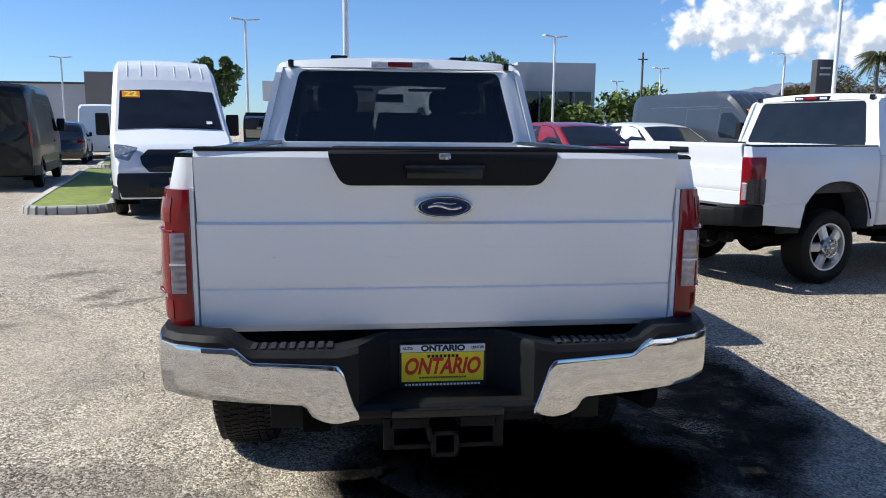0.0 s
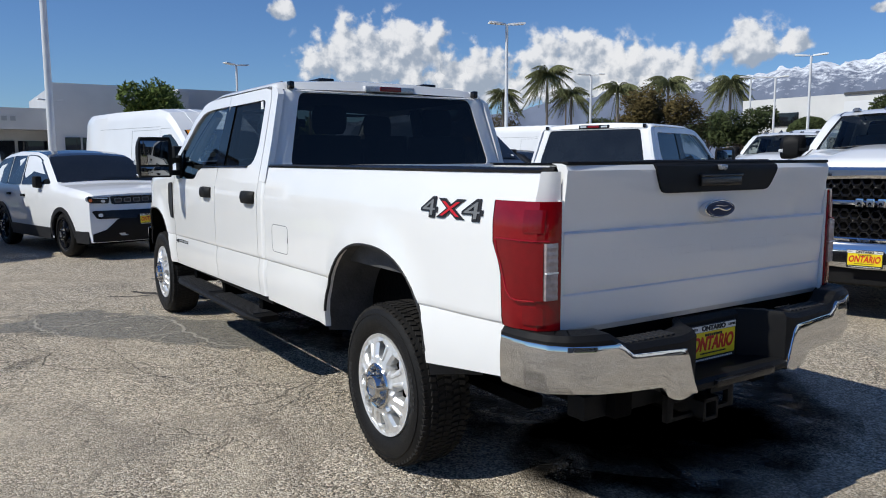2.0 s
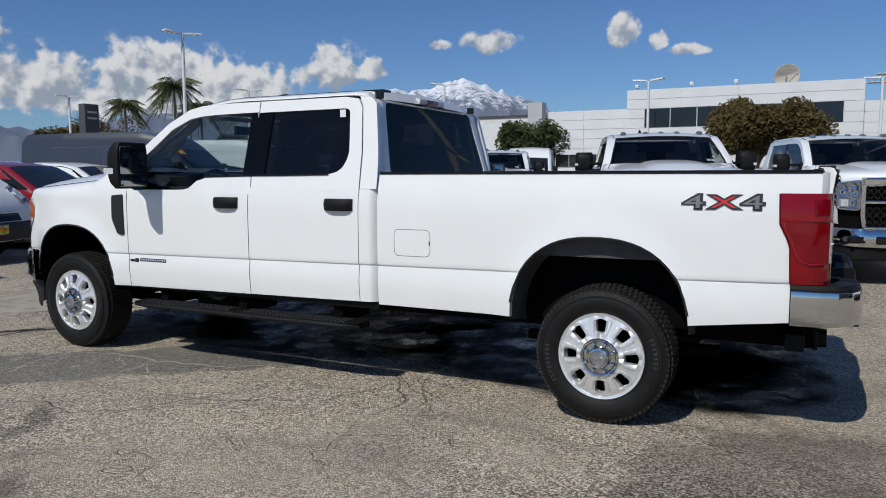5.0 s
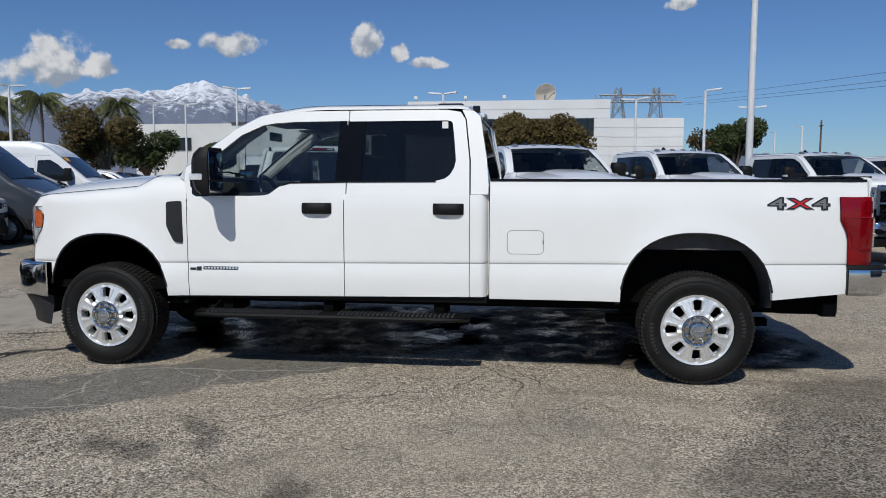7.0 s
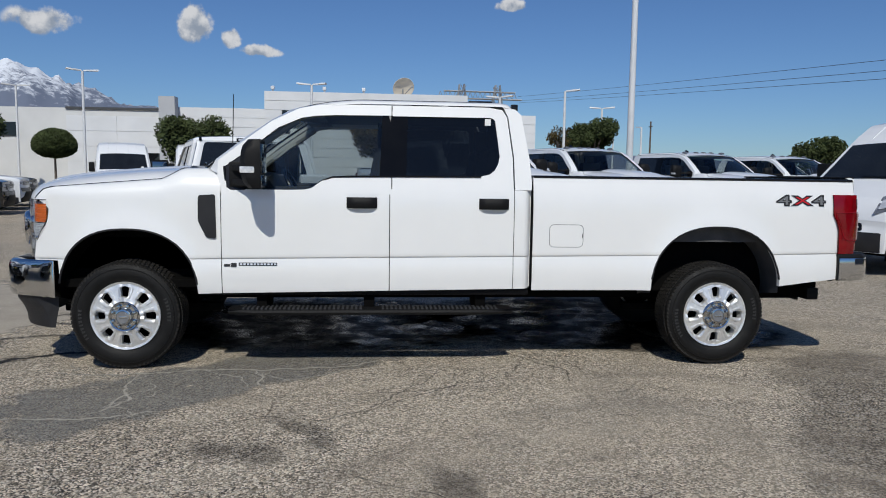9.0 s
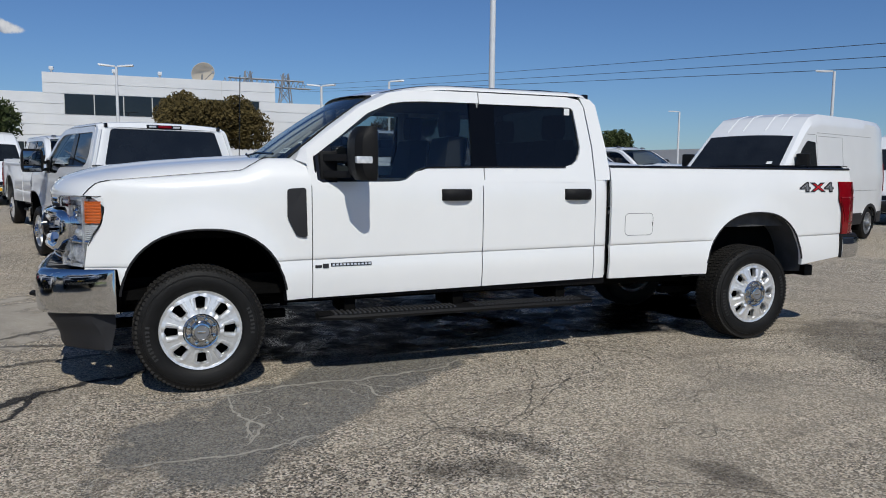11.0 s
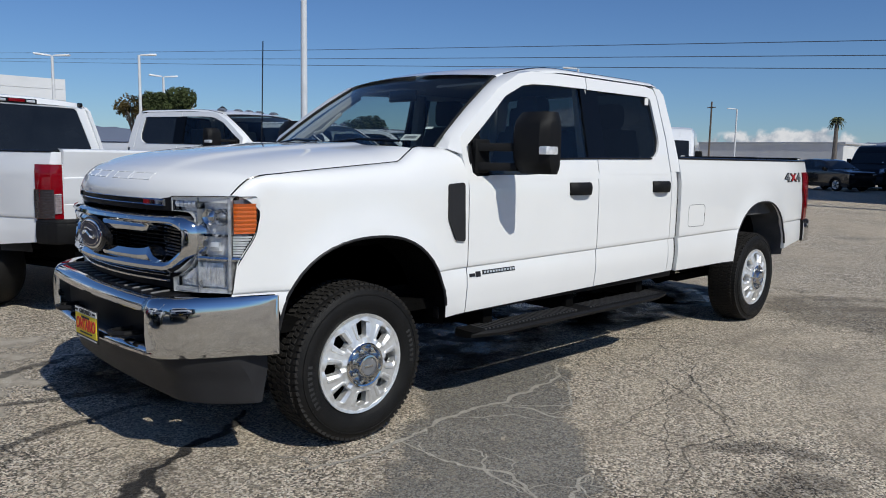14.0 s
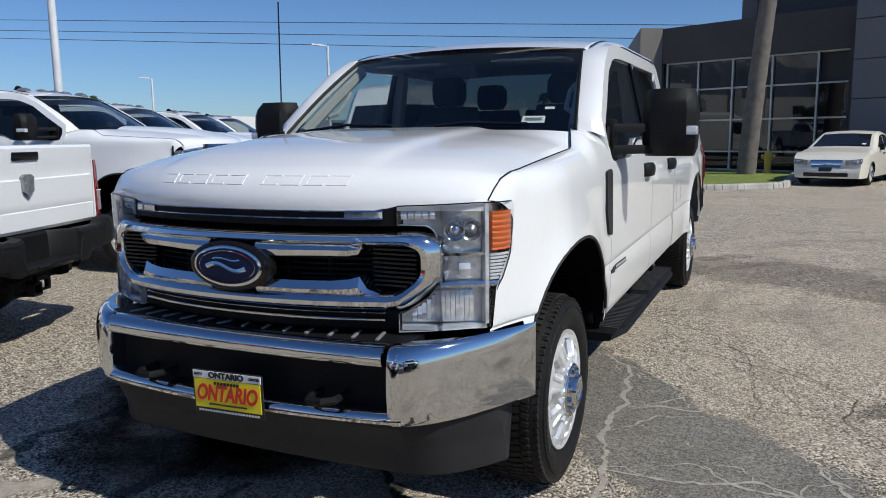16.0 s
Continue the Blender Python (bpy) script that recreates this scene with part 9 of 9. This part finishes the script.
def palm(x, y, h, seed, L=3.0, lean=0.0, trunk_r=0.2, droop=1.0):
    rnd = random.Random(seed)
    t = thing("palm_tree", "tall palm with arching fronds and a slim trunk", "palm tree", pose(x, y, 0), "palm trees")
    bm = bmesh.new()
    tube(bm, [(0, 0, 0), (lean * 0.4, 0, h * 0.5), (lean, 0, h)], trunk_r, 10, trunk_r * 0.6)
    part("trunk", bm, PALMBARK, t)
    verts, faces = [], []
    for k in range(40):
        a = k * 2.399 + rnd.uniform(-0.35, 0.35)
        el = rnd.uniform(-0.55, 1.4)
        ln = L * rnd.uniform(0.75, 1.05)
        d = Vector((math.cos(a), math.sin(a), 0))
        sd = Vector((-d.y, d.x, 0))
        prev = None
        for i in range(34):
            u = i / 33
            p = Vector((lean, 0, h)) + d * (ln * u * math.cos(el * (1 - 0.5 * u))) + Vector((0, 0, ln * (math.sin(el) * u - droop * 0.55 * u * u)))
            w = 0.23 * L * math.sin(math.pi * min(1, 0.12 + 0.86 * u)) * rnd.uniform(0.8, 1.15)
            for s in (-1, 1):
                q = p + sd * s * w * rnd.uniform(0.45, 0.85) + Vector((0, 0, -rnd.uniform(0.5, 1.25) * w)) + d * 0.10 * L
                j = len(verts)
                verts += [p - d * 0.008 * L, p + d * 0.016 * L, q + d * 0.008 * L, q]
                faces.append((j, j + 1, j + 2, j + 3))
            if prev is not None:
                j = len(verts)
                verts += [prev - sd * 0.03, prev + sd * 0.03, p + sd * 0.02, p - sd * 0.02]
                faces.append((j, j + 1, j + 2, j + 3))
            prev = p
    me = bpy.data.meshes.new("crown")
    me.from_pydata(verts, [], faces)
    me.materials.append(FROND)
    ob = new("crown", me)
    ob.parent = t
    return t


def bearing(az, d, x0=-4.5, y0=-1.0):
    return x0 + d * math.sin(radians(az)), y0 + d * math.cos(radians(az))


for x, y, h, L, sd in ((37.7, 48.7, 7.0, 1.9, 1), (40.6, 46.3, 8.6, 2.6, 2), (42.2, 45.0, 6.9, 2.2, 7), (41.4, 38.9, 6.8, 2.2, 3), (49.6, 40.9, 7.9, 2.5, 5), (46.3, 32.3, 7.0, 2.2, 6)):
    palm(x, y, h, sd, L, 0.0, 0.15, 1.5)
for x, y, h, r, lf, sd in ((37.2, 49.6, 6.0, 2.9, LEAF_R, 11), (34.6, 52.2, 5.4, 2.2, LEAF_R, 12), (44.4, 43.2, 4.9, 2.0, LEAF, 14), (50.0, 37.0, 5.0, 2.3, LEAF, 15), (52.2, 33.6, 5.0, 2.2, LEAF, 16), (54.0, 31.0, 4.4, 2.0, LEAF, 17), (45.6, 41.4, 5.2, 1.9, LEAF_R, 18), (39.7, 26.6, 4.5, 2.0, LEAF, 19)):
    tree(x, y, h, r, lf, sd, base=0.08, size=0.12, n=7500)
tree(25.5, 20.7, 4.5, 1.75, LEAF_R, 61, base=0.2, size=0.085, n=11000, label="broad bronze-green tree with a ragged crown")
tree(27.5, 10.7, 3.5, 1.75, LEAF, 20, base=0.45, size=0.085, n=13000, squash=0.55, label="spreading dark green tree before the dealership")
tree(35.5, 1.6, 4.7, 2.75, LEAF_R, 21, base=0.50, size=0.11, n=26000, squash=0.46, label="rounded tree with bronze-green leaves before the dealership")
tree(29.1, -7.6, 4.1, 1.1, LEAF, 23, size=0.085, n=9000, squash=1.0)
tree(29.4, -6.3, 3.75, 0.75, LEAF_R, 24, size=0.07, n=1500, squash=0.8, label="half-bare tree beside the evergreen")
tree(33.0, -21.6, 3.6, 1.5, LEAF, 33, size=0.10, n=6000, squash=0.7)
tree(-8.1, 40.0, 5.7, 1.25, LEAF_L, 25, size=0.12, n=4200, squash=1.6, label="light green tree behind the vans")
tree(8.6, 49.0, 6.0, 2.5, LEAF_L, 26, size=0.14, n=11000)
tree(22.0, 56.0, 5.0, 3.0, LEAF_L, 27, size=0.25, n=2500)
tree(16.5, 55.0, 4.0, 2.4, LEAF_L, 28, size=0.25, n=1600)
tree(-12.0, 57.0, 5.0, 2.2, LEAF, 29, size=0.25, n=1600)
shrub = thing("topiary_tree", "clipped round olive-green tree before the white building", "tree", pose(37.2, 20.6, 0))
rnd = random.Random(88)
verts, faces = [], []
for k in range(15000):
    v = Vector((rnd.gauss(0, 1), rnd.gauss(0, 1), rnd.gauss(0, 1))).normalized()
    p = Vector((0, 0, 2.72)) + Vector((v.x * 1.12, v.y * 1.12, v.z * (0.98 if v.z > 0 else 0.62))) * (rnd.uniform(0.90, 1.02) + 0.05 * noise.noise(v * 3))
    d = Vector((rnd.uniform(-1, 1), rnd.uniform(-1, 1), rnd.uniform(-1, 1))).normalized()
    e = d.orthogonal().normalized()
    j = len(verts)
    verts += [p - d * 0.08, p + e * 0.04, p + d * 0.08, p - e * 0.04]
    faces.append((j, j + 1, j + 2, j + 3))
me = bpy.data.meshes.new("crown")
me.from_pydata(verts, [], faces)
me.materials.append(LEAF)
new("crown", me).parent = shrub
bm = bmesh.new()
tube(bm, [(0, 0, 0), (0.02, 0, 1.2), (0, 0, 2.9)], 0.09, 8, 0.05)
part("trunk", bm, BARK, shrub)
palm(-3.2, 56.0, 4.6, 31, 0.9)
palm(15.58, -49.97, 4.6, 32, 0.62, 0, 0.2, 2.0)
pt = thing("palm_tree", "thick leaning palm trunk on the turf", "palm tree", pose(-0.62, -19.4, 0.1))
bm = bmesh.new()
rings = []
for k in range(26):
    u = k / 25
    rr = 0.30 - 0.08 * u + 0.012 * (k % 2)
    cx, cz = -0.75 * u ** 1.2, 9.0 * u
    rings.append([(cx + rr * math.cos(a * math.tau / 12), rr * math.sin(a * math.tau / 12), cz) for a in range(12)])
loft(bm, rings)
part("trunk", bm, PALMBARK, pt)

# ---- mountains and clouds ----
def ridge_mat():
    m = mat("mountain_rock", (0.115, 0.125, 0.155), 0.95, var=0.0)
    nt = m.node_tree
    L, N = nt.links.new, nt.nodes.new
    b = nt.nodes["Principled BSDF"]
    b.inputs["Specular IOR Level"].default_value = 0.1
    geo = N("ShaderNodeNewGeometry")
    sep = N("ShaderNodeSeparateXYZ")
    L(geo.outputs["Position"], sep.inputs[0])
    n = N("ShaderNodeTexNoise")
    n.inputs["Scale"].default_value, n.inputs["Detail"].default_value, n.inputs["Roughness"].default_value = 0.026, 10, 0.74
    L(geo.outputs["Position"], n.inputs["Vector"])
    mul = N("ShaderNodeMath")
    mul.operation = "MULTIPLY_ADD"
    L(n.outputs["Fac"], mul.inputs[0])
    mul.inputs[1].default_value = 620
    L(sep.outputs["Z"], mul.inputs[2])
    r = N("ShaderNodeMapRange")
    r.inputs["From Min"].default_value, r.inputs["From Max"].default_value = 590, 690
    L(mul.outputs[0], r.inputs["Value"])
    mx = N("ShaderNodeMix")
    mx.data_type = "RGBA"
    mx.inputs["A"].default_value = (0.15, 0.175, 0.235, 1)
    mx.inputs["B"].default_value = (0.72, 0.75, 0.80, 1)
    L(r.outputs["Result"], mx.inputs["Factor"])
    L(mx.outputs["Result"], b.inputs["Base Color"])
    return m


SKYLINE = [(10, 1.2), (18, 1.6), (25, 2.6), (31, 3.3), (36, 2.8), (42, 4.2), (47, 4.7), (51, 5.4), (55, 5.3), (57.5, 5.9), (60, 6.2), (62, 6.3), (64, 6.8), (66, 6.4), (69, 5.6), (73, 4.4), (79, 3.2), (86, 2.2), (95, 2.0), (105, 1.9), (112, 1.4), (120, 1.0), (145, 0.7), (158, 1.2), (165, 1.5), (172, 1.1), (180, 0.6)]
bm = bmesh.new()
rings = []
for az in [10 + 0.2 * i for i in range(851)]:
    H = math.tan(radians(lerp_table(SKYLINE, az))) * 3600
    col = []
    for k in range(15):
        u = k / 14
        d = 2500 + 1500 * u
        px, py = d * math.sin(radians(az)), d * math.cos(radians(az))
        shape = math.sin(min(1, u / 0.73) * math.pi / 2) ** 1.5 if u < 0.73 else 1 - (u - 0.73) * 1.5
        rn = 1 - abs(noise.noise(Vector((px * 0.0042, py * 0.0042, 1)))) * 1.2
        rn2 = 1 - abs(noise.noise(Vector((px * 0.013, py * 0.013, 5)))) * 1.2
        z = H * shape * (0.72 + 0.24 * rn + 0.12 * rn2) if 0 < k else -20
        col.append((px, py, z))
    rings.append(col)
loft(bm, rings, closed=False)
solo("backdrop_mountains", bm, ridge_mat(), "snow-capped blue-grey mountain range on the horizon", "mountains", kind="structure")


def cloud_mat():
    m = bpy.data.materials.new("cloud_white")
    m.use_nodes = True
    nt = m.node_tree
    L, N = nt.links.new, nt.nodes.new
    nt.nodes.remove(nt.nodes["Principled BSDF"])
    tc, geo = N("ShaderNodeTexCoord"), N("ShaderNodeNewGeometry")
    sep = N("ShaderNodeSeparateXYZ")
    L(tc.outputs["UV"], sep.inputs[0])

    def op(kind, a, b=None):
        x = N("ShaderNodeMath")
        x.operation = kind
        for k, v in ((0, a), (1, b)):
            if v is None:
                continue
            if isinstance(v, (int, float)):
                x.inputs[k].default_value = v
            else:
                L(v, x.inputs[k])
        return x.outputs[0]

    def ns(scale, detail, rough):
        n = N("ShaderNodeTexNoise")
        n.inputs["Scale"].default_value, n.inputs["Detail"].default_value, n.inputs["Roughness"].default_value = scale, detail, rough
        L(geo.outputs["Position"], n.inputs["Vector"])
        return n.outputs["Fac"]
    u = op("MULTIPLY_ADD", sep.outputs["X"], 2.0)
    u.node.inputs[2].default_value = -1.0
    v = op("MULTIPLY_ADD", sep.outputs["Y"], 2.0)
    v.node.inputs[2].default_value = -1.0
    low = op("MULTIPLY", op("MINIMUM", op("ADD", v, 0.25), 0.0), 1.5)
    vv = op("ADD", op("MAXIMUM", op("ADD", v, 0.25), 0.0), op("ABSOLUTE", low))
    r2 = op("ADD", op("MULTIPLY", u, u), op("MULTIPLY", op("MULTIPLY", vv, vv), 0.8))
    env = op("SUBTRACT", 1.0, op("SQRT", r2))
    big, fine = ns(0.0085, 6, 0.52), ns(0.022, 5, 0.5)
    side = N("ShaderNodeVectorMath")
    L(geo.outputs["Position"], side.inputs[0])
    side.inputs[1].default_value = SUN_DIR * 55
    off = N("ShaderNodeTexNoise")
    off.inputs["Scale"].default_value, off.inputs["Detail"].default_value, off.inputs["Roughness"].default_value = 0.0085, 6, 0.52
    L(side.outputs[0], off.inputs["Vector"])
    dens = op("ADD", op("MULTIPLY", env, 2.1), op("MULTIPLY", op("SUBTRACT", big, 0.56), 3.4))
    ed = N("ShaderNodeMapRange")
    ed.interpolation_type = "SMOOTHSTEP"
    ed.inputs["From Min"].default_value, ed.inputs["From Max"].default_value = 0.12, 0.75
    L(dens, ed.inputs["Value"])
    inside = N("ShaderNodeMapRange")
    inside.inputs["From Min"].default_value, inside.inputs["From Max"].default_value = 0.0, 0.18
    L(env, inside.inputs["Value"])
    alpha = op("MULTIPLY", op("MULTIPLY", ed.outputs["Result"], inside.outputs["Result"]), 0.96)
    lit = op("MULTIPLY", op("SUBTRACT", big, off.outputs["Fac"]), 4.2)
    sh = N("ShaderNodeMapRange")
    sh.interpolation_type = "SMOOTHSTEP"
    sh.inputs["From Min"].default_value, sh.inputs["From Max"].default_value = -0.75, 0.60
    L(op("ADD", op("ADD", op("MULTIPLY", v, 0.7), lit), op("MULTIPLY", op("SUBTRACT", fine, 0.5), 0.9)), sh.inputs["Value"])
    mx = N("ShaderNodeMix")
    mx.data_type = "RGBA"
    mx.inputs["A"].default_value = (0.33, 0.385, 0.47, 1)
    mx.inputs["B"].default_value = (0.78, 0.79, 0.81, 1)
    L(sh.outputs["Result"], mx.inputs["Factor"])
    em, tr, mix = N("ShaderNodeEmission"), N("ShaderNodeBsdfTransparent"), N("ShaderNodeMixShader")
    L(mx.outputs["Result"], em.inputs[0])
    em.inputs[1].default_value = 1.0
    L(alpha, mix.inputs[0])
    L(tr.outputs[0], mix.inputs[1])
    L(em.outputs[0], mix.inputs[2])
    L(mix.outputs[0], nt.nodes["Material Output"].inputs[0])
    return m


# sky backdrop with low cumulus: bearing, elevation, half width and half height in degrees
CLOUDS = ((29.0, 8.2, 6.5, 3.2), (35.5, 6.4, 5.0, 2.2), (43.0, 6.9, 6.0, 3.2), (49.0, 6.2, 4.5, 2.6), (55.5, 8.2, 2.6, 1.9), (47.0, 4.6, 9.0, 1.4), (63.3, 9.7, 0.85, 0.5), (67.2, 9.9, 2.1, 1.0), (76.8, 10.6, 1.3, 1.4), (81.4, 8.9, 1.5, 0.55), (58.2, 8.0, 1.3, 0.9),
          (68.5, 13.4, 1.0, 0.35), (21.5, 10.8, 1.0, 0.8), (12.0, 12.0, 0.6, 0.6), (79.3, 9.7, 0.8, 0.8), (158.5, 1.6, 5.0, 1.0), (168.0, 1.8, 3.0, 1.0), (100.0, 12.5, 1.2, 0.5))
bm = bmesh.new()
uvl = bm.loops.layers.uv.new("uv")
for az, el, hw, hh in CLOUDS:
    quad = []
    for i in range(9):
        for j in range(5):
            a, e = radians(az + hw * 1.25 * (i / 4 - 1)), radians(el + hh * 1.25 * (j / 2 - 1))
            quad.append((bm.verts.new((4300 * math.cos(e) * math.sin(a), 4300 * math.cos(e) * math.cos(a), 4300 * math.sin(e))), (i / 8, j / 4)))
    for i in range(8):
        for j in range(4):
            q = [quad[i * 5 + j], quad[(i + 1) * 5 + j], quad[(i + 1) * 5 + j + 1], quad[i * 5 + j + 1]]
            f = bm.faces.new([x[0] for x in q])
            for lp, x in zip(f.loops, q):
                lp[uvl].uv = x[1]
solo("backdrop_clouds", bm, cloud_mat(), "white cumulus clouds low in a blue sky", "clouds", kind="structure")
